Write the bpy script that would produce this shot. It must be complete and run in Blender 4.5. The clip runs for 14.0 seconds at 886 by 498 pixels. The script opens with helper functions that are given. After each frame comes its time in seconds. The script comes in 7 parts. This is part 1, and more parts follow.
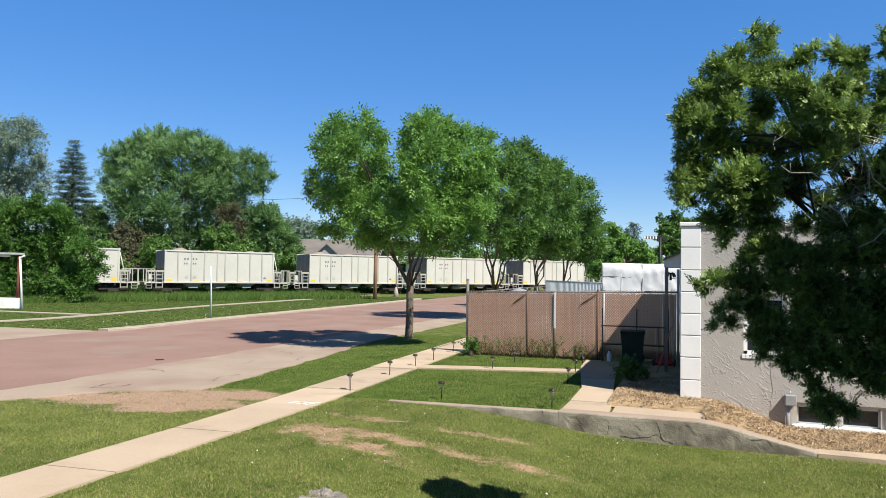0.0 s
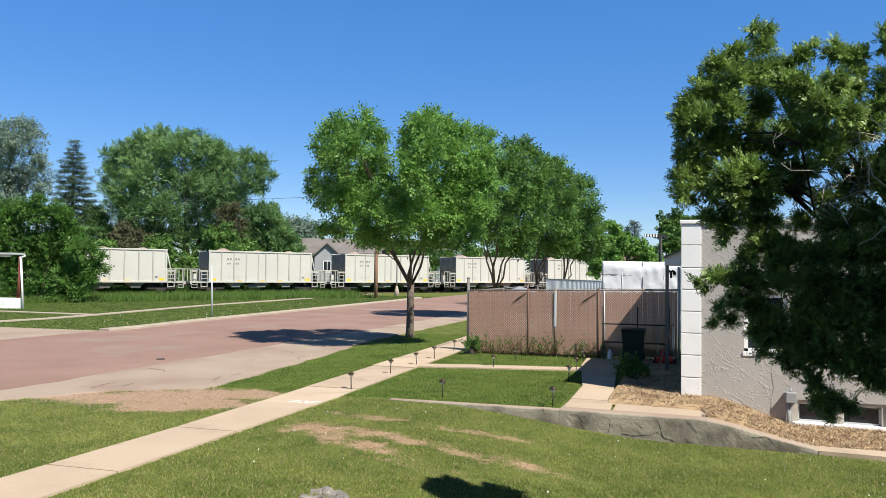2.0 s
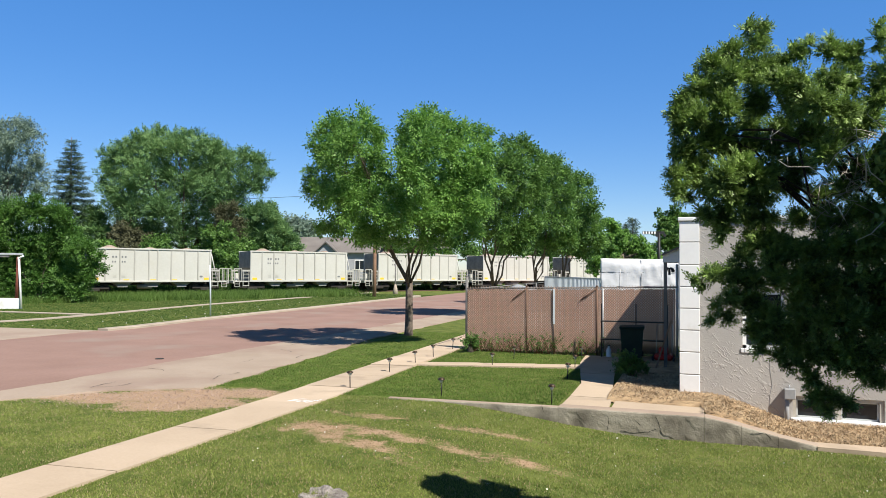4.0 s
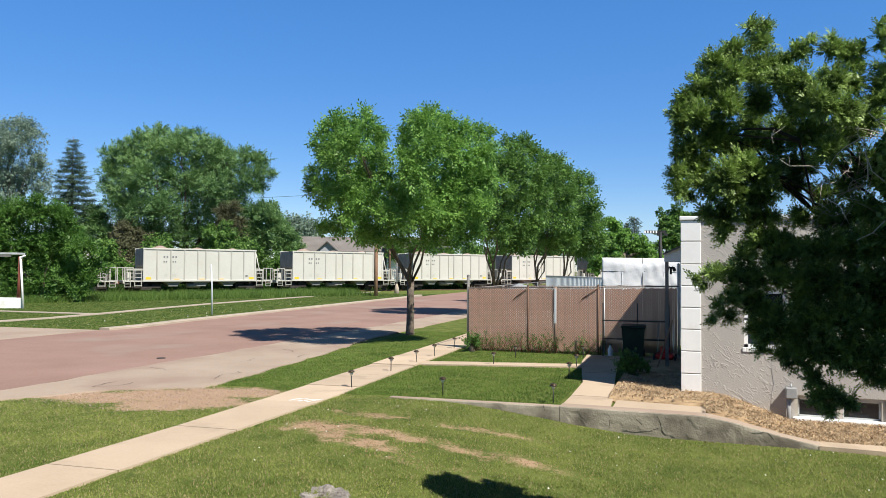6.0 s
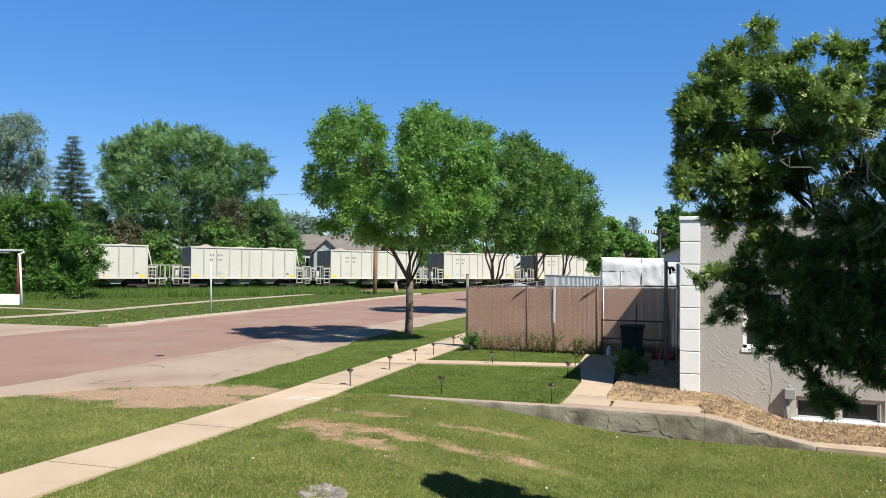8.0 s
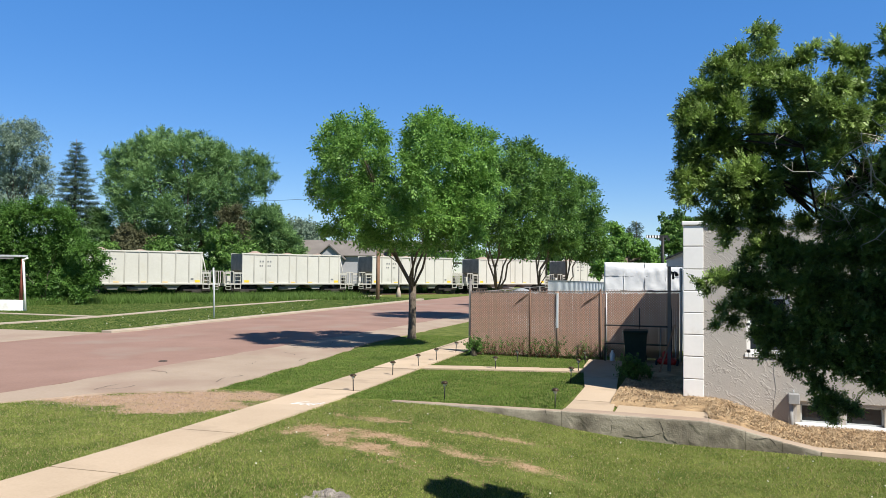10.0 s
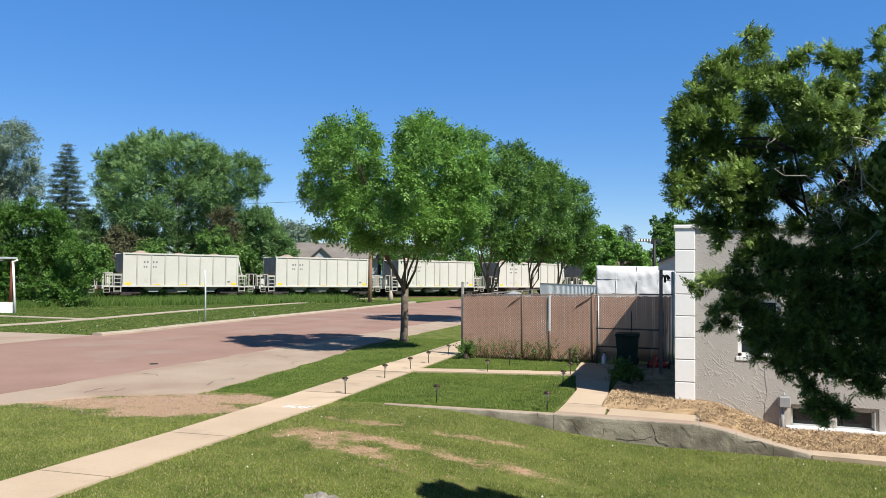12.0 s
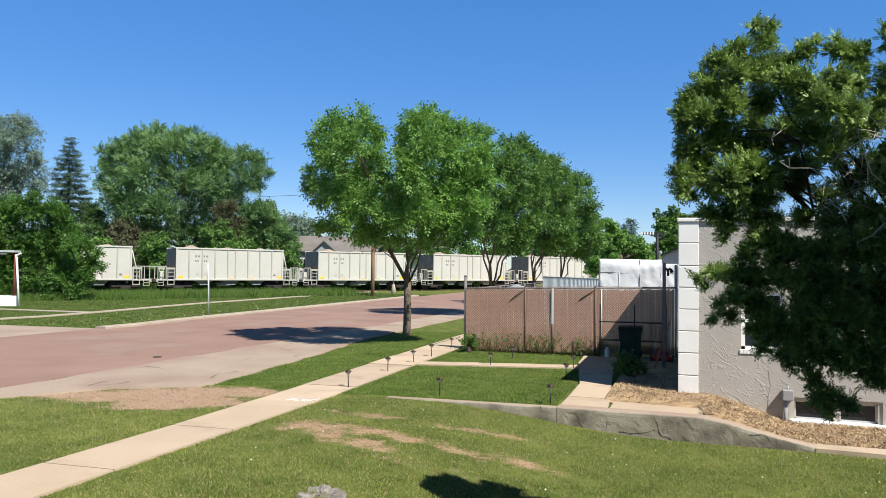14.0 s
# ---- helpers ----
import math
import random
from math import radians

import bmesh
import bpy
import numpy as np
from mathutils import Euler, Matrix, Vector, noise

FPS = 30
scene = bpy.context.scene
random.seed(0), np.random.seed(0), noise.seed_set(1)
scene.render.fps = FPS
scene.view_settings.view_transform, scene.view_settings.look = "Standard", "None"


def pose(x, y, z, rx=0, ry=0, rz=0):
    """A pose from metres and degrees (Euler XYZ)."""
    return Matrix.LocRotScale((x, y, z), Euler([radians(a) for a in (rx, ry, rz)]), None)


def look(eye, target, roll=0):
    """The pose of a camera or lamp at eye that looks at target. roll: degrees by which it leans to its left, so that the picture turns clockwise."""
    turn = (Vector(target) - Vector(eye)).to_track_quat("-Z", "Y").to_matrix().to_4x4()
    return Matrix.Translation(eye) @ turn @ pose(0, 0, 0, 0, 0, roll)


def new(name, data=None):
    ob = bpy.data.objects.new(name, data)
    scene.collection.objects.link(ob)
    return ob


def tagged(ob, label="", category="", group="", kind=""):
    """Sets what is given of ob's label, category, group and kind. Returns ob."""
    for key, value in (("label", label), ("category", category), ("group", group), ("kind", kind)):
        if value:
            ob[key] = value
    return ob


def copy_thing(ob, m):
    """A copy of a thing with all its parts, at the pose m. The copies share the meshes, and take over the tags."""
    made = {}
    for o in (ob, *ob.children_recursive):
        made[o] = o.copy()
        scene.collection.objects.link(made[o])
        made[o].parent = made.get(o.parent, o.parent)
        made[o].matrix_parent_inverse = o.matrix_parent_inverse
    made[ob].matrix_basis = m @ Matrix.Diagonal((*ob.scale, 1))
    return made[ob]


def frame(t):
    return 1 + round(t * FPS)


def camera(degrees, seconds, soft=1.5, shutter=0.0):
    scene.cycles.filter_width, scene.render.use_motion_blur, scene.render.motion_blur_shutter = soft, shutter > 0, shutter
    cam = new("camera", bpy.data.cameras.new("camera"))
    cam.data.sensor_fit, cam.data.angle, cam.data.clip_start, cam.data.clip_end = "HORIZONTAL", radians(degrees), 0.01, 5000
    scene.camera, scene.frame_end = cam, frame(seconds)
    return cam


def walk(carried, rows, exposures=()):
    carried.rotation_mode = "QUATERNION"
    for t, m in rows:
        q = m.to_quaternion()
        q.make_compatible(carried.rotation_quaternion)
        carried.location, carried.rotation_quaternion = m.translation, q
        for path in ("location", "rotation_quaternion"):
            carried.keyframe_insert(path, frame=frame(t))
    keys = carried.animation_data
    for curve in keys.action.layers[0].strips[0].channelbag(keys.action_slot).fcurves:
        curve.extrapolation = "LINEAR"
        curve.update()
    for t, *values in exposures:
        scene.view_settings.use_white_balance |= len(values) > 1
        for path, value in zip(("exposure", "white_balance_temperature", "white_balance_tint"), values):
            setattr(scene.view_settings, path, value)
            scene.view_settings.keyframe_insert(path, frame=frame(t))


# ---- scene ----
# ---- the camera and its path ----
cam = camera(61.8, 14.0, soft=0.55)
# seconds, eye, heading to the left of the street's line, tilt up, lean
PATH = [
    (0.0, 0.000, 0.000, 2.400, 19.086, 1.870, 0.837),
    (0.5, -0.005, 0.001, 2.404, 19.152, 1.791, 0.687),
    (1.0, 0.000, 0.000, 2.396, 19.101, 1.936, 0.602),
    (1.5, -0.003, -0.004, 2.404, 19.097, 1.839, 0.675),
    (2.0, 0.002, -0.008, 2.400, 19.119, 1.762, 0.645),
    (2.5, -0.003, -0.012, 2.399, 19.064, 1.849, 0.544),
    (3.0, 0.008, -0.013, 2.402, 18.958, 1.765, 0.385),
    (5.5, 0.005, 0.005, 2.395, 19.093, 1.578, 0.375),
    (6.0, 0.008, -0.008, 2.400, 19.109, 1.572, 0.340),
    (6.5, 0.000, -0.007, 2.398, 19.195, 1.617, 0.425),
    (7.0, 0.003, -0.004, 2.397, 19.178, 1.856, 0.579),
    (7.5, 0.004, -0.014, 2.401, 19.056, 1.721, 0.713),
    (8.0, 0.005, -0.006, 2.406, 19.051, 1.468, 0.629),
    (10.5, 0.003, -0.012, 2.402, 19.281, 1.968, 0.569),
    (11.0, 0.004, -0.011, 2.407, 18.993, 2.017, 0.646),
    (11.5, 0.004, -0.009, 2.405, 18.870, 2.123, 0.667),
    (12.0, -0.002, -0.010, 2.400, 18.671, 2.115, 0.676),
    (12.5, -0.009, -0.010, 2.403, 18.917, 1.892, 0.407),
    (13.0, -0.018, -0.005, 2.399, 19.289, 1.830, 0.423),
    (13.5, -0.009, -0.014, 2.402, 19.098, 1.569, 0.676),
    (14.0, -0.015, 0.003, 2.399, 18.864, 1.597, 0.665),
]


def held(x, y, z, heading, tilt, lean):
    return pose(x, y, z, 0, 0, heading) @ pose(0, 0, 0, 90 + tilt, 0, 0) @ pose(0, 0, 0, 0, 0, lean)


walk(cam, [(r[0], held(*r[1:])) for r in PATH])

# ---- sky, sun, exposure ----
SUN_EL, SUN_AZ = radians(50.0), math.atan2(0.865, -0.50)  # azimuth from +y towards +x
scene.view_settings.exposure = 0.5
world = bpy.data.worlds.new("sky")
scene.world = world
world.use_nodes = True
wn = world.node_tree
sky = wn.nodes.new("ShaderNodeTexSky")
sky.sky_type, sky.sun_disc = "NISHITA", False
sky.sun_elevation, sky.sun_rotation = SUN_EL, SUN_AZ
sky.altitude, sky.air_density, sky.dust_density, sky.ozone_density = 400.0, 1.0, 0.0, 1.2
wn.nodes["Background"].inputs["Strength"].default_value = 0.107
deep = wn.nodes.new("ShaderNodeHueSaturation")
deep.inputs["Hue"].default_value, deep.inputs["Saturation"].default_value = 0.512, 1.4
wn.links.new(sky.outputs["Color"], deep.inputs["Color"])
haze = wn.nodes.new("ShaderNodeMix")
haze.data_type = "RGBA"
haze.inputs[0].default_value, haze.inputs[7].default_value = 0.5, (0.62, 2.1, 5.2, 1)
height = wn.nodes.new("ShaderNodeSeparateXYZ")
wn.links.new(wn.nodes.new("ShaderNodeTexCoord").outputs["Generated"], height.inputs[0])
fade = wn.nodes.new("ShaderNodeMapRange")
fade.interpolation_type = "SMOOTHSTEP"
fade.inputs["From Min"].default_value, fade.inputs["From Max"].default_value = 0.3, 0.8
wn.links.new(height.outputs["Z"], fade.inputs["Value"])
zenith = wn.nodes.new("ShaderNodeMix")
zenith.data_type = "RGBA"
zenith.inputs[6].default_value, zenith.inputs[7].default_value = (0.62, 2.1, 5.2, 1), (0.3, 0.9, 2.5, 1)
wn.links.new(fade.outputs["Result"], zenith.inputs[0])
wn.links.new(zenith.outputs[2], haze.inputs[7])
wn.links.new(deep.outputs["Color"], haze.inputs[6])
vault = wn.nodes.new("ShaderNodeMix")
vault.data_type, vault.blend_type = "RGBA", "MULTIPLY"
vault.inputs[7].default_value = (0.6, 0.44, 0.33, 1)
wn.links.new(fade.outputs["Result"], vault.inputs[0])
wn.links.new(haze.outputs[2], vault.inputs[6])
wn.links.new(vault.outputs[2], wn.nodes["Background"].inputs["Color"])
sun = new("sun", bpy.data.lights.new("sun", "SUN"))
sun.data.energy, sun.data.angle, sun.data.color = 5.3, radians(0.53), (1.0, 0.95, 0.85)
sun_way = Vector((math.sin(SUN_AZ) * math.cos(SUN_EL), math.cos(SUN_AZ) * math.cos(SUN_EL), math.sin(SUN_EL)))
sun.matrix_world = look(sun_way * 60, (0, 0, 0))


# ---- materials ----
def surface(name, low, high, scale=4.0, fine=40.0, rough=0.8, bump=0.3, depth=0.01, metal=0.0, stain=None, stain_scale=0.6,
            stain_at=(0.55, 0.7), per=None, spread=0.15, coord="Object", gloss=0.3, strokes=0.0):
    """Procedural material: a blend of two colours at two scales, an optional stain, fine relief, optional spread per piece."""
    m = bpy.data.materials.new(name)
    m.use_nodes = True
    n, l = m.node_tree.nodes, m.node_tree.links
    b = n["Principled BSDF"]
    b.inputs["Roughness"].default_value, b.inputs["Metallic"].default_value = rough, metal
    b.inputs["Specular IOR Level"].default_value = gloss
    at = n.new("ShaderNodeTexCoord").outputs[coord]

    def cloud(size, detail=4.0):
        t = n.new("ShaderNodeTexNoise")
        t.inputs["Scale"].default_value, t.inputs["Detail"].default_value = size, detail
        l.new(at, t.inputs["Vector"])
        return t.outputs["Fac"]

    def blend(fac, a, c):
        x = n.new("ShaderNodeMix")
        x.data_type = "RGBA"
        for sock, v in ((x.inputs[0], fac), (x.inputs[6], a), (x.inputs[7], c)):
            if hasattr(v, "is_linked"):
                l.new(v, sock)
            else:
                sock.default_value = v if not isinstance(v, tuple) else (*v, 1)
        return x.outputs[2]

    def ramp(fac, lo, hi):
        r = n.new("ShaderNodeMapRange")
        r.inputs["From Min"].default_value, r.inputs["From Max"].default_value = lo, hi
        l.new(fac, r.inputs["Value"])
        return r.outputs["Result"]

    coarse, small = cloud(scale), cloud(fine)
    both = n.new("ShaderNodeMath")
    both.operation = "MULTIPLY_ADD"
    l.new(small, both.inputs[0])
    both.inputs[1].default_value = 0.5
    l.new(coarse, both.inputs[2])
    colour = blend(ramp(both.outputs[0], 0.45, 1.05), low, high)
    if stain:
        colour = blend(ramp(cloud(stain_scale, 6.0), *stain_at), colour, stain)
    if per:
        src = n.new("ShaderNodeObjectInfo").outputs["Random"] if per == "object" else n.new("ShaderNodeNewGeometry").outputs["Random Per Island"]
        hsv = n.new("ShaderNodeHueSaturation")
        v = n.new("ShaderNodeMapRange")
        v.inputs["To Min"].default_value, v.inputs["To Max"].default_value = 1 - spread, 1 + spread
        l.new(src, v.inputs["Value"])
        l.new(v.outputs["Result"], hsv.inputs["Value"])
        l.new(colour, hsv.inputs["Color"])
        colour = hsv.outputs["Color"]
    l.new(colour, b.inputs["Base Color"])
    if bump:
        bn = n.new("ShaderNodeBump")
        bn.inputs["Strength"].default_value, bn.inputs["Distance"].default_value = bump, depth
        l.new(small, bn.inputs["Height"])
        l.new(bn.outputs["Normal"], b.inputs["Normal"])
        if strokes:
            # trowel strokes: short slanting dabs, broken by a cloud
            turn = n.new("ShaderNodeMapping")
            turn.inputs["Rotation"].default_value = (0.0, 0.85, 0.0)
            l.new(at, turn.inputs["Vector"])
            long = n.new("ShaderNodeMapping")
            long.inputs["Scale"].default_value = (19.0, 8.0, 7.0)
            l.new(turn.outputs["Vector"], long.inputs["Vector"])
            w = n.new("ShaderNodeTexNoise")
            w.inputs["Scale"].default_value, w.inputs["Detail"].default_value, w.inputs["Distortion"].default_value = 1.0, 1.5, 1.3
            l.new(long.outputs["Vector"], w.inputs["Vector"])
            ridge = ramp(w.outputs["Fac"], 0.54, 0.63)
            gate = ramp(cloud(4.0, 2.0), 0.38, 0.55)
            mul = n.new("ShaderNodeMath")
            mul.operation = "MULTIPLY"
            l.new(ridge, mul.inputs[0])
            l.new(gate, mul.inputs[1])
            b2 = n.new("ShaderNodeBump")
            b2.inputs["Strength"].default_value, b2.inputs["Distance"].default_value = strokes, 0.012
            l.new(mul.outputs[0], b2.inputs["Height"])
            l.new(bn.outputs["Normal"], b2.inputs["Normal"])
            l.new(b2.outputs["Normal"], b.inputs["Normal"])
    return m


def leaf_material(name, dark, light, through_light=0.35, rough=0.5, size=0.6, dry=None, dry_share=0.15, single=0.55, gloss=0.3):
    """Leaves: colour varied leaf by leaf and in larger clouds, part of the light passing through."""
    m = bpy.data.materials.new(name)
    m.use_nodes = True
    n, l = m.node_tree.nodes, m.node_tree.links
    b = n["Principled BSDF"]
    b.inputs["Roughness"].default_value = rough
    b.inputs["Specular IOR Level"].default_value = gloss
    isl = n.new("ShaderNodeNewGeometry").outputs["Random Per Island"]
    t = n.new("ShaderNodeTexNoise")
    t.inputs["Scale"].default_value = size
    l.new(n.new("ShaderNodeTexCoord").outputs["Object"], t.inputs["Vector"])
    add = n.new("ShaderNodeMath")
    add.operation = "MULTIPLY_ADD"
    l.new(isl, add.inputs[0])
    add.inputs[1].default_value = single
    l.new(t.outputs["Fac"], add.inputs[2])
    r = n.new("ShaderNodeMapRange")
    r.inputs["From Min"].default_value, r.inputs["From Max"].default_value = 0.35, 0.55 + single
    l.new(add.outputs[0], r.inputs["Value"])
    x = n.new("ShaderNodeMix")
    x.data_type = "RGBA"
    l.new(r.outputs["Result"], x.inputs[0])
    x.inputs[6].default_value, x.inputs[7].default_value = (*dark, 1), (*light, 1)
    colour = x.outputs[2]
    if dry:
        pick = n.new("ShaderNodeMath")
        pick.operation = "GREATER_THAN"
        l.new(isl, pick.inputs[0])
        pick.inputs[1].default_value = 1.0 - dry_share
        y = n.new("ShaderNodeMix")
        y.data_type = "RGBA"
        l.new(pick.outputs[0], y.inputs[0])
        l.new(colour, y.inputs[6])
        y.inputs[7].default_value = (*dry, 1)
        colour = y.outputs[2]
    l.new(colour, b.inputs["Base Color"])
    tr = n.new("ShaderNodeBsdfTranslucent")
    l.new(colour, tr.inputs["Color"])
    mix = n.new("ShaderNodeMixShader")
    mix.inputs["Fac"].default_value = through_light
    l.new(b.outputs["BSDF"], mix.inputs[1])
    l.new(tr.outputs["BSDF"], mix.inputs[2])
    l.new(mix.outputs["Shader"], n["Material Output"].inputs["Surface"])
    return m


def plain(name, colour, rough=0.5, metal=0.0, gloss=0.5):
    m = bpy.data.materials.new(name)
    m.use_nodes = True
    b = m.node_tree.nodes["Principled BSDF"]
    b.inputs["Base Color"].default_value = (*colour, 1)
    b.inputs["Roughness"].default_value, b.inputs["Metallic"].default_value = rough, metal
    b.inputs["Specular IOR Level"].default_value = gloss
    return m


def lawn_material():
    """Turf soil and thatch; the mesh's own 'bare' layer says where feet and wheels have worn it off."""
    m = surface("turf", (0.05, 0.085, 0.015), (0.19, 0.215, 0.06), scale=2.2, fine=70.0, rough=0.95, bump=0.9, depth=0.03, gloss=0.1)
    n, l = m.node_tree.nodes, m.node_tree.links
    b = n["Principled BSDF"]
    green = b.inputs["Base Color"].links[0].from_socket
    at = n.new("ShaderNodeAttribute")
    at.attribute_name = "bare"
    t = n.new("ShaderNodeTexNoise")
    t.inputs["Scale"].default_value, t.inputs["Detail"].default_value = 3.5, 8.0
    l.new(n.new("ShaderNodeTexCoord").outputs["Object"], t.inputs["Vector"])
    s = n.new("ShaderNodeMath")
    s.operation = "MULTIPLY_ADD"
    l.new(t.outputs["Fac"], s.inputs[0])
    s.inputs[1].default_value = 0.9
    l.new(at.outputs["Fac"], s.inputs[2])
    grit = n.new("ShaderNodeTexNoise")
    grit.inputs["Scale"].default_value, grit.inputs["Detail"].default_value = 26.0, 4.0
    l.new(n.new("ShaderNodeTexCoord").outputs["Object"], grit.inputs["Vector"])
    s2 = n.new("ShaderNodeMath")
    s2.operation = "MULTIPLY_ADD"
    l.new(grit.outputs["Fac"], s2.inputs[0])
    s2.inputs[1].default_value = 0.6
    l.new(s.outputs[0], s2.inputs[2])
    r = n.new("ShaderNodeMapRange")
    r.inputs["From Min"].default_value, r.inputs["From Max"].default_value = 1.1, 1.36
    l.new(s2.outputs[0], r.inputs["Value"])
    x = n.new("ShaderNodeMix")
    x.data_type = "RGBA"
    l.new(r.outputs["Result"], x.inputs[0])
    l.new(green, x.inputs[6])
    x.inputs[7].default_value = (0.42, 0.29, 0.19, 1)
    l.new(x.outputs[2], b.inputs["Base Color"])
    return m


TURF = lawn_material()
BLADE = leaf_material("grass_blade", (0.10, 0.165, 0.03), (0.34, 0.38, 0.10), 0.3, 0.7, 0.8, dry=(0.42, 0.35, 0.19), dry_share=0.18, single=0.4)
YARD = leaf_material("yard_blade", (0.06, 0.12, 0.018), (0.19, 0.285, 0.055), 0.3, 0.6, 0.9, dry=(0.30, 0.25, 0.12), dry_share=0.05)
VERGE = leaf_material("verge_blade", (0.045, 0.112, 0.022), (0.1, 0.185, 0.042), 0.55, 0.8, 0.6, dry=(0.2, 0.2, 0.09), dry_share=0.03, single=0.3)
WEED = leaf_material("tall_grass", (0.055, 0.12, 0.02), (0.135, 0.22, 0.045), 0.3, 0.6, 0.5)
BRICK_ROAD = surface("pink_road", (0.235, 0.145, 0.115), (0.32, 0.205, 0.17), 0.5, 18, 0.9, 0.3, 0.006, stain=(0.29, 0.215, 0.18), stain_scale=0.35)
CONCRETE = surface("concrete", (0.31, 0.24, 0.185), (0.40, 0.32, 0.255), 0.7, 22, 0.9, 0.3, 0.006, stain=(0.28, 0.195, 0.155), stain_scale=0.5, stain_at=(0.5, 0.75))
WALK = surface("walk_concrete", (0.43, 0.335, 0.245), (0.53, 0.42, 0.315), 0.8, 30, 0.9, 0.3, 0.005, stain=(0.35, 0.275, 0.205), stain_scale=1.1, stain_at=(0.55, 0.75), per="object", spread=0.08)
OLD_CONCRETE = surface("old_wall_concrete", (0.25, 0.222, 0.175), (0.44, 0.40, 0.325), 2.6, 38, 0.95, 0.6, 0.012, stain=(0.15, 0.132, 0.105), stain_scale=1.6, stain_at=(0.47, 0.64))
KERB = surface("kerb_concrete", (0.34, 0.285, 0.225), (0.45, 0.385, 0.31), 1.2, 25, 0.9, 0.3, 0.005)
STUCCO = surface("grey_stucco", (0.40, 0.375, 0.35), (0.47, 0.44, 0.41), 1.2, 45, 0.92, 0.35, 0.012, stain=(0.37, 0.35, 0.33), stain_scale=0.7, strokes=0.7)
WHITE = surface("white_paint", (0.79, 0.785, 0.785), (0.87, 0.865, 0.865), 1.5, 14, 0.7, 0.12, 0.003, stain=(0.68, 0.65, 0.61), stain_scale=1.4, stain_at=(0.62, 0.75))
MULCH = surface("wood_mulch", (0.22, 0.145, 0.08), (0.56, 0.40, 0.24), 3.0, 60, 0.95, 0.8, 0.03)
BARK = surface("bark", (0.07, 0.055, 0.042), (0.20, 0.165, 0.13), 7, 34, 0.95, 0.9, 0.02)
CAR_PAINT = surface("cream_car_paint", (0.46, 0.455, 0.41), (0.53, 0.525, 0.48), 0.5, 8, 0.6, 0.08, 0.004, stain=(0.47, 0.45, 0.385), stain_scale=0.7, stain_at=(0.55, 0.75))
# a darker cream for ribs, rails, ladders, steps and small print
CAR_RIB = surface("darker_cream", (0.34, 0.335, 0.30), (0.43, 0.42, 0.38), 0.8, 8, 0.6, 0.08, 0.004)
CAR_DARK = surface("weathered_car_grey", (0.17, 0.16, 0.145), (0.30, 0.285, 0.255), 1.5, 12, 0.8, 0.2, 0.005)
BLACK_STEEL = surface("black_steel", (0.018, 0.016, 0.015), (0.05, 0.042, 0.036), 3, 20, 0.7, 0.2, 0.005)
RUST = surface("rusty_steel", (0.10, 0.05, 0.03), (0.19, 0.09, 0.05), 3, 20, 0.9, 0.3, 0.005)
YELLOW = plain("yellow_sticker", (0.85, 0.50, 0.03), 0.5)
INK = plain("stencil_ink", (0.17, 0.175, 0.18), 0.6)
LOAD = surface("crushed_stone", (0.25, 0.185, 0.15), (0.40, 0.31, 0.26), 1.5, 14, 0.95, 0.8, 0.06)
GALV = surface("galvanised_steel", (0.44, 0.46, 0.47), (0.60, 0.62, 0.63), 3, 25, 0.5, 0.1, 0.002, metal=0.3)
SLAT = surface("brown_fence_slat", (0.60, 0.36, 0.265), (0.70, 0.455, 0.345), 2, 20, 0.8, 0.15, 0.003, per="object", spread=0.05)
GREEN_LEAF = leaf_material("ash_leaf", (0.05, 0.145, 0.028), (0.255, 0.455, 0.10), 0.42, 0.45, 0.9, gloss=0.3)
DEEP_LEAF = leaf_material("deep_leaf", (0.036, 0.098, 0.024), (0.18, 0.325, 0.072), 0.36, 0.45, 0.5, gloss=0.3)
FAR_LEAF = leaf_material("far_leaf", (0.075, 0.165, 0.06), (0.235, 0.38, 0.14), 0.4, 0.6, 0.12)
BRIGHT_LEAF = leaf_material("bright_leaf", (0.04, 0.115, 0.02), (0.13, 0.26, 0.052), 0.35, 0.5, 0.3)
PALE_LEAF = leaf_material("pale_leaf", (0.15, 0.225, 0.175), (0.28, 0.365, 0.285), 0.4, 0.6, 0.2)
PLUM_LEAF = leaf_material("plum_leaf", (0.07, 0.08, 0.04), (0.135, 0.135, 0.07), 0.3, 0.6, 0.3)
SPRUCE_LEAF = leaf_material("spruce_needle", (0.035, 0.075, 0.05), (0.11, 0.165, 0.115), 0.1, 0.7, 0.4)
JUNIPER_LEAF = leaf_material("juniper_leaf", (0.07, 0.125, 0.034), (0.31, 0.45, 0.12), 0.25, 0.45, 7.0, single=0.25, gloss=0.4)
TARP = surface("white_tarp", (0.80, 0.81, 0.83), (0.88, 0.885, 0.90), 1.0, 6, 0.5, 0.3, 0.03)
ROOF = surface("grey_shingle", (0.14, 0.125, 0.118), (0.21, 0.19, 0.178), 0.6, 6, 0.9, 0.3, 0.02)
BLUE_SIDING = surface("blue_grey_siding", (0.30, 0.305, 0.325), (0.37, 0.375, 0.395), 0.5, 6, 0.8, 0.1, 0.01)
METER_GREY = surface("meter_grey", (0.27, 0.275, 0.28), (0.34, 0.345, 0.35), 3, 25, 0.6, 0.1, 0.002)
GLASS = plain("dark_window_glass", (0.02, 0.025, 0.03), 0.06, 0.0, 0.6)
DULL_STEEL = surface("dull_weathered_steel", (0.13, 0.125, 0.12), (0.24, 0.23, 0.22), 3, 25, 0.7, 0.15, 0.002)
WOOD_POLE = surface("pole_wood", (0.22, 0.13, 0.085), (0.34, 0.21, 0.14), 2, 20, 0.9, 0.4, 0.01)
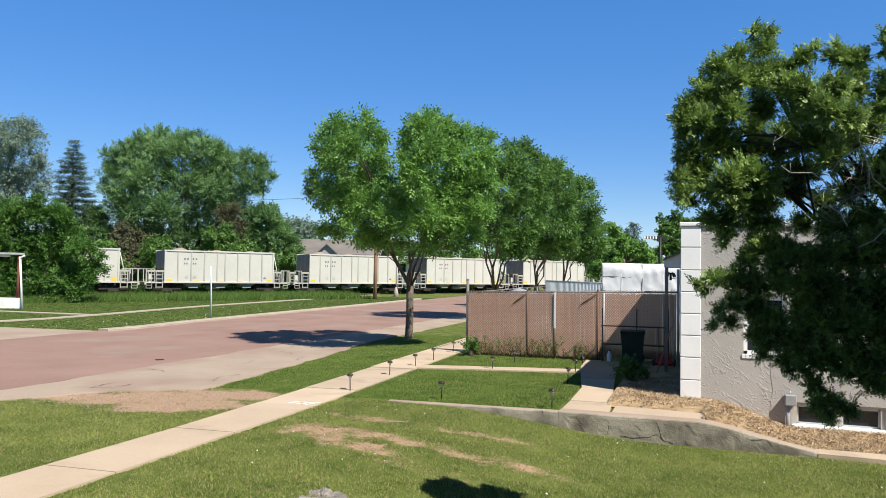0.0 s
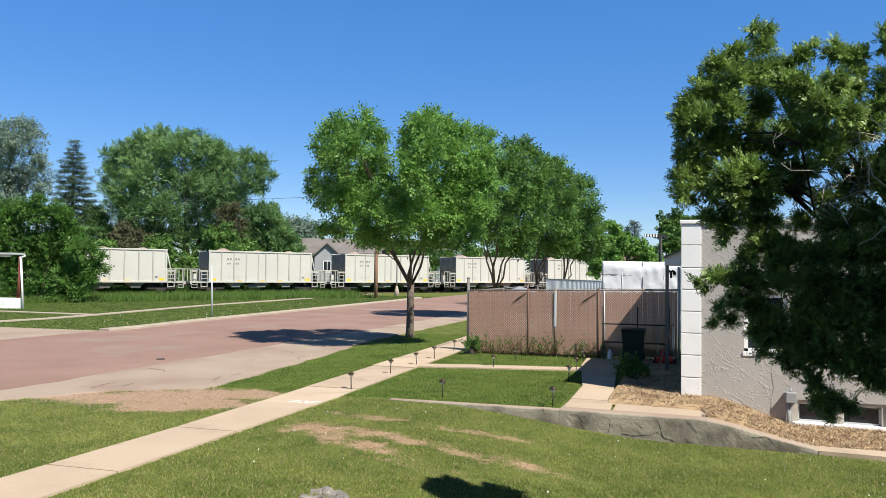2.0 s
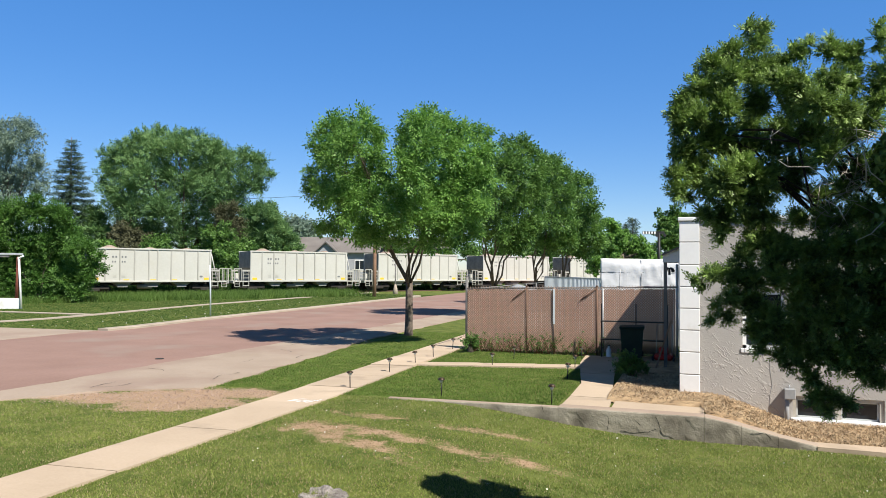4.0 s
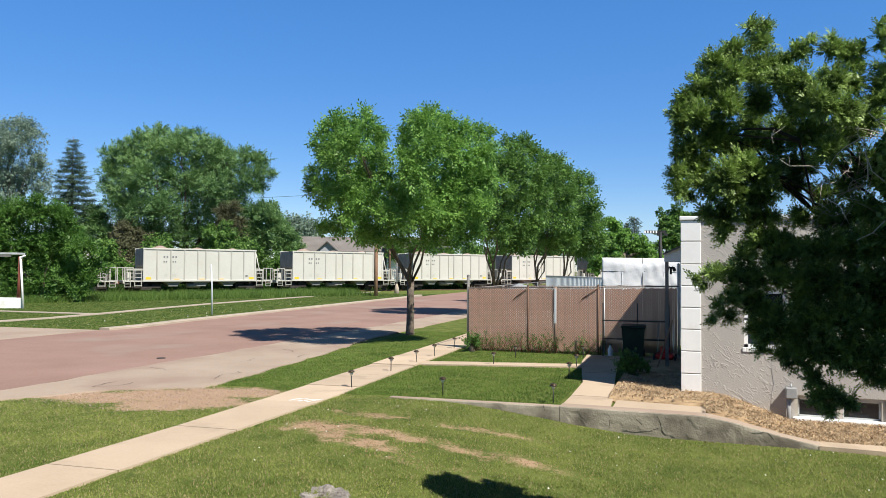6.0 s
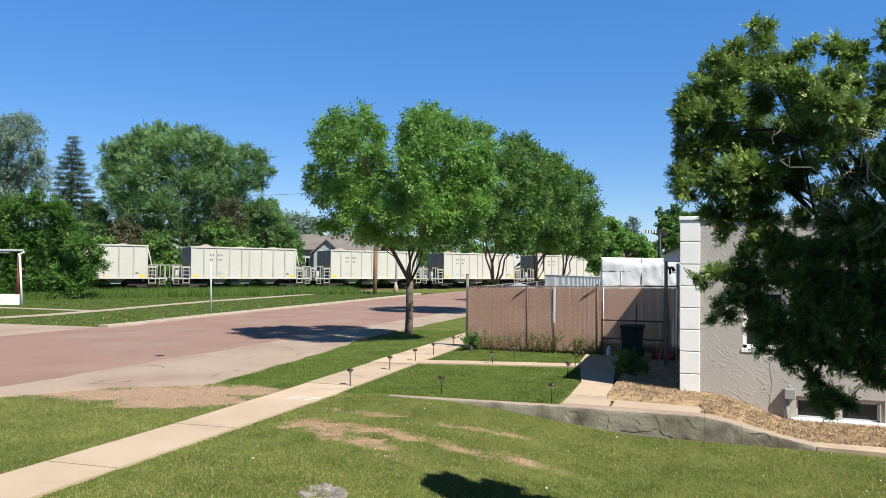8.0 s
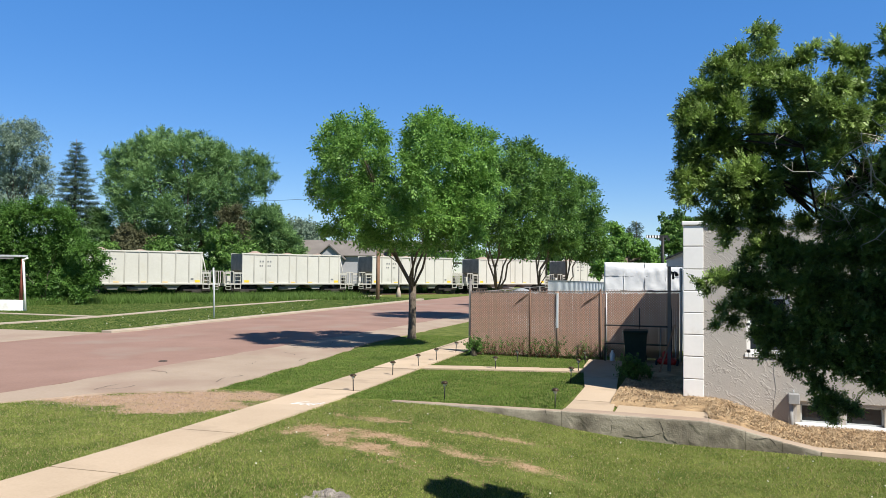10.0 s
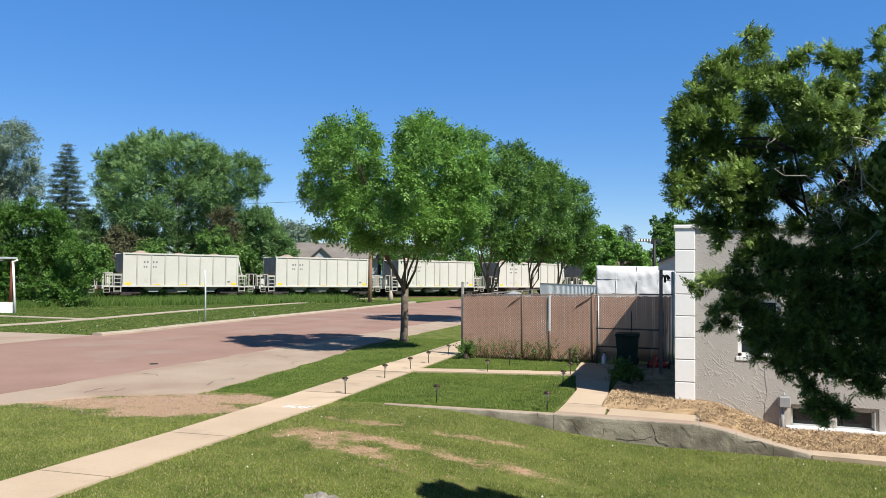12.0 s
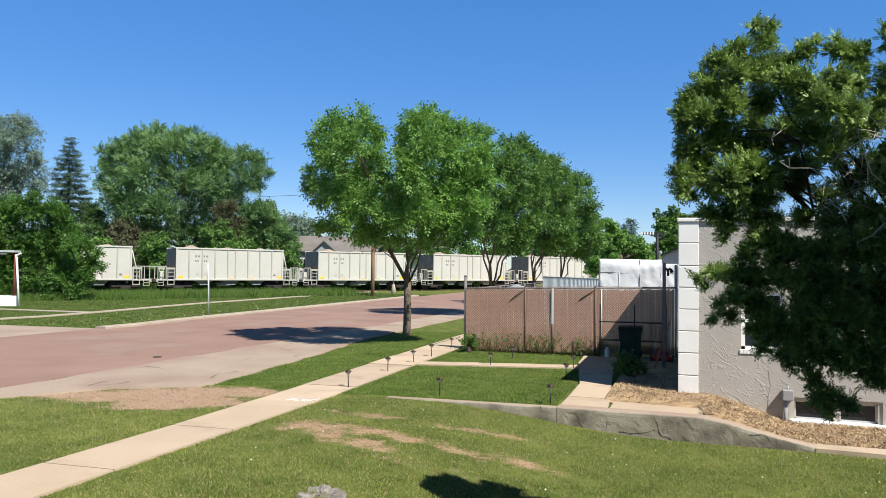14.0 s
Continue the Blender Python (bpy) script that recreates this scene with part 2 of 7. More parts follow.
TAN_FRAME = surface("weathered_pale_timber", (0.40, 0.365, 0.31), (0.54, 0.50, 0.44), 4, 30, 0.85, 0.2, 0.004)
RED_BROWN = surface("red_brown_paint", (0.20, 0.06, 0.04), (0.27, 0.09, 0.06), 2, 20, 0.8, 0.1, 0.003)
BLACK = surface("black_plastic", (0.012, 0.012, 0.013), (0.03, 0.03, 0.032), 3, 30, 0.5, 0.1, 0.002)
PALE_SLAT = surface("pale_grey_slat", (0.52, 0.57, 0.61), (0.64, 0.68, 0.71), 2, 20, 0.7, 0.1, 0.003)
RAIL_STEEL = surface("rail_steel", (0.12, 0.07, 0.05), (0.22, 0.14, 0.10), 2, 20, 0.6, 0.1, 0.002, metal=0.4)
BALLAST = surface("track_ballast", (0.16, 0.13, 0.12), (0.34, 0.28, 0.25), 2, 30, 0.95, 0.9, 0.05)
BIN_GREEN = surface("dark_green_plastic", (0.012, 0.025, 0.02), (0.02, 0.04, 0.03), 3, 20, 0.45, 0.1, 0.002)
ROCK = surface("grey_stump_wood", (0.10, 0.085, 0.075), (0.46, 0.42, 0.39), 11, 60, 0.95, 1.0, 0.03, strokes=0.0)


# ---- mesh helpers ----
def soft_step(a, b, v):
    t = min(1.0, max(0.0, (v - a) / (b - a)))
    return t * t * (3 - 2 * t)


def part(name, bm, material, parent=None, label=""):
    me = bpy.data.meshes.new(name)
    bm.to_mesh(me)
    bm.free()
    for m in material if isinstance(material, (list, tuple)) else (material,):
        me.materials.append(m)
    ob = new(name, me)
    if parent is not None:
        ob.parent = parent
    if label:
        ob["label"] = label
    return ob


def from_arrays(name, verts, faces, material, parent=None):
    """One mesh object from arrays of places and of faces with the same number of corners."""
    me = bpy.data.meshes.new(name)
    verts, faces = np.asarray(verts, np.float32), np.asarray(faces, np.int32)
    k = faces.shape[1]
    me.vertices.add(len(verts)), me.loops.add(faces.size), me.polygons.add(len(faces))
    me.vertices.foreach_set("co", verts.ravel())
    me.loops.foreach_set("vertex_index", faces.ravel())
    me.polygons.foreach_set("loop_start", np.arange(0, faces.size, k, dtype=np.int32))
    me.update(calc_edges=True)
    me.materials.append(material)
    ob = new(name, me)
    if parent is not None:
        ob.parent = parent
    return ob


def thing(name, m=None, label="", category="", group="", kind=""):
    ob = new(name)
    ob.empty_display_size = 0.2
    if m is not None:
        ob.matrix_basis = m
    return tagged(ob, label, category, group, kind)


def add_box(bm, x0, x1, y0, y1, z0, z1, bevel=0.0, turn=None):
    r = bmesh.ops.create_cube(bm, size=1)
    vs = r["verts"]
    bmesh.ops.scale(bm, verts=vs, vec=(x1 - x0, y1 - y0, z1 - z0))
    bmesh.ops.translate(bm, verts=vs, vec=((x0 + x1) / 2, (y0 + y1) / 2, (z0 + z1) / 2))
    if bevel:
        es = {e for v in vs for e in v.link_edges}
        r = bmesh.ops.bevel(bm, geom=list(es), offset=bevel, segments=1, affect="EDGES", profile=0.5)
        vs = list({v for f in r["faces"] for v in f.verts})
    if turn is not None:
        bmesh.ops.transform(bm, matrix=turn, verts=vs)
    return vs


def box(x0, x1, y0, y1, z0, z1, bevel=0.0):
    bm = bmesh.new()
    add_box(bm, x0, x1, y0, y1, z0, z1, bevel)
    return bm


def add_tube(bm, points, radii, sides=8, caps=True):
    """A tapered tube along points."""
    rings = []
    for i, p in enumerate(points):
        p = Vector(p)
        a = Vector(points[max(0, i - 1)])
        b = Vector(points[min(len(points) - 1, i + 1)])
        way = (b - a).normalized()
        side = way.cross(Vector((0, 0, 1)) if abs(way.z) < 0.9 else Vector((1, 0, 0))).normalized()
        up = side.cross(way)
        rings.append([bm.verts.new(p + radii[i] * (math.cos(k * math.tau / sides) * side + math.sin(k * math.tau / sides) * up)) for k in range(sides)])
    for a, b in zip(rings, rings[1:]):
        for k in range(sides):
            f = bm.faces.new((a[k], a[(k + 1) % sides], b[(k + 1) % sides], b[k]))
            f.smooth = True
    if caps:
        bm.faces.new(list(reversed(rings[0])))
        bm.faces.new(rings[-1])


def tube(points, radii, sides=8):
    bm = bmesh.new()
    add_tube(bm, points, radii, sides)
    return bm


def prism(outline, x0, x1):
    """A solid with its outline in y, z, between x0 and x1."""
    bm = bmesh.new()
    a = [bm.verts.new((x0, y, z)) for y, z in outline]
    b = [bm.verts.new((x1, y, z)) for y, z in outline]
    bm.faces.new(a)
    bm.faces.new(list(reversed(b)))
    for i in range(len(a)):
        j = (i + 1) % len(a)
        bm.faces.new((a[j], a[i], b[i], b[j]))
    bmesh.ops.recalc_face_normals(bm, faces=bm.faces)
    return bm


def on_shoots(rng, c, s, n, shoots=6, loose=0.2):
    """n places along short shoots that spring from the clump centres c (spread s), and the ways of those shoots."""
    ways = rng.normal(size=(len(c), shoots, 3)) + np.array([0, 0, 0.45])
    ways /= np.linalg.norm(ways, axis=2, keepdims=True)
    pick, k = rng.integers(0, len(c), n), rng.integers(0, shoots, n)
    u = rng.random((n, 1)) ** 0.75
    side = rng.normal(size=(n, 3))
    side *= np.minimum(1.0, 1.6 / np.maximum(1e-6, np.linalg.norm(side, axis=1, keepdims=True)))
    d = ways[pick, k]
    return c[pick] + (d * u + side * loose * (1.15 - 0.7 * u)) * s[pick] * 1.15, d + side * 0.35


def leaves(name, centres, spread, count, size, material, parent, seed, flat=0.6, aspect=0.5, shoots=0, simple=False):
    """Many small folded leaves round clump centres (n x 3), each clump with its own spread."""
    rng = np.random.default_rng(seed)
    c = np.asarray(centres)
    s = np.broadcast_to(np.asarray(spread, float).reshape(-1, 1), (len(c), 1))
    if shoots:
        p, off = on_shoots(rng, c, s, count, shoots)
    else:
        off = rng.normal(size=(count, 3))
        off /= np.maximum(1e-6, np.linalg.norm(off, axis=1, keepdims=True))
        pick = rng.integers(0, len(c), count)
        off *= (rng.random((count, 1)) ** 0.45) * s[pick]
        p = c[pick] + off
    nrm = off / np.maximum(1e-6, np.linalg.norm(off, axis=1, keepdims=True)) + rng.normal(size=(count, 3)) * flat + np.array([0, 0, 0.5])
    nrm /= np.linalg.norm(nrm, axis=1, keepdims=True)
    along = rng.normal(size=(count, 3)) + np.array([0, 0, -0.5])
    along -= nrm * (along * nrm).sum(1, keepdims=True)
    along /= np.linalg.norm(along, axis=1, keepdims=True)
    side = np.cross(nrm, along)
    ln = size * (0.6 + 0.8 * rng.random((count, 1)))
    w = ln * aspect
    if simple:
        v = np.stack([p + along * ln * 0.55, p - along * ln * 0.4 + side * w * 0.75, p - along * ln * 0.4 - side * w * 0.75], 1)
        return from_arrays(name, v.reshape(-1, 3), np.arange(count * 3).reshape(-1, 3), material, parent)
    v = np.empty((count, 4, 3))
    v[:, 0] = p - along * ln * 0.5
    v[:, 1] = p + side * w * 0.5 - nrm * ln * 0.08
    v[:, 2] = p + along * ln * 0.5 - nrm * ln * 0.15
    v[:, 3] = p - side * w * 0.5 - nrm * ln * 0.08
    return from_arrays(name, v.reshape(-1, 3), np.arange(count * 4).reshape(-1, 4), material, parent)


def limb_path(a, b, bend, rng, n=5):
    a, b = Vector(a), Vector(b)
    pts = []
    for i in range(n + 1):
        t = i / n
        q = a.lerp(b, t)
        q.z += bend * math.sin(t * math.pi)
        if 0 < i < n:
            q += Vector(rng.normal(size=3)) * (b - a).length * 0.025
        pts.append(q)
    return pts


def broadleaf(label, base, blobs, trunk_h, trunk_r, count, size, material, seed, heading=19.0, clump=0.55, per_blob=14, stems=3, flat=0.9,
              name="tree", category="tree", group="", bark=None, depth=0.8, limbs=9, ahead=0.0, limb_r=0.6, twigs_per=8, inner=0.12, deep=0.0, inner_size=1.5, simple=False):
    """A tree at base: blobs are (across, height, radius) of the parts of its crown; clumps of leaves sit on and in them, with gaps between."""
    rng = np.random.default_rng(seed)
    t = thing(name, pose(*base, 0, 0, heading), label, category, group)
    clumps, spreads = [], []
    if deep:  # fill the crown front to back: each part of it at two depths
        half = max(abs(q[0]) for q in blobs) + 0.3
        room = [deep * math.sqrt(max(0.05, 1 - (q[0] / half) ** 2)) for q in blobs]
        blobs = [(*q[:3], s * rng.uniform(0.25, 1.0) * m - ahead) for q, m in zip(blobs, room) for s in (1, -1)]
    cores, core_r = [], []
    for q in blobs:
        bx, bz, br = q[:3]
        by = q[3] if len(q) > 3 else rng.uniform(-1.5, 1.5) * br * depth - ahead
        cores.append((bx, by, bz))
        core_r.append(br * 0.66)
        n = max(4, int(per_blob * (br / 1.5) ** 1.2)) if per_blob > 0 else 6
        d = rng.normal(size=(n, 3))
        d /= np.linalg.norm(d, axis=1, keepdims=True)
        rad = br * (0.40 + 0.68 * rng.random((n, 1)) ** 0.8)
        clumps.append(np.array([bx, by, bz]) + d * rad)
        spreads.append(clump * (0.45 + 1.1 * rng.random(n)))
    clumps, spreads = np.concatenate(clumps), np.concatenate(spreads)
    # trunk and limbs
    bm = bmesh.new()
    fork = Vector((0, 0, trunk_h))
    add_tube(bm, [(0, 0, -0.15), (0, 0, 0.12), (0.01, 0, trunk_h * 0.5), fork], [trunk_r * 1.5, trunk_r * 1.1, trunk_r * 0.95, trunk_r * 0.9], 10)
    for v in bm.verts:
        v.co += Vector(rng.normal(size=3)) * trunk_r * 0.05
    trunk = part("trunk", bm, bark or BARK, t)
    order = sorted(range(len(blobs)), key=lambda i: -blobs[i][2])[:limbs]
    twigs = bmesh.new()
    for k, i in enumerate(order):
        bx, bz, br = blobs[i][:3]
        bm = bmesh.new()
        end = Vector((bx, rng.normal() * br * 0.4 - ahead, bz + br * 0.2))
        start = fork - Vector((0, 0, 0.15 + 0.1 * rng.random()))
        pts = limb_path(start, end, 0.06 * (end - start).length, rng, 6)
        add_tube(bm, pts, [trunk_r * limb_r * (1 - 0.85 * j / 6) + 0.008 for j in range(7)], 7)
        part("limb", bm, bark or BARK, t)
        near = np.argsort(np.linalg.norm(clumps - np.array(end), axis=1))[:twigs_per]
        for c in near:
            s = pts[2 + int(rng.integers(0, 4))]
            add_tube(twigs, limb_path(s, clumps[c], 0.1, rng, 3), [trunk_r * 0.15, trunk_r * 0.11, trunk_r * 0.07, 0.005], 4)
    tagged(part("twig_work", twigs, bark or BARK, t), kind="stuff")
    leaves("crown", clumps, spreads, count, size, material, t, seed + 1, flat=flat, shoots=6, simple=simple)
    if inner:
        w = np.array(core_r) ** 2.2
        times = np.maximum(1, (w / w.sum() * count * inner / 25).astype(int))
        leaves("crown_inside", np.repeat(np.array(cores), times, 0), np.repeat(np.array(core_r), times), int(count * inner), size * inner_size, material, t, seed + 2, flat=1.2, aspect=0.6, simple=True)
    return t


def sprigs(name, p, d, size, material, parent, rng, per=7, aspect=0.45, open_to=0.8, reach=1.6, cup=0.15):
    """Leafy sprigs: each grows from p along d, with leaflets set in pairs and one at its tip."""
    n = len(p)
    d = d / np.linalg.norm(d, axis=1, keepdims=True)
    nrm = rng.normal(size=(n, 3)) * 0.7 + np.array([0, 0, 0.8])
    nrm -= d * (nrm * d).sum(1, keepdims=True)
    nrm /= np.linalg.norm(nrm, axis=1, keepdims=True)
    side = np.cross(nrm, d)
    big = size * (0.6 + 0.8 * rng.random((n, 1)))
    v = np.empty((n, per, 4, 3))
    for k in range(per):
        sign = 0.0 if k == per - 1 else (1.0 if k % 2 else -1.0)
        root = p + d * big * reach * (k // 2 * 2) / max(1, per - 1)
        way = d * (1.0 if sign == 0 else 0.6) + side * sign * open_to + nrm * rng.normal(size=(n, 1)) * 0.3
        way /= np.linalg.norm(way, axis=1, keepdims=True)
        across = np.cross(nrm, way)
        ln = big * (0.8 + 0.4 * rng.random((n, 1)))
        w = ln * aspect * 0.5
        v[:, k, 0] = root
        v[:, k, 1] = root + way * ln * 0.5 + across * w - nrm * ln * cup * 0.4
        v[:, k, 2] = root + way * ln - nrm * ln * cup
        v[:, k, 3] = root + way * ln * 0.5 - across * w - nrm * ln * cup * 0.4
    return from_arrays(name, v.reshape(-1, 3), np.arange(n * per * 4).reshape(-1, 4), material, parent)


def lobed_tree(name, label, base, lobes, material, seed, trunk_h=2.0, trunk_r=0.15, clump=0.3, packing=1.0, per_clump=12, size=0.1, per=7, aspect=0.45, lift=0.3, outward=0.7,
               deep=0.0, ahead=0.0, loose=0.5, bark=None, limbs=8, limb_r=0.5, core=1.0, core_size=2.0, category="tree", group="", open_to=0.8, reach=1.6, heading=19.0):
    """A tree whose crown is a heap of lobes (across, height, radius and, if given, depth), each covered with clumps of leafy sprigs round a dim leafy core."""
    rng = np.random.default_rng(seed)
    t = thing(name, pose(*base, 0, 0, heading), label, category, group)
    placed = []
    xs, zs, rs = [q[0] for q in lobes], [q[1] for q in lobes], sorted(q[2] for q in lobes)
    mx, mz, half, tall, usual = (max(xs) + min(xs)) / 2, (max(zs) + min(zs)) / 2, (max(xs) - min(xs)) / 2 + 0.1, (max(zs) - min(zs)) / 2 + 0.1, rs[len(rs) // 2]
    for q in lobes:
        if len(q) > 3:
            placed.append(q)
        elif deep:
            room = deep * math.sqrt(max(0.02, 1 - ((q[0] - mx) / half) ** 2 - 0.8 * ((q[1] - mz) / tall) ** 2)) * min(1.0, q[2] / usual)
            placed += [(*q[:3], sgn * rng.uniform(0.2, 1.0) * room - ahead) for sgn in (1, -1)]
        else:
            placed.append((*q[:3], rng.uniform(-0.7, 0.7) * q[2] - ahead))
    centres, radii, outs = [], [], []
    for x, z, r, y in placed:
        c = clump * min(1.0, 0.35 + 0.65 * r / (2.2 * clump))
        n = max(3, int(packing * 5.0 * (r / c) ** 2))
        d = rng.normal(size=(n, 3))
        d /= np.linalg.norm(d, axis=1, keepdims=True)
        far = np.maximum(0.15 * r, (r - 0.8 * c) * (1.0 - 0.6 * rng.random((n, 1)) ** 1.8)) * np.array([1, 1, 0.95])
        centres.append(np.array([x, y, z]) + d * far)
        radii.append(np.full(n, c) * (0.7 + 0.5 * rng.random(n)))
        outs.append(d)
    centres, radii, outs = np.concatenate(centres), np.concatenate(radii), np.concatenate(outs)
    # trunk, limbs, twigs
    fork = Vector((0, 0, trunk_h))
    bm = bmesh.new()
    add_tube(bm, [(0, 0, -0.15), (0, 0, 0.12), (0.02, 0, trunk_h * 0.5), fork], [trunk_r * 1.45, trunk_r * 1.1, trunk_r * 0.95, trunk_r * 0.9], 10)
    for v in bm.verts:
        v.co += Vector(rng.normal(size=3)) * trunk_r * 0.05
    part("trunk", bm, bark or BARK, t)
    twigs = bmesh.new()
    large = sorted(sorted(placed, key=lambda q: -q[2])[:max(limbs, len(placed) // 2)])
    for i in range(limbs):
        x, z, r, y = large[int((i + 0.5) * len(large) / limbs)]
        end = Vector((x, y, z + r * 0.2))
        start = fork - Vector((0, 0, 0.25 * trunk_r / 0.15 * rng.random()))
        pts = limb_path(start, end, 0.08 * (end - start).length, rng, 6)
        bm = bmesh.new()
        add_tube(bm, pts, [trunk_r * limb_r * (1 - 0.85 * j / 6) + 0.006 for j in range(7)], 7)
        part("limb", bm, bark or BARK, t)
        for c in np.argsort(np.linalg.norm(centres - np.array(end), axis=1))[:6]:
            add_tube(twigs, limb_path(pts[2 + int(rng.integers(0, 4))], centres[c], 0.1 * trunk_r / 0.15, rng, 3), [trunk_r * 0.15, trunk_r * 0.11, trunk_r * 0.07, trunk_r * 0.03], 4)
    tagged(part("twig_work", twigs, bark or BARK, t), kind="stuff")
    pick = np.repeat(np.arange(len(centres)), np.maximum(3, (per_clump * (radii / clump) ** 1.3).astype(int)))
    off = rng.normal(size=(len(pick), 3))
    off *= (rng.random((len(pick), 1)) ** 0.5) / np.linalg.norm(off, axis=1, keepdims=True)
    way = off * 0.8 + outs[pick] * outward + np.array([0, 0, lift]) + rng.normal(size=(len(pick), 3)) * loose * 0.5
    sprigs("crown", centres[pick] + off * radii[pick][:, None], way, size, material, t, rng, per, aspect, open_to, reach)
    if core:
        spots = np.array([(x, y, z) for x, z, r, y in placed])
        room = np.array([q[2] for q in placed]) * 0.6
        times = np.maximum(1, (core * 9 * (room / clump) ** 2).astype(int))
        leaves("crown_inside", np.repeat(spots, times, 0), np.repeat(room, times), int(times.sum() * 5), size * core_size, material, t, seed + 2, flat=1.2, aspect=0.7, simple=True)
    return t


# ---- ground, roads, pavements ----
def g(x, y):
    """Height of the ground."""
    z = 0.2 * soft_step(25, 70, y)
    if y < 12.93:
        z -= 0.36 * soft_step(-4.7, -0.4, x) * soft_step(2.0, 8.0, y)
    elif y < 20:
        z -= 0.36 * soft_step(0.1, 1.7, x) * (1 - soft_step(16, 20, y))
    return z


# worn places: centre, half sizes, turn in degrees, strength
WORN = [(-4.8, 9.6, 1.4, 0.26, -16, 0.62), (-4.3, 10.15, 1.7, 0.26, -12, 0.58), (-5.5, 10.15, 0.75, 0.38, -10, 0.64), (-5.1, 11.25, 0.9, 0.2, -8, 0.54), (-3.1, 11.2, 1.1, 0.2, 8, 0.52), (-2.1, 10.0, 0.5, 0.22, -8, 0.62),
        (-2.6, 10.1, 0.9, 0.28, 0, 0.36), (-2.9, 8.9, 0.6, 0.22, 0, 0.36), (-3.7, 8.9, 0.8, 0.25, 0, 0.32), (-9.55, 11.6, 1.8, 0.85, 33, 0.85), (-10.9, 11.05, 0.9, 0.5, 33, 0.75), (-8.35, 12.35, 0.8, 0.6, 33, 0.7), (-8.65, 10.95, 1.25, 0.6, 33, 0.8)]


def bare_at(x, y):
    b = 0.0
    if y < 14 and x > -13:
        x, y = x + 0.4 * noise.noise(Vector((x * 1.2, y * 1.6, 2.0))), y + 0.16 * noise.noise(Vector((x * 2.4, y * 2.0, 6.0))) + 0.08 * noise.noise(Vector((x * 6.0, y * 5.0, 1.0)))
    for cx, cy, ax, ay, turn, k in WORN:
        a = radians(turn)
        u = ((x - cx) * math.cos(a) + (y - cy) * math.sin(a)) / ax
        v = (-(x - cx) * math.sin(a) + (y - cy) * math.cos(a)) / ay
        b = max(b, k * math.exp(-((u * u + v * v) ** 1.5) * 0.7))
    return b


def make_ground():
    xs = sorted({*np.round(np.arange(-14, 6.01, 0.2), 3), *np.arange(-60, -14, 1.0), *np.arange(6, 60, 2.0), -1500., -600., -250., -120., 120., 250., 600., 1500.})
    ys = sorted({*np.round(np.arange(3, 22.01, 0.2), 3), *np.round(np.arange(8.5, 12.3, 0.1), 3), 12.9, 12.96, *np.arange(22, 100, 1.5), *np.arange(-30, 3, 1.5), -1500., -400., -100., 130., 200., 400., 900., 2500.})
    co = np.array([(x, y, g(x, y) - 0.02) for y in ys for x in xs])
    rng = np.random.default_rng(5)
    near = (co[:, 0] > -16) & (co[:, 0] < 6) & (co[:, 1] > 2) & (co[:, 1] < 25)
    co[near, 2] += rng.normal(size=near.sum()) * 0.006
    nx = len(xs)
    i, j = np.meshgrid(np.arange(nx - 1), np.arange(len(ys) - 1))
    a = (j * nx + i).ravel()
    ob = from_arrays("ground", co, np.stack([a, a + 1, a + nx + 1, a + nx], 1), TURF)
    for p in ob.data.polygons:
        p.use_smooth = True
    layer = ob.data.attributes.new("bare", "FLOAT", "POINT")
    layer.data.foreach_set("value", np.array([bare_at(x, y) if near[k] or y < 40 else 0.0 for k, (x, y, z) in enumerate(co)], np.float32))
    return tagged(ob, "mown green lawn with worn brown patches", "ground", kind="structure")


ground = make_ground()


def slab(name, corners, thick, material, lift=0.012, bevel=0.008, steps=1):
    """A slab with the given corners in plan (counter-clockwise), its top a little above the ground; long ones follow the ground in steps."""
    bm = bmesh.new()
    (a, b, c, d) = [Vector((*q, 0)) for q in corners]
    rows = []
    for k in range(steps + 1):
        t = k / steps
        l, r = a.lerp(d, t), b.lerp(c, t)
        rows.append([bm.verts.new((q.x, q.y, g(q.x, q.y) + lift + dz)) for dz in (0, -thick) for q in (l, r)])
    for p, q in zip(rows, rows[1:]):
        for f in ((p[0], p[1], q[1], q[0]), (p[2], q[2], q[3], p[3]), (p[0], q[0], q[2], p[2]), (p[1], p[3], q[3], q[1])):
            bm.faces.new(f)
    bm.faces.new((rows[0][0], rows[0][2], rows[0][3], rows[0][1]))
    bm.faces.new((rows[-1][0], rows[-1][1], rows[-1][3], rows[-1][2]))
    bmesh.ops.recalc_face_normals(bm, faces=bm.faces)
    return part(name, bm, material)


# pink street with its grey concrete margin, cut by the railway
road = tagged(slab("road", [(-21.5, -40), (-12.65, -40), (-12.75, 130), (-21.5, 130)], 0.2, BRICK_ROAD, 0.02, steps=60), "worn pinkish brick-coloured street surface", "road", kind="structure")


def road_edge(y):
    """Where the pavement meets the near verge."""
    pts = [(-40, -12.5), (8.5, -12.5), (10.1, -11.9), (11.6, -10.9), (12.5, -9.5), (13.2, -9.4), (19.2, -10.05), (22.9, -10.7), (30, -10.9), (110, -11.1)]
    for (ya, xa), (yb, xb) in zip(pts, pts[1:]):
        if y <= yb:
            return xa + (xb - xa) * (y - ya) / (yb - ya)
    return pts[-1][1]


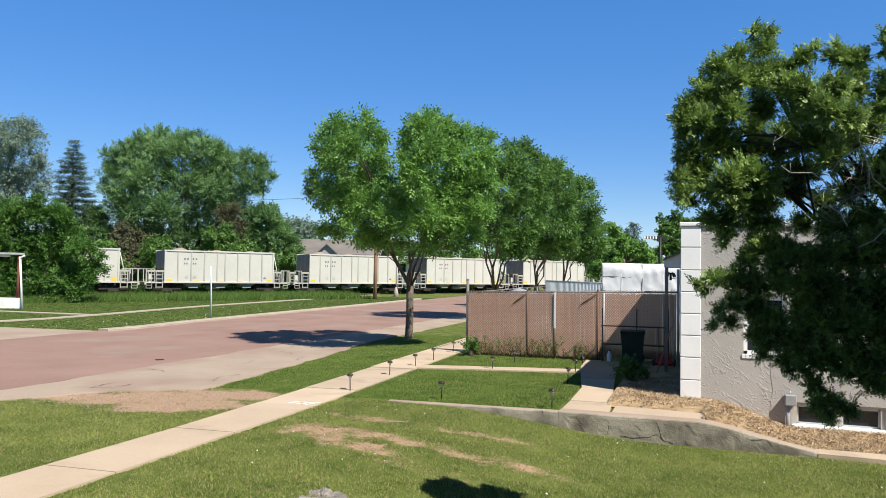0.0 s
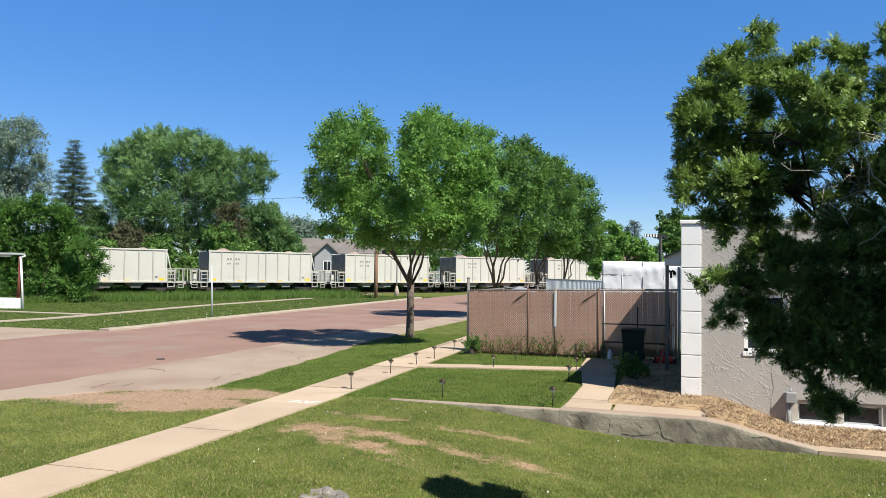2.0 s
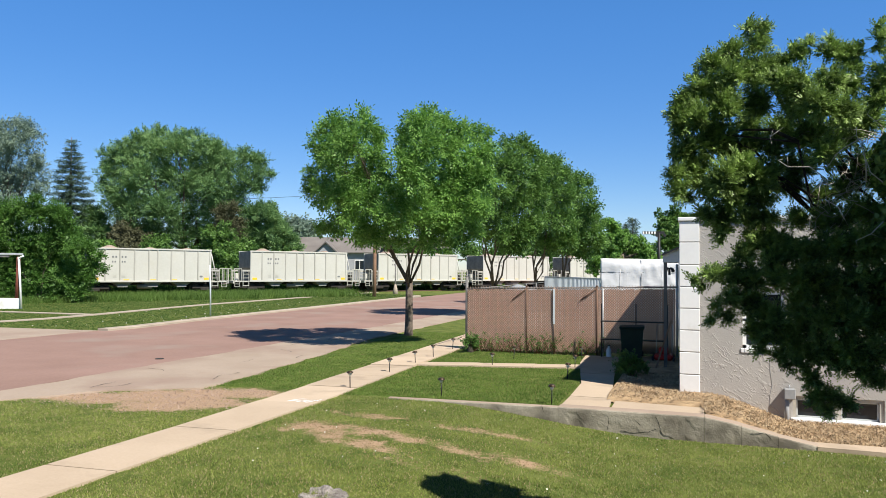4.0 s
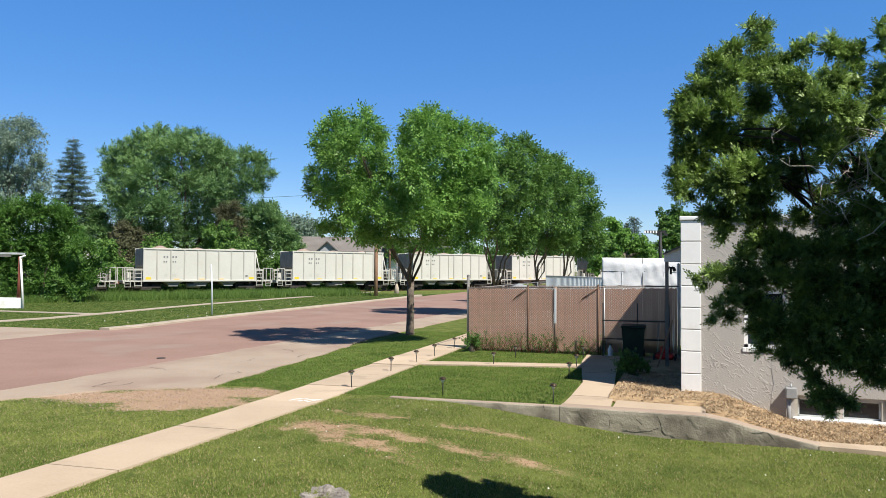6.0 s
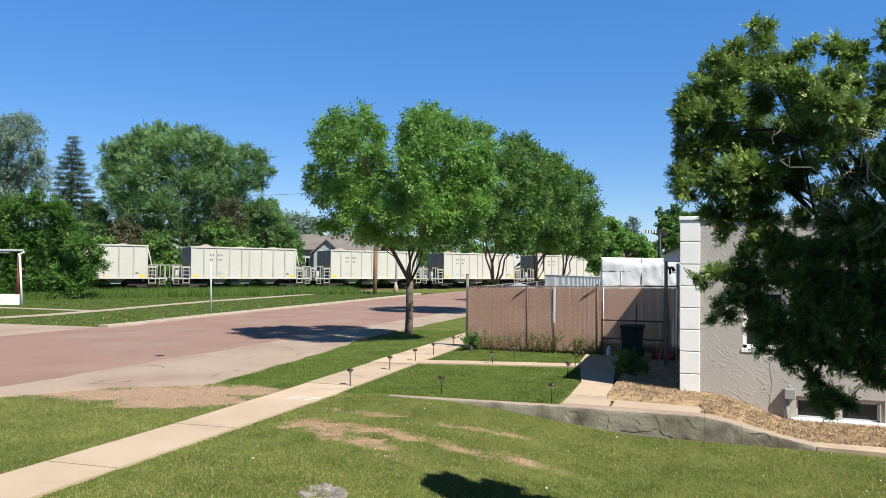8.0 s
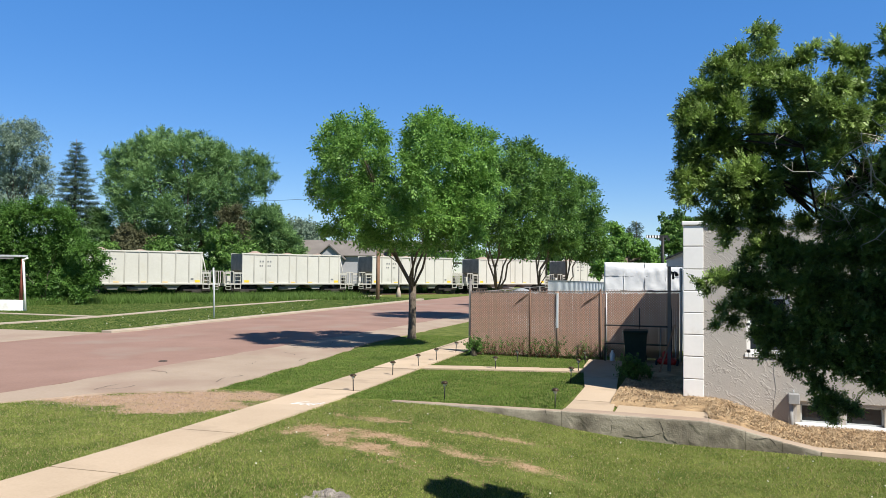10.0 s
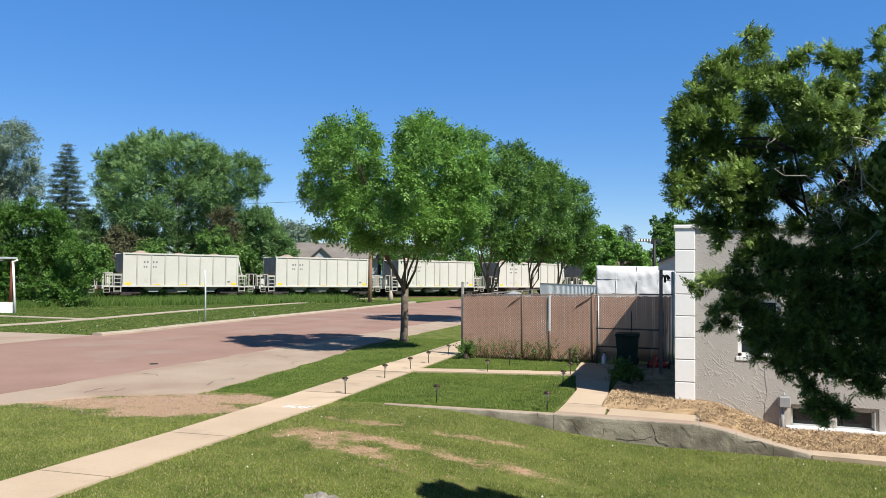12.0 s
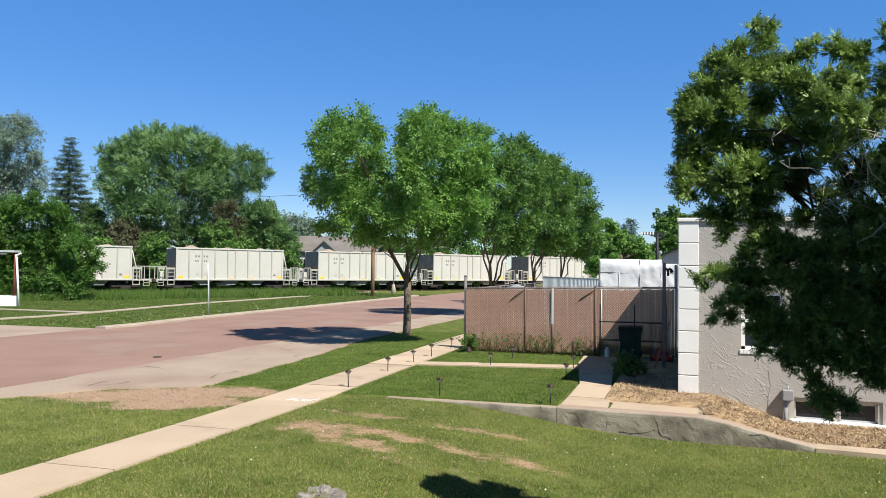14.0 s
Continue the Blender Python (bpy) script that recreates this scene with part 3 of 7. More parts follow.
def road_margin():
    bm = bmesh.new()
    rows = []
    for y in [-40, 0, *np.arange(6, 12, 0.4), 12.0, 12.25, 12.5, 12.8, *np.arange(13.2, 40, 0.5), *range(40, 111, 4)]:
        x = road_edge(y) + (0.05 * math.sin(y * 3.1) + 0.03 * math.sin(y * 7.7) if 8 < y < 30 else 0)
        rows.append([bm.verts.new(q) for q in ((-12.68 + 0.06 * math.sin(y * 1.7) * math.sin(y * 0.6 + 1) + 0.03 * math.sin(y * 5.3), y, g(-12, y) + 0.024), (x, y, g(x, y) + 0.012), (x + 0.02, y, g(x, y) - 0.1))])
    for p, q in zip(rows, rows[1:]):
        bm.faces.new((p[0], p[1], q[1], q[0]))
        bm.faces.new((p[1], p[2], q[2], q[1]))
    return tagged(part("road_margin", bm, CONCRETE), "pale grey cracked concrete margin along the street", "road", kind="structure")


road_margin()


def kerb(name, pts, width, high, label):
    bm = bmesh.new()
    sect = [(0, -0.12), (0, high - 0.02), (0.02, high), (width, high), (width, -0.12)]
    rows = []
    for i, q in enumerate(pts):
        a, b = Vector(pts[max(0, i - 1)]), Vector(pts[min(len(pts) - 1, i + 1)])
        n = (b - a).normalized()
        n = Vector((-n.y, n.x))
        rows.append([bm.verts.new((q[0] + n.x * u, q[1] + n.y * u, g(*q) + v)) for u, v in sect])
    for p, q in zip(rows, rows[1:]):
        for k in range(len(sect) - 1):
            bm.faces.new((p[k], p[k + 1], q[k + 1], q[k]))
    bm.faces.new(rows[0])
    bm.faces.new(list(reversed(rows[-1])))
    bmesh.ops.recalc_face_normals(bm, faces=bm.faces)
    return tagged(part(name, bm, KERB), label, "kerb", kind="structure")


kerb("kerb", [(-21.0, 22.3), (-20.9, 24), (-21.35, 28), (-21.5, 34), (-21.5, 44), (-21.5, 54), (-21.9, 58)], 0.5, 0.11, "pale concrete kerb along the far side of the street")
slabs = thing("driveway", None, "pale concrete driveway across the street", "driveway", kind="structure")
for k, q in enumerate(([(-30, 17.0), (-21.5, 16.6), (-21.4, 22.3), (-30, 21.6)], [(-46, 17.4), (-30.03, 17.0), (-30.03, 21.6), (-46, 21)])):
    slab("slab", q, 0.15, CONCRETE, 0.03).parent = slabs


def far_walk():
    t = thing("far_pavement", None, "narrow pale footpath in the lawn across the street", "footpath", kind="structure")
    pts = [(-29.2, 23.5), (-28.9, 27), (-29.2, 30.5), (-29.9, 36), (-30.3, 41), (-30.0, 49), (-29.8, 56), (-29.6, 66)]
    for a, b in zip(pts, pts[1:]):
        slab("slab", [(a[0] - 0.32, a[1] + 0.02), (a[0] + 0.32, a[1] + 0.02), (b[0] + 0.32, b[1] - 0.02), (b[0] - 0.32, b[1] - 0.02)], 0.1, KERB, 0.02).parent = t
    slab("slab", [(-40, 29.8), (-29.6, 29.8), (-29.6, 30.4), (-40, 30.2)], 0.1, KERB, 0.015).parent = t
    slab("slab", [(-40, 23.6), (-29.0, 24.0), (-29.0, 24.5), (-40, 24.1)], 0.1, KERB, 0.015).parent = t


far_walk()


def footpath():
    """The sidewalk: a row of slabs, each a little out of level, with open joints."""
    t = thing("pavement", None, "sunlit tan concrete footpath of worn slabs", "footpath", kind="structure")
    rng = np.random.default_rng(3)
    ys = [-2.4, -0.1, 2.25, 4.6, 6.98, 9.33, 11.7, 13.6, 15.3, 17.1, 18.9, 20.7, 22.6, 24.5, 26.5, 28.5, 31, 34, 37, 40, 44, 48, 52, 56]
    for k, (a, b) in enumerate(zip(ys, ys[1:])):
        xl = [-7.47 - 0.045 * max(0, q - 10) for q in (a, b)]
        xr = [-6.46 - 0.042 * max(0, q - 12) for q in (a, b)]
        gap = 0.013
        s = slab("slab", [(xl[0], a + gap), (xr[0], a + 0.06 + gap), (xr[1], b + 0.06 - gap), (xl[1], b - gap)], 0.1, WALK, 0.016 + rng.normal() * 0.004)
        s.parent = t


footpath()


def yard_paths():
    t = thing("yard_path", None, "tan concrete path from the footpath to the yard gate", "footpath", kind="structure")
    xs = [-6.72, -5.3, -3.9, -2.75]
    for a, b in zip(xs, xs[1:]):
        ya, yb = [17.5 + (q + 6.7) * 0.23 for q in (a, b)]
        slab("slab", [(a + 0.01, ya), (b - 0.01, yb), (b - 0.01, yb + 0.62), (a + 0.01, ya + 0.55)], 0.1, WALK, 0.02).parent = t
    t = thing("yard_walk", None, "tan concrete slab walk beside the grey building", "footpath", kind="structure")
    ys = [13.16, 14.2, 15.9, 17.5, 19.5, 21.2]
    left, right = [-2.3, -2.3, -2.34, -2.6, -2.9, -3.0], [-1.47, -1.52, -1.68, -1.82, -1.98, -2.05]
    for k in range(5):
        slab("slab", [(left[k], ys[k]), (right[k], ys[k]), (right[k + 1], ys[k + 1] - 0.02), (left[k + 1], ys[k + 1] - 0.02)], 0.1, WALK, 0.018 + 0.004 * (k % 2)).parent = t
    slab("slab", [(-1.43, 13.16), (0.1, 13.16), (0.1, 13.8), (-1.43, 13.95)], 0.1, WALK, 0.02).parent = t


yard_paths()


CRACK = plain("crack_shadow", (0.03, 0.027, 0.022), 0.95)


def retaining_wall():
    t = thing("retaining_wall", None, "low cracked grey concrete retaining wall stepping down", "wall", kind="structure")
    runs = [(-5.5, -2.3, -0.035, 0.0), (-2.292, 0.1, 0.006, 0.0), (0.104, 0.66, 0.0, -0.1), (0.664, 1.2, -0.11, -0.23), (1.204, 2.3, -0.24, -0.44)]
    for a, b, za, zb in runs:
        bm = bmesh.new()
        n = int((b - a) / 0.05)
        out = [(12.86, -0.75), (12.86, -0.42), (12.86, -0.34), (12.86, -0.27), (12.86, -0.2), (12.86, -0.14), (12.86, -0.08), (12.86, -0.03), (12.864, 0.014), (12.878, 0.03), (12.93, 0.037), (12.96, 0.04), (12.98, 0.04), (13.15, 0.036), (13.15, -0.75)]
        if b < -2:  # the low end is thinner
            out = [(min(y, 13.0), z) for y, z in out]
        p = []
        for k in range(n + 1):
            x = a + (b - a) * k / n
            col = []
            for m, (y, z) in enumerate(out):
                w = 1.0 if 0 < m < 13 else 0.0
                q = Vector((x * 2.2, z * 3.4, 2.0))
                scale = noise.noise(q) * 0.003 + noise.noise(q * 5.1) * 0.003
                # the skin of the lower face has flaked off in plates
                if noise.noise(Vector((x * 1.9, z * 4.0, 9.0))) + (-z - 0.12) * 1.6 > 0.22:
                    scale += 0.006
                chip = 0.02 * max(0.0, noise.noise(Vector((x * 6.0, 3.0, 4.0))) - 0.3) if m in (8, 9) else 0.0
                lift = (za + (zb - za) * k / n) if z > -0.5 else 0.0
                col.append(bm.verts.new((x, y + w * scale * (1.0 if m < 9 else 0.2) + chip, z + lift + w * (0.004 * noise.noise(Vector((x * 5, y * 9, 0))) if m > 7 else 0.0) - chip)))
            p.append(col)
        size = len(out)
        for q, r in zip(p, p[1:]):
            for k in range(size):
                j = (k + 1) % size
                f = bm.faces.new((q[j], q[k], r[k], r[j]))
                f.material_index = 1 if 8 < k < 13 else 0
        bm.faces.new(p[0])
        bm.faces.new(list(reversed(p[-1])))
        bmesh.ops.recalc_face_normals(bm, faces=bm.faces)
        part("segment", bm, (OLD_CONCRETE, CONCRETE), t)
    rng = np.random.default_rng(6)
    for line in [[(-1.47, -0.03), (-1.43, -0.14), (-1.45, -0.29)], [(-0.65, -0.03), (-0.61, -0.19), (-0.54, -0.3), (-0.36, -0.36)], [(-1.24, -0.29), (-1.01, -0.31), (-0.78, -0.28), (-0.62, -0.21)], [(-1.01, -0.09), (-0.91, -0.19)], [(0.79, -0.19), (1, -0.15), (1.14, -0.3), (1.22, -0.35)], [(-1.8, -0.28), (-1.61, -0.33), (-1.33, -0.37)], [(-2.59, 0.05), (-2.54, -0.08)]]:
        pts = []
        for (xa, za), (xb, zb) in zip(line, line[1:]):
            for k in range(5):
                u = k / 5
                x, z = xa + (xb - xa) * u, za + (zb - za) * u
                pts.append((x + 0.03 * noise.noise(Vector((x * 9, z * 14, 0))), 12.8605, z + 0.02 * noise.noise(Vector((x * 12, z * 9, 5)))))
        pts.append((line[-1][0], 12.8605, line[-1][1]))
        part("crack", tube(pts, [0.0018 + 0.0028 * rng.random() for _ in pts[:-1]] + [0.001], 5), CRACK, t, "dark crack")
    slab("paving", [(1.76, 12.85), (4.5, 12.7), (4.5, 13.2), (1.76, 13.2)], 0.12, WALK, 0.05).parent = t


retaining_wall()


# ---- railway ----
PHI = 0.64
U = Vector((math.sin(PHI), math.cos(PHI), 0))
N = Vector((math.cos(PHI), -math.sin(PHI), 0))
FOOT = N * -64.4  # the cars' near side passes here
RAIL_Z = 0.27


def on_track(s, off=0.0, z=0.0):
    """s along the track, off beyond the cars' near side."""
    q = FOOT + U * s - N * off
    return Vector((q.x, q.y, z))


TRACK_TURN = math.degrees(math.atan2(U.y, U.x))


def track():
    t = thing("railway_track", pose(*on_track(0, 1.55), 0, 0, TRACK_TURN), "single railway track on low stone ballast", "railway", kind="structure")
    part("ballast_bed", prism([(-2.6, -0.1), (-1.7, RAIL_Z - 0.22), (1.7, RAIL_Z - 0.22), (2.6, -0.1)], -220, 320), BALLAST, t)
    for y in (-0.75, 0.75):
        part("rail", prism([(y - 0.07, RAIL_Z - 0.17), (y + 0.07, RAIL_Z - 0.17), (y + 0.012, RAIL_Z - 0.13), (y + 0.035, RAIL_Z - 0.04), (y + 0.035, RAIL_Z), (y - 0.035, RAIL_Z), (y - 0.035, RAIL_Z - 0.04), (y - 0.012, RAIL_Z - 0.13)], -220, 320), RAIL_STEEL, t)
    me = box(-0.11, 0.11, -1.3, 1.3, RAIL_Z - 0.36, RAIL_Z - 0.17, 0.01)
    first = part("sleeper", me, WOOD_POLE, t)
    for k in range(1, 200):
        o = first.copy()
        o.matrix_basis = pose(k * 0.55, 0, 0)
        scene.collection.objects.link(o)


track()

PITCH, BODY = 13.1, 9.61  # coupler to coupler; length of the cars' sides


def hopper_car():
    """Open-top aggregate hopper car; its origin on the rail below the near corner of its trailing end, x along the track, y to the far side."""
    t = thing("hopper_car", None, "cream-painted open-top railway hopper car heaped with crushed stone", "railway car", "train of hopper cars")
    z0, z1, wide = 1.02, 3.73, 3.1
    # side sheets, each panel its own; the middle one narrower
    xs = [0.0]
    for k in range(9):
        xs.append(xs[-1] + (0.62 if k == 4 else 1.0))
    xs = [q / xs[-1] * BODY for q in xs]
    for y, s in ((0.0, 1), (wide, -1)):
        for a, b in zip(xs, xs[1:]):
            part("side_panel", box(a + 0.002, b - 0.002, y + s * 0.06 - 0.01, y + s * 0.06 + 0.01, z0 + 0.1, z1 - 0.1), CAR_PAINT, t)
        for k, a in enumerate(xs):
            w = 0.055 if 0 < k < 9 else 0.075
            c = min(max(a, w), BODY - w)
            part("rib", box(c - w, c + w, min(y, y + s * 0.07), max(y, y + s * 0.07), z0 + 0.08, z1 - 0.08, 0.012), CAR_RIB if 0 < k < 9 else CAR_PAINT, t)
        part("top_chord", box(-0.03, BODY + 0.03, y - 0.02 if s > 0 else y - 0.13, y + 0.13 if s > 0 else y + 0.02, z1 - 0.1, z1 + 0.03, 0.015), CAR_PAINT, t)
        part("side_sill", box(-0.03, BODY + 0.03, y if s > 0 else y - 0.12, y + 0.12 if s > 0 else y, z0 - 0.06, z0 + 0.1, 0.012), CAR_PAINT, t)
    # slope sheets at both ends
    for x, s in ((0.0, 1), (BODY, -1)):
        bm = bmesh.new()
        q = [(x + s * 0.03, z1 - 0.02), (x + s * 0.03, z1 - 1.5), (x + s * 1.9, z0 + 0.05), (x + s * 1.96, z0 + 0.05), (x + s * 0.09, z1 - 0.02)]
        a = [bm.verts.new((u, 0.075, v)) for u, v in q]
        b = [bm.verts.new((u, wide - 0.075, v)) for u, v in q]
        bm.faces.new(a)
        bm.faces.new(list(reversed(b)))
        for k in range(5):
            j = (k + 1) % 5
            bm.faces.new((a[j], a[k], b[k], b[j]))
        bmesh.ops.recalc_face_normals(bm, faces=bm.faces)
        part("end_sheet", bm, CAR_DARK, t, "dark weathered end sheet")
        # platform, posts, ladder, steps
        e = x - s * 1.45
        part("end_platform", box(min(x, e), max(x, e), 0.1, wide - 0.1, z0 - 0.08, z0 + 0.02, 0.01), CAR_PAINT, t)
        part("end_beam", box(min(e, e - s * 0.1), max(e, e - s * 0.1), 0.02, wide - 0.02, z0 - 0.2, z0 + 0.05, 0.01), CAR_PAINT, t)
        for y in (0.12, wide - 0.12):
            if s < 0:
                part("corner_brace", tube([(x - s * 0.02, y, z1 - 0.3), (x - s * 0.55, y, z0 + 0.02)], [0.045, 0.045], 6), CAR_PAINT, t)
            rail = bmesh.new()
            for u in (0.75, 1.0, 1.42):
                add_box(rail, x - s * u - 0.028, x - s * u + 0.028, y - 0.03, y + 0.03, z0, z0 + 1.12)
            add_box(rail, min(x - s * 0.75, e), max(x - s * 0.75, e), y - 0.025, y + 0.025, z0 + 1.08, z0 + 1.14)
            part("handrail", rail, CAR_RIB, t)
            lad = bmesh.new()
            for u in (0.1, 0.62):
                add_box(lad, x - s * u - 0.03, x - s * u + 0.03, y - 0.05, y + 0.0, z0 - 0.45, z0 + 1.0)
            for k in range(5):
                add_box(lad, min(x - s * 0.1, x - s * 0.62), max(x - s * 0.1, x - s * 0.62), y - 0.04, y - 0.01, z0 - 0.42 + 0.34 * k, z0 - 0.36 + 0.34 * k)
            add_box(lad, min(x - s * 0.02, x - s * 0.7), max(x - s * 0.02, x - s * 0.7), y - 0.06, y + 0.06, z0 + 0.86, z0 + 1.02)
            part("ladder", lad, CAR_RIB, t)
            st = bmesh.new()
            for u in (0.95, 1.4):
                add_box(st, x - s * u - 0.02, x - s * u + 0.02, y - 0.03, y + 0.02, z0 - 0.5, z0)
            for k in (0.0, 0.24):
                add_box(st, min(x - s * 0.95, x - s * 1.4), max(x - s * 0.95, x - s * 1.4), y - 0.08, y + 0.05, z0 - 0.5 + k, z0 - 0.46 + k)
            part("step", st, CAR_RIB, t)
        part("brake_gear", box(x - s * 0.9 - 0.15, x - s * 0.9 + 0.15, 0.9, 1.3, z0, z0 + 0.7, 0.03), CAR_PAINT if s > 0 else BLACK_STEEL, t)
        c = bmesh.new()
        add_box(c, min(e - s * 0.1, x - s * 1.75), max(e - s * 0.1, x - s * 1.75), wide / 2 - 0.1, wide / 2 + 0.1, 0.72, 0.95, 0.03)
        part("coupler", c, RUST, t, "rusty coupler")
        # truck under the end
        cx = x + s * 0.35
        tr = bmesh.new()
        for y in (0.42, wide - 0.42):
            add_box(tr, cx - 1.15, cx + 1.15, y - 0.06, y + 0.06, 0.38, 0.62, 0.04)
            add_box(tr, cx - 0.45, cx + 0.45, y - 0.09, y + 0.09, 0.22, 0.5, 0.05)
        add_box(tr, cx - 0.2, cx + 0.2, 0.4, wide - 0.4, 0.4, 0.75, 0.03)
        truck = part("truck", tr, BLACK_STEEL, t)
        for dx in (-0.88, 0.88):
            w = bmesh.new()
            add_tube(w, [(0, -1.0, 0), (0, 1.0, 0)], [0.08, 0.08], 8)
            for y in (-0.75, 0.75):
                add_tube(w, [(0, y - 0.07, 0), (0, y + 0.07, 0)], [0.42, 0.42], 18)
                add_box(w, -0.3, 0.3, y - 0.075, y + 0.075, -0.03, 0.03)
            o = part("wheelset", w, BLACK_STEEL, truck)
            o.matrix_basis = pose(cx + dx, wide / 2, 0.42)
    # hopper bottoms and centre sill
    for k in range(3):
        c = BODY * (0.26 + 0.245 * k)
        bm = bmesh.new()
        lo = [bm.verts.new((c + u * 0.32, wide / 2 + v * 1.15, 0.6)) for u, v in ((-1, -1), (1, -1), (1, 1), (-1, 1))]
        hi = [bm.verts.new((c + u * 0.9, wide / 2 + v * 1.3, z0)) for u, v in ((-1, -1), (1, -1), (1, 1), (-1, 1))]
        bm.faces.new(list(reversed(lo)))
        bm.faces.new(hi)
        for i in range(4):
            j = (i + 1) % 4
            bm.faces.new((lo[i], lo[j], hi[j], hi[i]))
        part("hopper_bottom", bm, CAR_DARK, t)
        part("hopper_gate", box(c - 0.4, c + 0.4, 0.3, 0.42, 0.55, 0.68, 0.02), CAR_RIB, t)
    part("centre_sill", box(-1.5, BODY + 1.5, wide / 2 - 0.2, wide / 2 + 0.2, 0.72, 1.0), BLACK_STEEL, t)
    bm = bmesh.new()
    add_tube(bm, [(BODY * 0.38, 0.55, 0.62), (BODY * 0.5, 0.55, 0.62)], [0.2, 0.2], 12)
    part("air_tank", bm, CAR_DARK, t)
    # load in three heaps
    rng = np.random.default_rng(8)
    nx, ny = 40, 12
    vs, fs = [], []
    for j in range(ny + 1):
        for i in range(nx + 1):
            x, y = 0.1 + (BODY - 0.2) * i / nx, 0.1 + (wide - 0.2) * j / ny
            h = z1 - 0.45
            for c, k in ((0.17, 0.80), (0.5, 0.72), (0.82, 0.71)):
                h = max(h, z1 - 0.45 + k * 1.15 - 0.55 * math.sqrt(((x / BODY - c) * BODY) ** 2 + ((y - wide / 2) * 0.8) ** 2 + 0.12))
            vs.append((x, y, h + rng.normal() * 0.025))
    for j in range(ny):
        for i in range(nx):
            a = j * (nx + 1) + i
            fs.append((a, a + 1, a + nx + 2, a + nx + 1))
    load = from_arrays("stone_load", vs, fs, LOAD, t)
    load["label"] = "heaped pinkish crushed stone"
    # markings: bars for letters and digits, stickers
    for z, chars, h, w in ((z1 - 0.62, (1, 1, 0, 1, 1), 0.15, 0.17), (z1 - 1.02, (1, 1, 0, 1, 1, 1), 0.14, 0.13)):
        x = 1.62
        for c in chars:
            if c:
                part("mark_bar", box(x, x + w * 0.72, 0.03, 0.052, z - h, z), INK, t)
            x += w * (1.45 if c else 1.3)
    for x in (0.22, BODY - 0.62):
        part("reflector", box(x, x + 0.42, 0.035, 0.053, z0 + 0.12, z0 + 0.32), YELLOW, t, "yellow reflective sticker")
    for x in (2.5, 4.6, 6.3):
        part("reflector", box(x, x + 0.45, 0.035, 0.053, z0 + 0.12, z0 + 0.18), YELLOW, t, "small yellow reflective strip")
    bm = bmesh.new()
    add_tube(bm, [(BODY - 0.85, 0.052, z0 + 0.42), (BODY - 0.85, 0.03, z0 + 0.42)], [0.13, 0.13], 14)
    bmesh.ops.scale(bm, vec=(1, 1, 0.6), space=Matrix.Translation((-(BODY - 0.85), 0, -(z0 + 0.42))), verts=bm.verts)
    part("round_decal", bm, INK, t, "dark oval sticker")
    bm = bmesh.new()
    for k, (x, w) in enumerate(((1.7, 0.25), (2.35, 0.3))):
        for i in range(3):
            add_box(bm, x, x + w, 0.04, 0.052, z0 + 0.34 + 0.09 * i, z0 + 0.36 + 0.09 * i)
    part("small_print", bm, CAR_RIB, t, "faint small print")
    return t


CARS = [hopper_car()]
S0, SPEED = 2.29, -4.588
DRIFT_T = (0.0, 0.7, 1.5, 3.2, 5.3, 6.7, 8.2, 9.2, 10.3, 11.5, 12.7, 14.0)  # the train's pace is a little uneven
DRIFT = (0.25, 0.12, 0.02, -0.06, -0.16, -0.14, -0.12, 0.03, 0.17, 0.15, 0.11, 0.16)


def car_pose(k, t):
    s = S0 + SPEED * t + PITCH * k + float(np.interp(t, DRIFT_T, DRIFT))
    return pose(*on_track(s, 0, RAIL_Z), 0, 0, TRACK_TURN)


for k in range(1, 15):
    CARS.append(copy_thing(CARS[0], car_pose(k - 2, 0)))


# ---- the grey building ----
def pierced(x0, x1, z0, z1, y0, y1, holes):
    """A wall with openings through it, in one connected mesh."""
    bm = bmesh.new()
    xs = sorted({x0, x1, *[h[k] for h in holes for k in (0, 1)]})
    zs = sorted({z0, z1, *[h[k] for h in holes for k in (2, 3)]})
    v = {(i, j, k): bm.verts.new((x, y, z)) for i, x in enumerate(xs) for j, z in enumerate(zs) for k, y in enumerate((y0, y1))}

    def solid(i, j):
        if not (0 <= i < len(xs) - 1 and 0 <= j < len(zs) - 1):
            return False
        x, z = (xs[i] + xs[i + 1]) / 2, (zs[j] + zs[j + 1]) / 2
        return not any(a < x < b and c < z < d for a, b, c, d in holes)

    for i in range(len(xs) - 1):
        for j in range(len(zs) - 1):
            if not solid(i, j):
                continue
            for k in (0, 1):
                bm.faces.new((v[i, j, k], v[i + 1, j, k], v[i + 1, j + 1, k], v[i, j + 1, k]))
            for (di, dj), (p, q) in (((-1, 0), ((0, 0), (0, 1))), ((1, 0), ((1, 0), (1, 1))), ((0, -1), ((0, 0), (1, 0))), ((0, 1), ((0, 1), (1, 1)))):
                if not solid(i + di, j + dj):
                    bm.faces.new((v[i + p[0], j + p[1], 0], v[i + q[0], j + q[1], 0], v[i + q[0], j + q[1], 1], v[i + p[0], j + p[1], 1]))
    bmesh.ops.recalc_face_normals(bm, faces=bm.faces)
    return bm


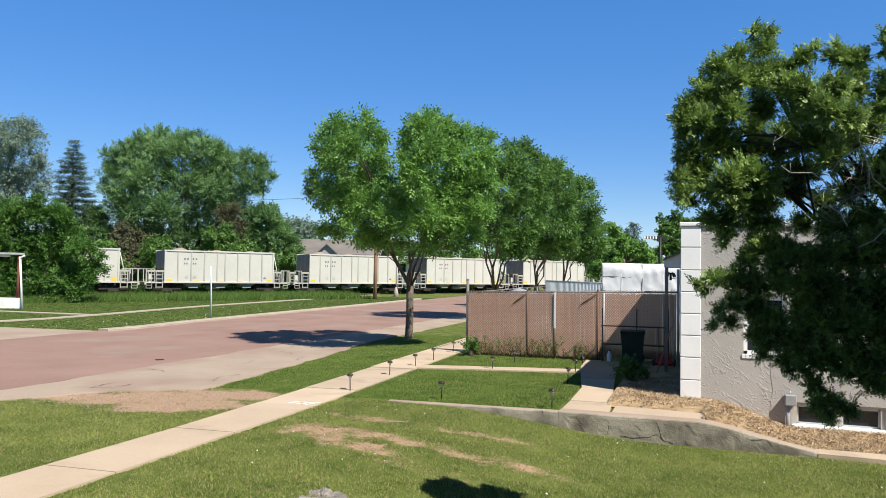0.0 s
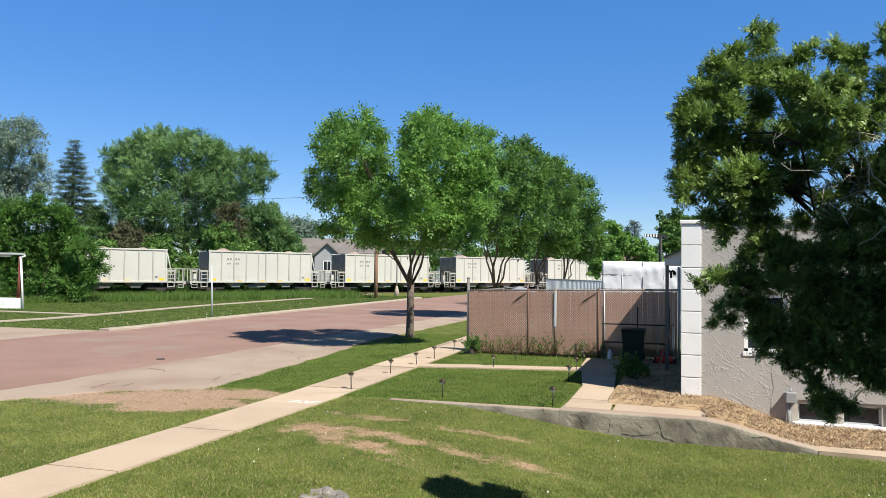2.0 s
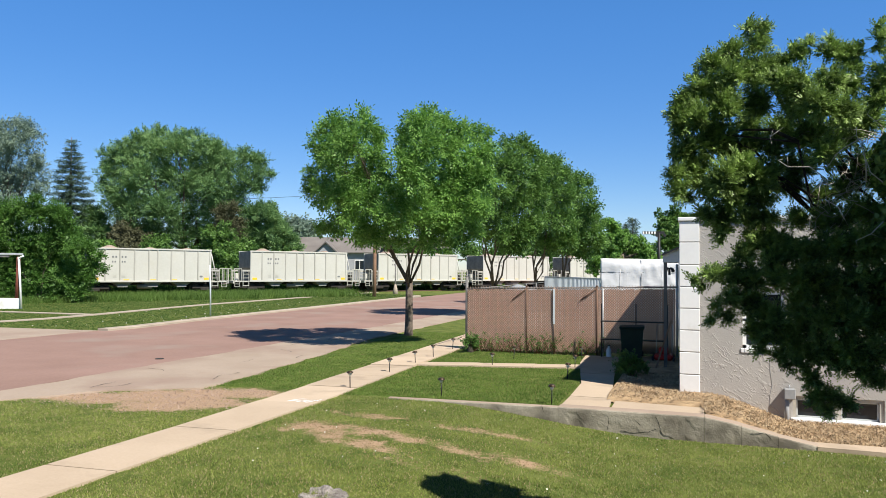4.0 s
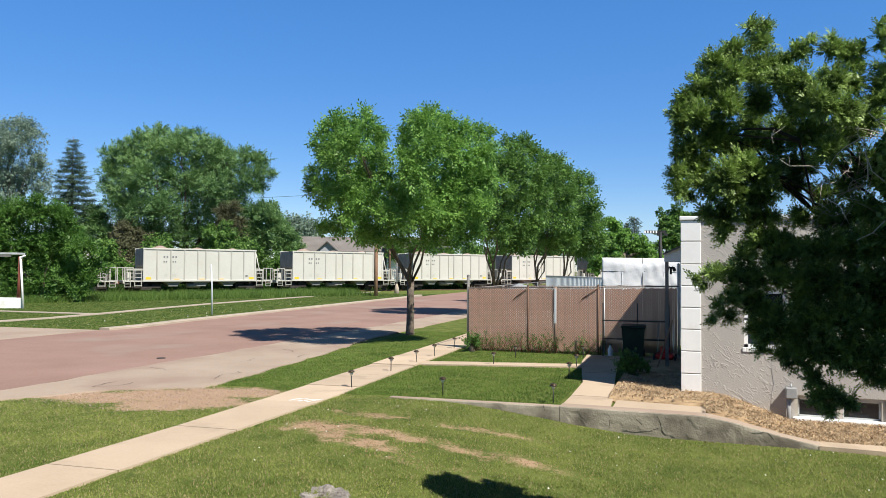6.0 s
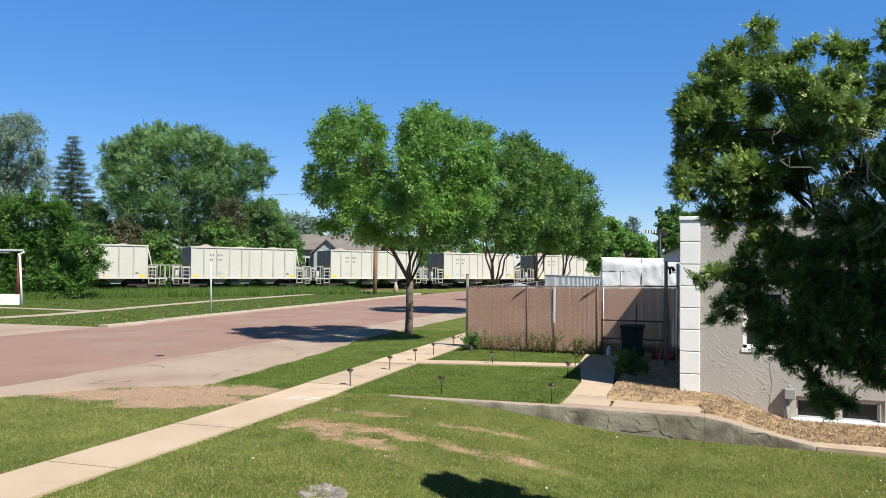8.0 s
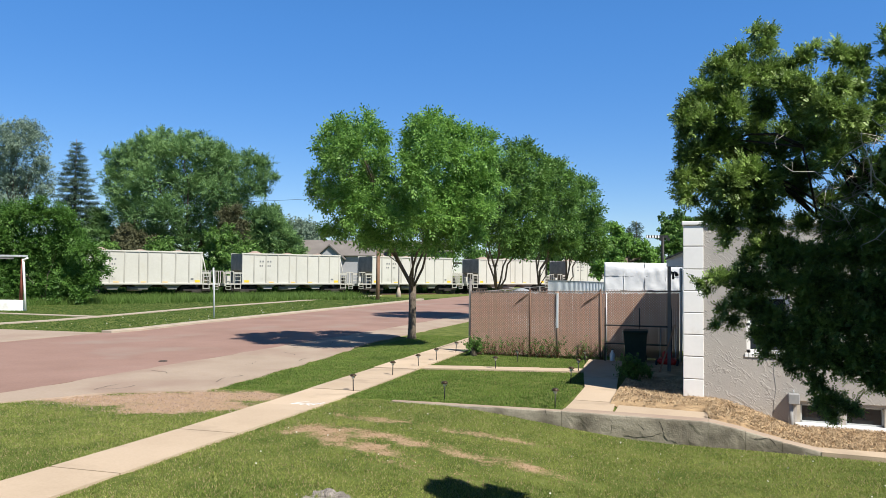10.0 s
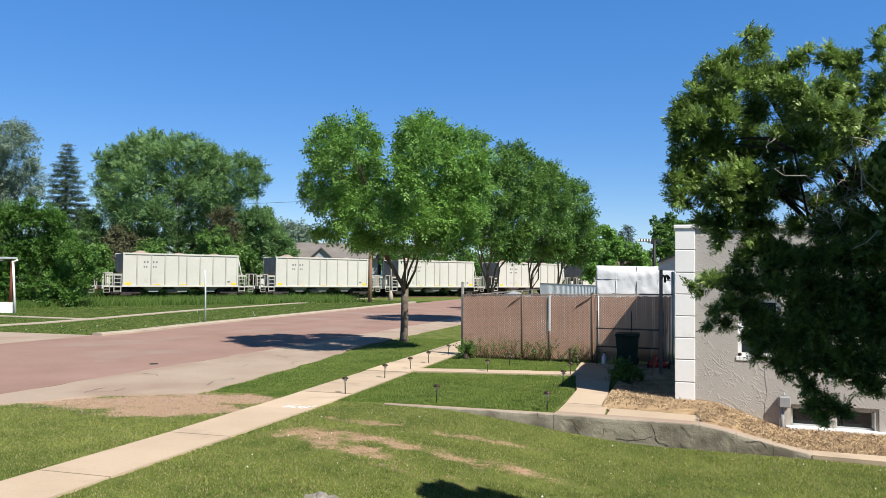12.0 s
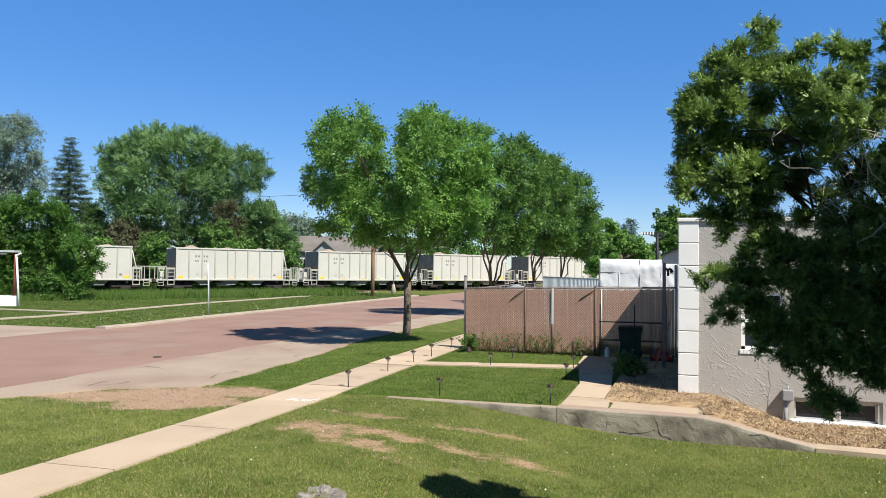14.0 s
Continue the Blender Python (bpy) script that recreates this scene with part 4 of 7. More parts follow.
def building():
    t = thing("stucco_building", None, "single-storey grey stucco building with white painted quoins and flat roof", "building")
    Y, TOP = 15.1, 3.38
    # front wall in pieces round its openings
    up, low = (0.80, 1.55, 0.96, 2.05), (1.66, 3.15, -0.34, 0.12)
    wall = pierced(0.035, 11.0, -0.7, TOP, Y, Y + 0.25, (up, low))
    part("wall", wall, STUCCO, t, "rough trowelled grey stucco wall")
    part("wall", box(-0.3, -0.05, Y + 0.26, 22.8, -0.5, TOP), STUCCO, t)
    part("wall", box(10.75, 11.0, Y + 0.26, 22.8, -0.7, TOP), STUCCO, t)
    part("wall", box(-0.3, 11.0, 22.81, 23.05, -0.7, TOP), STUCCO, t)
    part("roof", box(-0.28, 10.98, Y + 0.02, 23.0, TOP - 0.3, TOP - 0.05), ROOF, t)
    part("coping", box(-0.36, 11.05, Y - 0.05, Y + 0.3, TOP, TOP + 0.075, 0.012), WHITE, t, "white painted coping")
    part("coping", box(-0.36, -0.02, Y + 0.31, 23.1, TOP, TOP + 0.075, 0.012), WHITE, t, "white painted coping")
    # quoin blocks
    zs = [-0.5, 0.42, 0.85, 1.27, 1.69, 2.11, 2.53, 2.97, TOP]
    for a, b in zip(zs, zs[1:]):
        part("quoin_block", box(-0.335, 0.035, Y - 0.022, Y + 0.26, a + 0.009, b - 0.009, 0.007), WHITE, t, "white painted quoin block")
    part("quoin_core", box(-0.32, 0.03, Y - 0.012, Y + 0.25, -0.5, TOP), STUCCO, t)
    # upper window
    w = part("window", box(up[0], up[1], Y + 0.12, Y + 0.135, up[2], up[3]), GLASS, t, "dark window with white frame")
    f = bmesh.new()
    for a in ((up[0], up[0] + 0.07, up[2], up[3]), (up[1] - 0.07, up[1], up[2], up[3]), (up[0], up[1], up[3] - 0.07, up[3]), (up[0], up[1], up[2], up[2] + 0.06), (up[0], up[1], 1.47, 1.52)):
        add_box(f, a[0], a[1], Y + 0.04, Y + 0.14, a[2], a[3])
    part("window_frame", f, WHITE, w)
    for k in range(12):
        part("sill_brick", box(up[0] - 0.03 + 0.064 * k, up[0] + 0.028 + 0.064 * k, Y - 0.02, Y + 0.1, up[2] - 0.08, up[2], 0.006), WHITE, w)
    # basement windows
    for a, b in ((1.72, 2.36), (2.46, 3.08)):
        w = part("basement_window", box(a, b, Y + 0.13, Y + 0.145, -0.28, 0.06), GLASS, t, "dark basement window with white frame")
        f = bmesh.new()
        for q in ((a, a + 0.03, -0.28, 0.06), (b - 0.03, b, -0.28, 0.06), (a, b, 0.03, 0.06), (a, b, -0.28, -0.25)):
            add_box(f, q[0], q[1], Y + 0.1, Y + 0.15, q[2], q[3])
        part("window_frame", f, GALV, w)
    f = bmesh.new()
    for q in ((1.66, 1.72, -0.34, 0.12), (2.36, 2.46, -0.34, 0.12), (3.08, 3.15, -0.34, 0.12), (1.72, 2.36, 0.06, 0.12), (2.46, 3.08, 0.06, 0.12)):
        add_box(f, q[0], q[1], Y + 0.03, Y + 0.2, q[2], q[3])
    part("basement_frame", f, TAN_FRAME, t, "weathered pale timber frame")
    part("basement_sill", box(1.62, 3.7, Y - 0.1, Y + 0.2, -0.40, -0.28, 0.01), WHITE, t, "white painted sill")
    # meter box with its pipe
    m = part("meter_box", box(1.50, 1.69, Y - 0.16, Y - 0.002, 0.07, 0.26, 0.012), METER_GREY, t, "grey electric meter box")
    part("conduit", tube([(1.555, Y - 0.06, 0.07), (1.555, Y - 0.06, -0.5)], [0.035, 0.035], 8), METER_GREY, m)
    part("conduit", tube([(1.60, Y - 0.05, 0.26), (1.60, Y - 0.03, 0.32)], [0.012, 0.012], 6), GALV, m)
    # a thin raised tube stands for the wall's crack line
    part("cable", tube([(1.28, Y - 0.003, 0.95), (1.27, Y - 0.003, 0.6), (1.31, Y - 0.003, 0.3), (1.27, Y - 0.003, 0.1), (1.25, Y - 0.003, -0.2)], [0.004] * 5, 5), METER_GREY, t, "thin grey crack line on the stucco")
    # little gabled canopy over the side door
    bm = bmesh.new()
    q = [(-0.33, 2.62), (-0.80, 2.62), (-0.80, 2.80), (-0.33, 3.02)]
    a = [bm.verts.new((x, 18.7, z)) for x, z in q]
    b = [bm.verts.new((x, 20.2, z)) for x, z in q]
    bm.faces.new(a), bm.faces.new(list(reversed(b)))
    for i in range(4):
        j = (i + 1) % 4
        bm.faces.new((a[j], a[i], b[i], b[j]))
    bmesh.ops.recalc_face_normals(bm, faces=bm.faces)
    canopy = part("canopy", bm, WHITE, t, "small white door canopy")
    part("canopy_roof", box(-0.84, -0.31, 18.62, 20.28, 0, 0.04), ROOF, canopy).matrix_basis = Matrix.Translation((0, 0, 2.89)) @ Matrix.Translation((-0.575, 0, 0)) @ pose(0, 0, 0, 0, -24, 0) @ Matrix.Translation((0.575, 0, 0))
    part("canopy_post", box(-0.78, -0.70, 18.75, 18.83, 0, 2.62), DULL_STEEL, canopy)
    return t


building()


def mulch_bed():
    """Wood-chip bed along the wall: a lumpy sheet and many loose chips."""
    rng = np.random.default_rng(21)
    vs, fs = [], []
    nx, ny = 60, 14
    for j in range(ny + 1):
        for i in range(nx + 1):
            x = -1.6 + 6.6 * i / nx
            y0 = 13.9 if x < 0.1 else 13.16
            y = y0 + (20.9 - y0 if x < -0.35 else 15.09 - y0) * j / ny
            z = -0.36 * soft_step(0.1, 1.7, x) + (0.05 + 0.04 * soft_step(0, 1, (y - y0))) * (1 - 0.65 * soft_step(1.0, 1.6, x)) + rng.normal() * 0.01
            if j == 0:
                z -= 0.06
            vs.append((x, y, z))
    for j in range(ny):
        for i in range(nx):
            a = j * (nx + 1) + i
            fs.append((a, a + 1, a + nx + 2, a + nx + 1))
    bed = tagged(from_arrays("mulch_bed", vs, fs, MULCH), "pale wood-chip mulch bed along the wall", "mulch", kind="structure")
    n = 9000
    x = rng.uniform(-1.55, 4.5, n)
    y = np.where(x < 0.1, rng.uniform(13.95, 17.5, n), rng.uniform(13.2, 15.05, n))
    keep = ~((x > -0.36) & (y > 15.0))
    x, y = x[keep], y[keep]
    z = np.array([-0.36 * soft_step(0.1, 1.7, a) + 0.09 * (1 - 0.6 * soft_step(1.0, 1.6, a)) for a in x]) + rng.random(len(x)) * 0.03
    c = np.stack([x, y, z], 1)
    leaves("chips", c, np.full(len(c), 0.01), len(c) * 3, 0.052, CHIP, bed, 5, flat=0.8, aspect=0.22)


CHIP = leaf_material("wood_chip", (0.17, 0.115, 0.07), (0.64, 0.50, 0.33), 0.0, 0.9, 3.0)
mulch_bed()


# ---- chain-link fence with brown slats ----
BROWN_POST = surface("brown_post_paint", (0.12, 0.07, 0.045), (0.19, 0.115, 0.08), 3, 20, 0.7, 0.1, 0.003)
WIRE = surface("coated_wire", (0.27, 0.18, 0.14), (0.36, 0.25, 0.195), 3, 25, 0.6, 0.1, 0.002)



def fence():
    t = thing("chain_link_fence", None, "chain-link fence woven with brown privacy slats", "fence")
    Y = 21.44

    def rail_z(x):
        return 1.90 + 0.02 * (x + 4.0)

    posts = [(-6.62, 2.2, 0.045), (-4.76, 1.92, 0.022), (-2.72, 1.95, 0.022), (-0.54, 2.56, 0.035)]
    for x, h, r in posts:
        brown = x in (-4.76, -2.72)
        y, m = (Y - 0.012, BROWN_POST) if brown else (Y + 0.05, GALV if x > -1 else DULL_STEEL)
        p = part("post", tube([(x, y, -0.2), (x, y, h)], [r, r], 8), m, t)
        part("post_cap", tube([(x, y, h), (x, y, h + 0.03), (x, y, h + 0.05)], [r * 1.15, r * 1.0, 0.005], 8), m, p)
    part("post", tube([(-3.95, Y, -0.1), (-3.95, Y, 1.9)], [0.04, 0.04], 8), WIRE, t)
    part("sign_strip", box(-3.975, -3.915, Y - 0.052, Y - 0.04, 0.85, 1.86, 0.003), PALE_SLAT, t, "pale painted strip on the fence")
    part("post", tube([(-2.55, Y - 0.008, 0.0), (-2.55, Y - 0.008, 1.9)], [0.02, 0.02], 8), GALV, t)
    part("top_rail", tube([(-6.62, Y + 0.03, rail_z(-6.62)), (-0.54, Y + 0.03, rail_z(-0.54))], [0.022, 0.022], 8), DULL_STEEL, t)
    part("brace", tube([(-4.78, Y - 0.05, 1.87), (-5.2, Y - 0.04, 1.52)], [0.018, 0.012], 6), BROWN_POST, t)
    part("brace", tube([(-2.74, Y - 0.05, 1.9), (-3.2, Y - 0.04, 1.55)], [0.018, 0.012], 6), BROWN_POST, t)
    # slats, one by one, woven a little unevenly
    rng = np.random.default_rng(4)
    n, x0, x1 = 98, -6.58, -0.58
    w = (x1 - x0) / n
    me = None
    for k in range(n):
        x = x0 + w * (k + 0.5)
        if me is None:
            first = part("slat", box(-w * 0.465, w * 0.465, -0.002, 0.002, 0.0, 1.0), SLAT, t)
            me = first.data
            o = first
        else:
            o = new("slat", me)
            o.parent = t
        top, bottom = rail_z(x) - 0.05 + rng.normal() * 0.012, 0.06 + 0.02 * (x + 4) + rng.normal() * 0.015
        o.matrix_basis = Matrix.LocRotScale((x + rng.normal() * 0.0007, Y + 0.004 * (k % 2) + rng.normal() * 0.0003, bottom), Euler((0, rng.normal() * 0.0006, 0.0)), (1, 1, top - bottom))
    # the wire mesh: two families of zigzag wires in front of the slats
    vs, fs = [], []
    pitch, wire = 0.072, 0.0065
    for s in (1, -1):
        for c in np.arange(-8.6, 1.4, pitch):
            lo, hi = 0.04, 1.88
            xa, xb = c, c + s * (hi - lo)
            ta, tb = 0.0, 1.0
            for lim, sign in ((x0, 1), (x1, -1)):
                da, db = sign * (xa - lim), sign * (xb - lim)
                if da < 0 and db < 0:
                    ta, tb = 1, 0
                    break
                if da < 0:
                    ta = max(ta, da / (da - db))
                if db < 0:
                    tb = min(tb, da / (da - db))
            if tb - ta < 0.01:
                continue
            a = np.array([xa + (xb - xa) * ta, Y - 0.014, lo + (hi - lo) * ta])
            b = np.array([xa + (xb - xa) * tb, Y - 0.014, lo + (hi - lo) * tb])
            a[2] += 0.02 * (a[0] + 4)
            b[2] += 0.02 * (b[0] + 4)
            i = len(vs)
            d = np.array([1.0, 0, -s * 1.0]) * wire * 0.7
            for q0 in (a, b):
                vs += [q0 - d, q0 + d, q0 + np.array([0, -wire, 0])]
            fs += [(i, i + 3, i + 5, i + 2), (i + 2, i + 5, i + 4, i + 1)]
    tagged(from_arrays("wire_mesh", vs, fs, WIRE, t), kind="stuff")["label"] = "tan-coated diamond wire mesh"
    # twisted wire ends along the top
    vs, fs = [], []
    for x in np.arange(x0, x1, 0.085):
        for s in (-1, 1):
            i = len(vs)
            zt = rail_z(x) - 0.03
            vs += [(x - s * 0.028, Y - 0.012, zt), (x - s * 0.02, Y - 0.02, zt), (x + s * 0.008, Y - 0.012, zt + 0.085), (x + s * 0.002, Y - 0.006, zt + 0.085)]
            fs.append((i, i + 1, i + 2, i + 3))
    tagged(from_arrays("wire_tips", vs, fs, WIRE, t), kind="stuff")
    # return along the footpath
    for k in range(6):
        y = Y + 2.2 * (k + 1)
        part("post", tube([(-6.62 - 0.04 * k, y, -0.1), (-6.62 - 0.04 * k, y, 1.85)], [0.03, 0.03], 8), DULL_STEEL, t)
    part("top_rail", tube([(-6.62, Y + 0.05, 1.82), (-6.85, Y + 13.2, 1.85)], [0.02, 0.02], 6), DULL_STEEL, t)
    return t


fence()


def tarp_stack():
    t = thing("tarped_stack", None, "stack in the yard wrapped in wrinkled white tarpaulin", "tarpaulin stack")
    rng = np.random.default_rng(9)
    bm = bmesh.new()
    nx, nz = 40, 30
    grid = {}
    for j in range(nz + 1):
        for i in range(nx + 1):
            x, z = -3.05 + 2.5 * i / nx, 2.82 * j / nz
            lump = noise.noise(Vector((x * 1.3, z * 2.2, 4.0))) * 0.02 + noise.noise(Vector((x * 5 + z * 4, z * 3 - x * 2, 1.0))) * 0.022 + noise.noise(Vector((x * 3, z * 14, 9.0))) * 0.012
            top = -0.03 * i / nx + 0.01 * noise.noise(Vector((x * 4, 0, 2))) if j == nz else 0
            grid[i, j] = bm.verts.new((x, 25.0 + lump - 0.05 * math.sin(min(1, (nz - j) / 3) * 1.5), z + top))
    for j in range(nz):
        for i in range(nx):
            f = bm.faces.new((grid[i, j], grid[i + 1, j], grid[i + 1, j + 1], grid[i, j + 1]))
            f.smooth = True
    top = [grid[i, nz] for i in range(nx + 1)]
    back = [bm.verts.new((v.co.x, 26.8, 2.75)) for v in top]
    low = [bm.verts.new((v.co.x, 26.85, 0.0)) for v in top]
    for i in range(nx):
        bm.faces.new((top[i], top[i + 1], back[i + 1], back[i]))
        bm.faces.new((back[i], back[i + 1], low[i + 1], low[i]))
    for i in (0, nx):
        bm.faces.new([grid[i, j] for j in range(nz + 1)] + [back[i], low[i]])
    part("tarpaulin", bm, TARP, t)
    for z in (2.36, 1.9, 1.5):
        part("strap", tube([(-3.05 + 0.25 * k, 24.955 + 0.004 * math.sin(k * 2), z + 0.012 * math.sin(k * 1.3)) for k in range(11)], [0.007] * 11, 5), BLACK, t, "black tie strap")
    part("strap", tube([(-1.75, 24.98, 2.8), (-1.74, 24.95, 2.3), (-1.76, 24.95, 1.6)], [0.008] * 3, 5), BLACK, t, "black tie strap")
    for x in (-2.42, -1.1):
        part("rope", tube([(x, 24.98, 2.8), (x + 0.02, 24.95, 2.3), (x - 0.01, 24.95, 1.6)], [0.01] * 3, 5), WHITE, t, "white tie rope")
    return t


tarp_stack()


# ---- garden lights ----
def path_light():
    t = thing("path_light", None, "small black solar path light on a stake in the lawn", "garden light", "solar path lights")
    part("stake", tube([(0, 0, -0.08), (0, 0, 0.25)], [0.011, 0.011], 6), BLACK, t)
    part("lamp_glass", tube([(0, 0, 0.24), (0, 0, 0.27), (0, 0, 0.31)], [0.018, 0.032, 0.042], 10), LENS, t, "clear plastic lens")
    part("cap", tube([(0, 0, 0.305), (0, 0, 0.315), (0, 0, 0.345), (0, 0, 0.352)], [0.068, 0.07, 0.045, 0.02], 12), BRONZE, t, "dark bronze cap")
    return t


BRONZE = surface("bronze_plastic", (0.045, 0.03, 0.02), (0.10, 0.07, 0.045), 8, 40, 0.35, 0.1, 0.002, metal=0.5)
LENS = plain("clear_plastic", (0.75, 0.75, 0.70), 0.15)
spots = [(-2.5, 13.37), (-6.64, 13.59), (-6.82, 16.03), (-4.9, 18.11), (-2.75, 16.57), (-4.65, 13.48), (-6.83, 17.74), (-6.87, 19.2), (-7.02, 21.35), (-2.87, 18.4), (-2.99, 20.4), (-4.75, 19.8)]
LIGHT = path_light()
LIGHT.matrix_basis = pose(*spots[0], g(*spots[0]), 2, 1, 0)
for k, (x, y) in enumerate(spots[1:]):
    copy_thing(LIGHT, pose(x, y, g(x, y) - 0.01 * (k % 3), (k * 37 % 7) - 3, (k * 53 % 7) - 3, k * 40))


# ---- trees ----
ASH_PALE = [(-2.22, 7.22, 0.18), (-2.16, 6.86, 0.36), (-2.7, 6.76, 0.2), (-2.45, 7, 0.14), (-1.72, 7.01, 0.27), (-1.27, 7.32, 0.18), (-1.17, 6.87, 0.41), (-0.79, 6.62, 0.25), (-1.92, 6.41, 0.5), (-2.52, 6.26, 0.34), (-2.67, 5.91, 0.2), (-2.15, 5.81, 0.5), (-1.43, 6, 0.57), (-0.92, 6, 0.43), (-2.99, 5.53, 0.13), (-3.02, 5.36, 0.16), (-2.89, 5.02, 0.22), (-2.49, 4.99, 0.34), (-3.03, 4.84, 0.13), (-2.67, 4.59, 0.2), (-1.96, 5.09, 0.57), (-1.24, 5.19, 0.57), (-0.55, 5.25, 0.43), (-2.13, 4.54, 0.36), (-1.5, 4.46, 0.57), (-0.87, 4.38, 0.57), (-1.94, 3.97, 0.32), (-2.48, 3.82, 0.23), (-2.71, 3.78, 0.14), (-2.11, 3.64, 0.23), (-1.4, 3.74, 0.47), (-1.39, 3.35, 0.18), (-0.94, 3.44, 0.39)]
ASH_DOME = [(0.9, 7.33, 0.23), (0.45, 7.12, 0.27), (0.11, 6.9, 0.27), (1.26, 7.11, 0.23), (-0.07, 6.63, 0.2), (0.63, 6.71, 0.57), (1.36, 6.63, 0.48), (1.81, 6.72, 0.34), (2.33, 6.76, 0.27), (2.66, 6.73, 0.13), (0.14, 6.11, 0.39), (0.73, 5.93, 0.68), (1.64, 5.94, 0.65), (2.32, 6.09, 0.39), (2.68, 6.19, 0.25), (0.02, 5.43, 0.39), (0.42, 5.11, 0.61), (1.19, 5.03, 0.75), (2.06, 5.22, 0.68), (2.65, 5.32, 0.32), (0.03, 4.66, 0.39), (0.61, 4.21, 0.68), (1.47, 4.13, 0.75), (2.33, 4.41, 0.5), (0.04, 3.85, 0.43), (-0.26, 4.84, 0.22), (-0.27, 4.17, 0.29), (0.76, 3.46, 0.47), (1.63, 3.47, 0.5), (2.25, 3.64, 0.32), (-0.04, 3.31, 0.25), (-0.5, 3.93, 0.39), (-0.53, 3.34, 0.16)]
STREET_TREES = [lobed_tree("tree", "street ash tree with a full bright green crown and forked trunk", (-10.1, 25.5, 0), ASH_PALE + ASH_DOME, GREEN_LEAF, 31, 1.95, 0.145, clump=0.36, packing=0.95, per_clump=24, size=0.092,
                           per=5, aspect=0.5, lift=-0.05, deep=2.8, ahead=3.9, limbs=7, limb_r=0.3, group="street trees", core=1.2, core_size=1.3)]
CROWNS = (
    (38.2, "street tree with a dense dark green crown and several stems", [(0.42, 8.88, 0.32), (1.37, 8.9, 0.4), (0.86, 8.28, 0.72), (1.78, 8.29, 0.49), (0.23, 7.55, 0.72), (1.24, 7.27, 0.98), (2.1, 7.28, 0.63), (-0.05, 6.25, 0.8), (1.11, 5.97, 1.09), (2.11, 6.13, 0.8), (-0.03, 4.95, 0.8), (1.12, 4.68, 0.98), (1.98, 4.83, 0.75), (0.26, 4.04, 0.63), (1.27, 3.76, 0.63), (-0.43, 4.14, 0.43), (-0.29, 8.18, 0.32), (0.69, 3.58, 0.37), (-0.9, 7.3, 0.8), (-1.1, 6.0, 1.0), (-1.0, 4.8, 0.8), (-1.9, 6.6, 0.8), (-2.1, 5.4, 0.9), (-2.9, 5.9, 0.7), (-3.1, 4.9, 0.6)]),
    (49.0, "dense green street tree along the verge", [(0.29, 9.44, 0.51), (0.98, 9.33, 0.44), (0.62, 8.6, 0.8), (1.47, 8.24, 0.62), (0.63, 7.31, 1.02), (1.55, 6.95, 0.88), (0.46, 5.66, 1.17), (1.67, 5.67, 0.95), (1.02, 4.39, 0.91), (-0.08, 4.26, 0.66), (1.86, 4.29, 0.69)]),
    (59.3, "dense green street tree near the crossing", [(-0.02, 9.94, 0.44), (0.65, 9.2, 0.66), (1.53, 9.21, 0.44), (1.89, 8.42, 0.31), (0.66, 8.09, 0.97), (1.67, 7.22, 0.75), (1.11, 6.33, 1.23), (2.38, 6.13, 0.57), (1.9, 5.11, 1.05), (0.9, 4.57, 1.14), (2.52, 4.46, 0.7), (-0.2, 4.21, 0.88), (1.47, 3.7, 0.61)]))
for k, (y, label, rows) in enumerate(CROWNS):
    STREET_TREES.append(lobed_tree("tree", label, (-10.3, y, g(-10.3, y)), rows, DEEP_LEAF, 41 + k, 1.5, 0.17, clump=0.5 + 0.08 * k, packing=1.0, per_clump=18, size=0.13 + 0.03 * k, per=5, aspect=0.5, lift=0.1, deep=2.4, ahead=1.9,
                                   limbs=6, limb_r=0.3, group="street trees", core=1.5, core_size=1.3))


def far_tree(label, x, y, rows, material, seed, count=9000, size=0.55, clump=1.6, trunk=4.0, r=0.4, name="tree", per=13, category="tree", limbs=6):
    return broadleaf(label, (x, y, 0), rows, trunk, r, int(count * 4.2), size * 0.56, material, seed, clump=clump * 0.9, per_blob=per, name=name, category=category, limbs=limbs, inner=0.0 if material is PALE_LEAF else 0.16, simple=True)


HUGE = [(-11.86, 17.85, 0.53), (-10.32, 17.64, 1.15), (-11.05, 16.47, 0.84), (-8.81, 18.73, 1.15), (-6.91, 19.52, 1.3), (-5.39, 20.16, 1.15), (-4.02, 20.79, 0.84), (-7.61, 16.59, 2.75), (-3.81, 18.17, 3.05), (-1.54, 19.58, 1.53), (0.36, 20.38, 0.99), (0.03, 17.83, 2.9), (2.69, 19.09, 1.53), (4.24, 18.19, 1.45), (3.52, 15.94, 2.75), (5.81, 16.66, 1.68), (7.71, 17.53, 1.3), (9.25, 17.09, 1.15), (10.32, 17.1, 0.46), (9.29, 15.24, 1.37), (10.9, 15.18, 0.69), (7.78, 14.07, 1.83), (9.32, 13.32, 0.92), (-10.63, 15.02, 1.53), (-11.68, 13.85, 0.69), (-10.58, 12.71, 1.22), (-7.91, 13.12, 2.6), (-4.1, 13.94, 3.05), (-0.27, 14.36, 3.21), (4.73, 13.27, 2.6)]
HUGE_LOW = [(-8.99, 10.43, 2.44), (-5.16, 10.09, 2.9), (-1.34, 10.51, 3.21), (2.49, 10.56, 2.9), (5.93, 10.59, 2.29), (-8.15, 7.37, 2.29), (-4.31, 6.65, 2.75), (-0.49, 6.69, 2.75), (3.33, 6.74, 2.75), (6.75, 7.54, 1.99)]
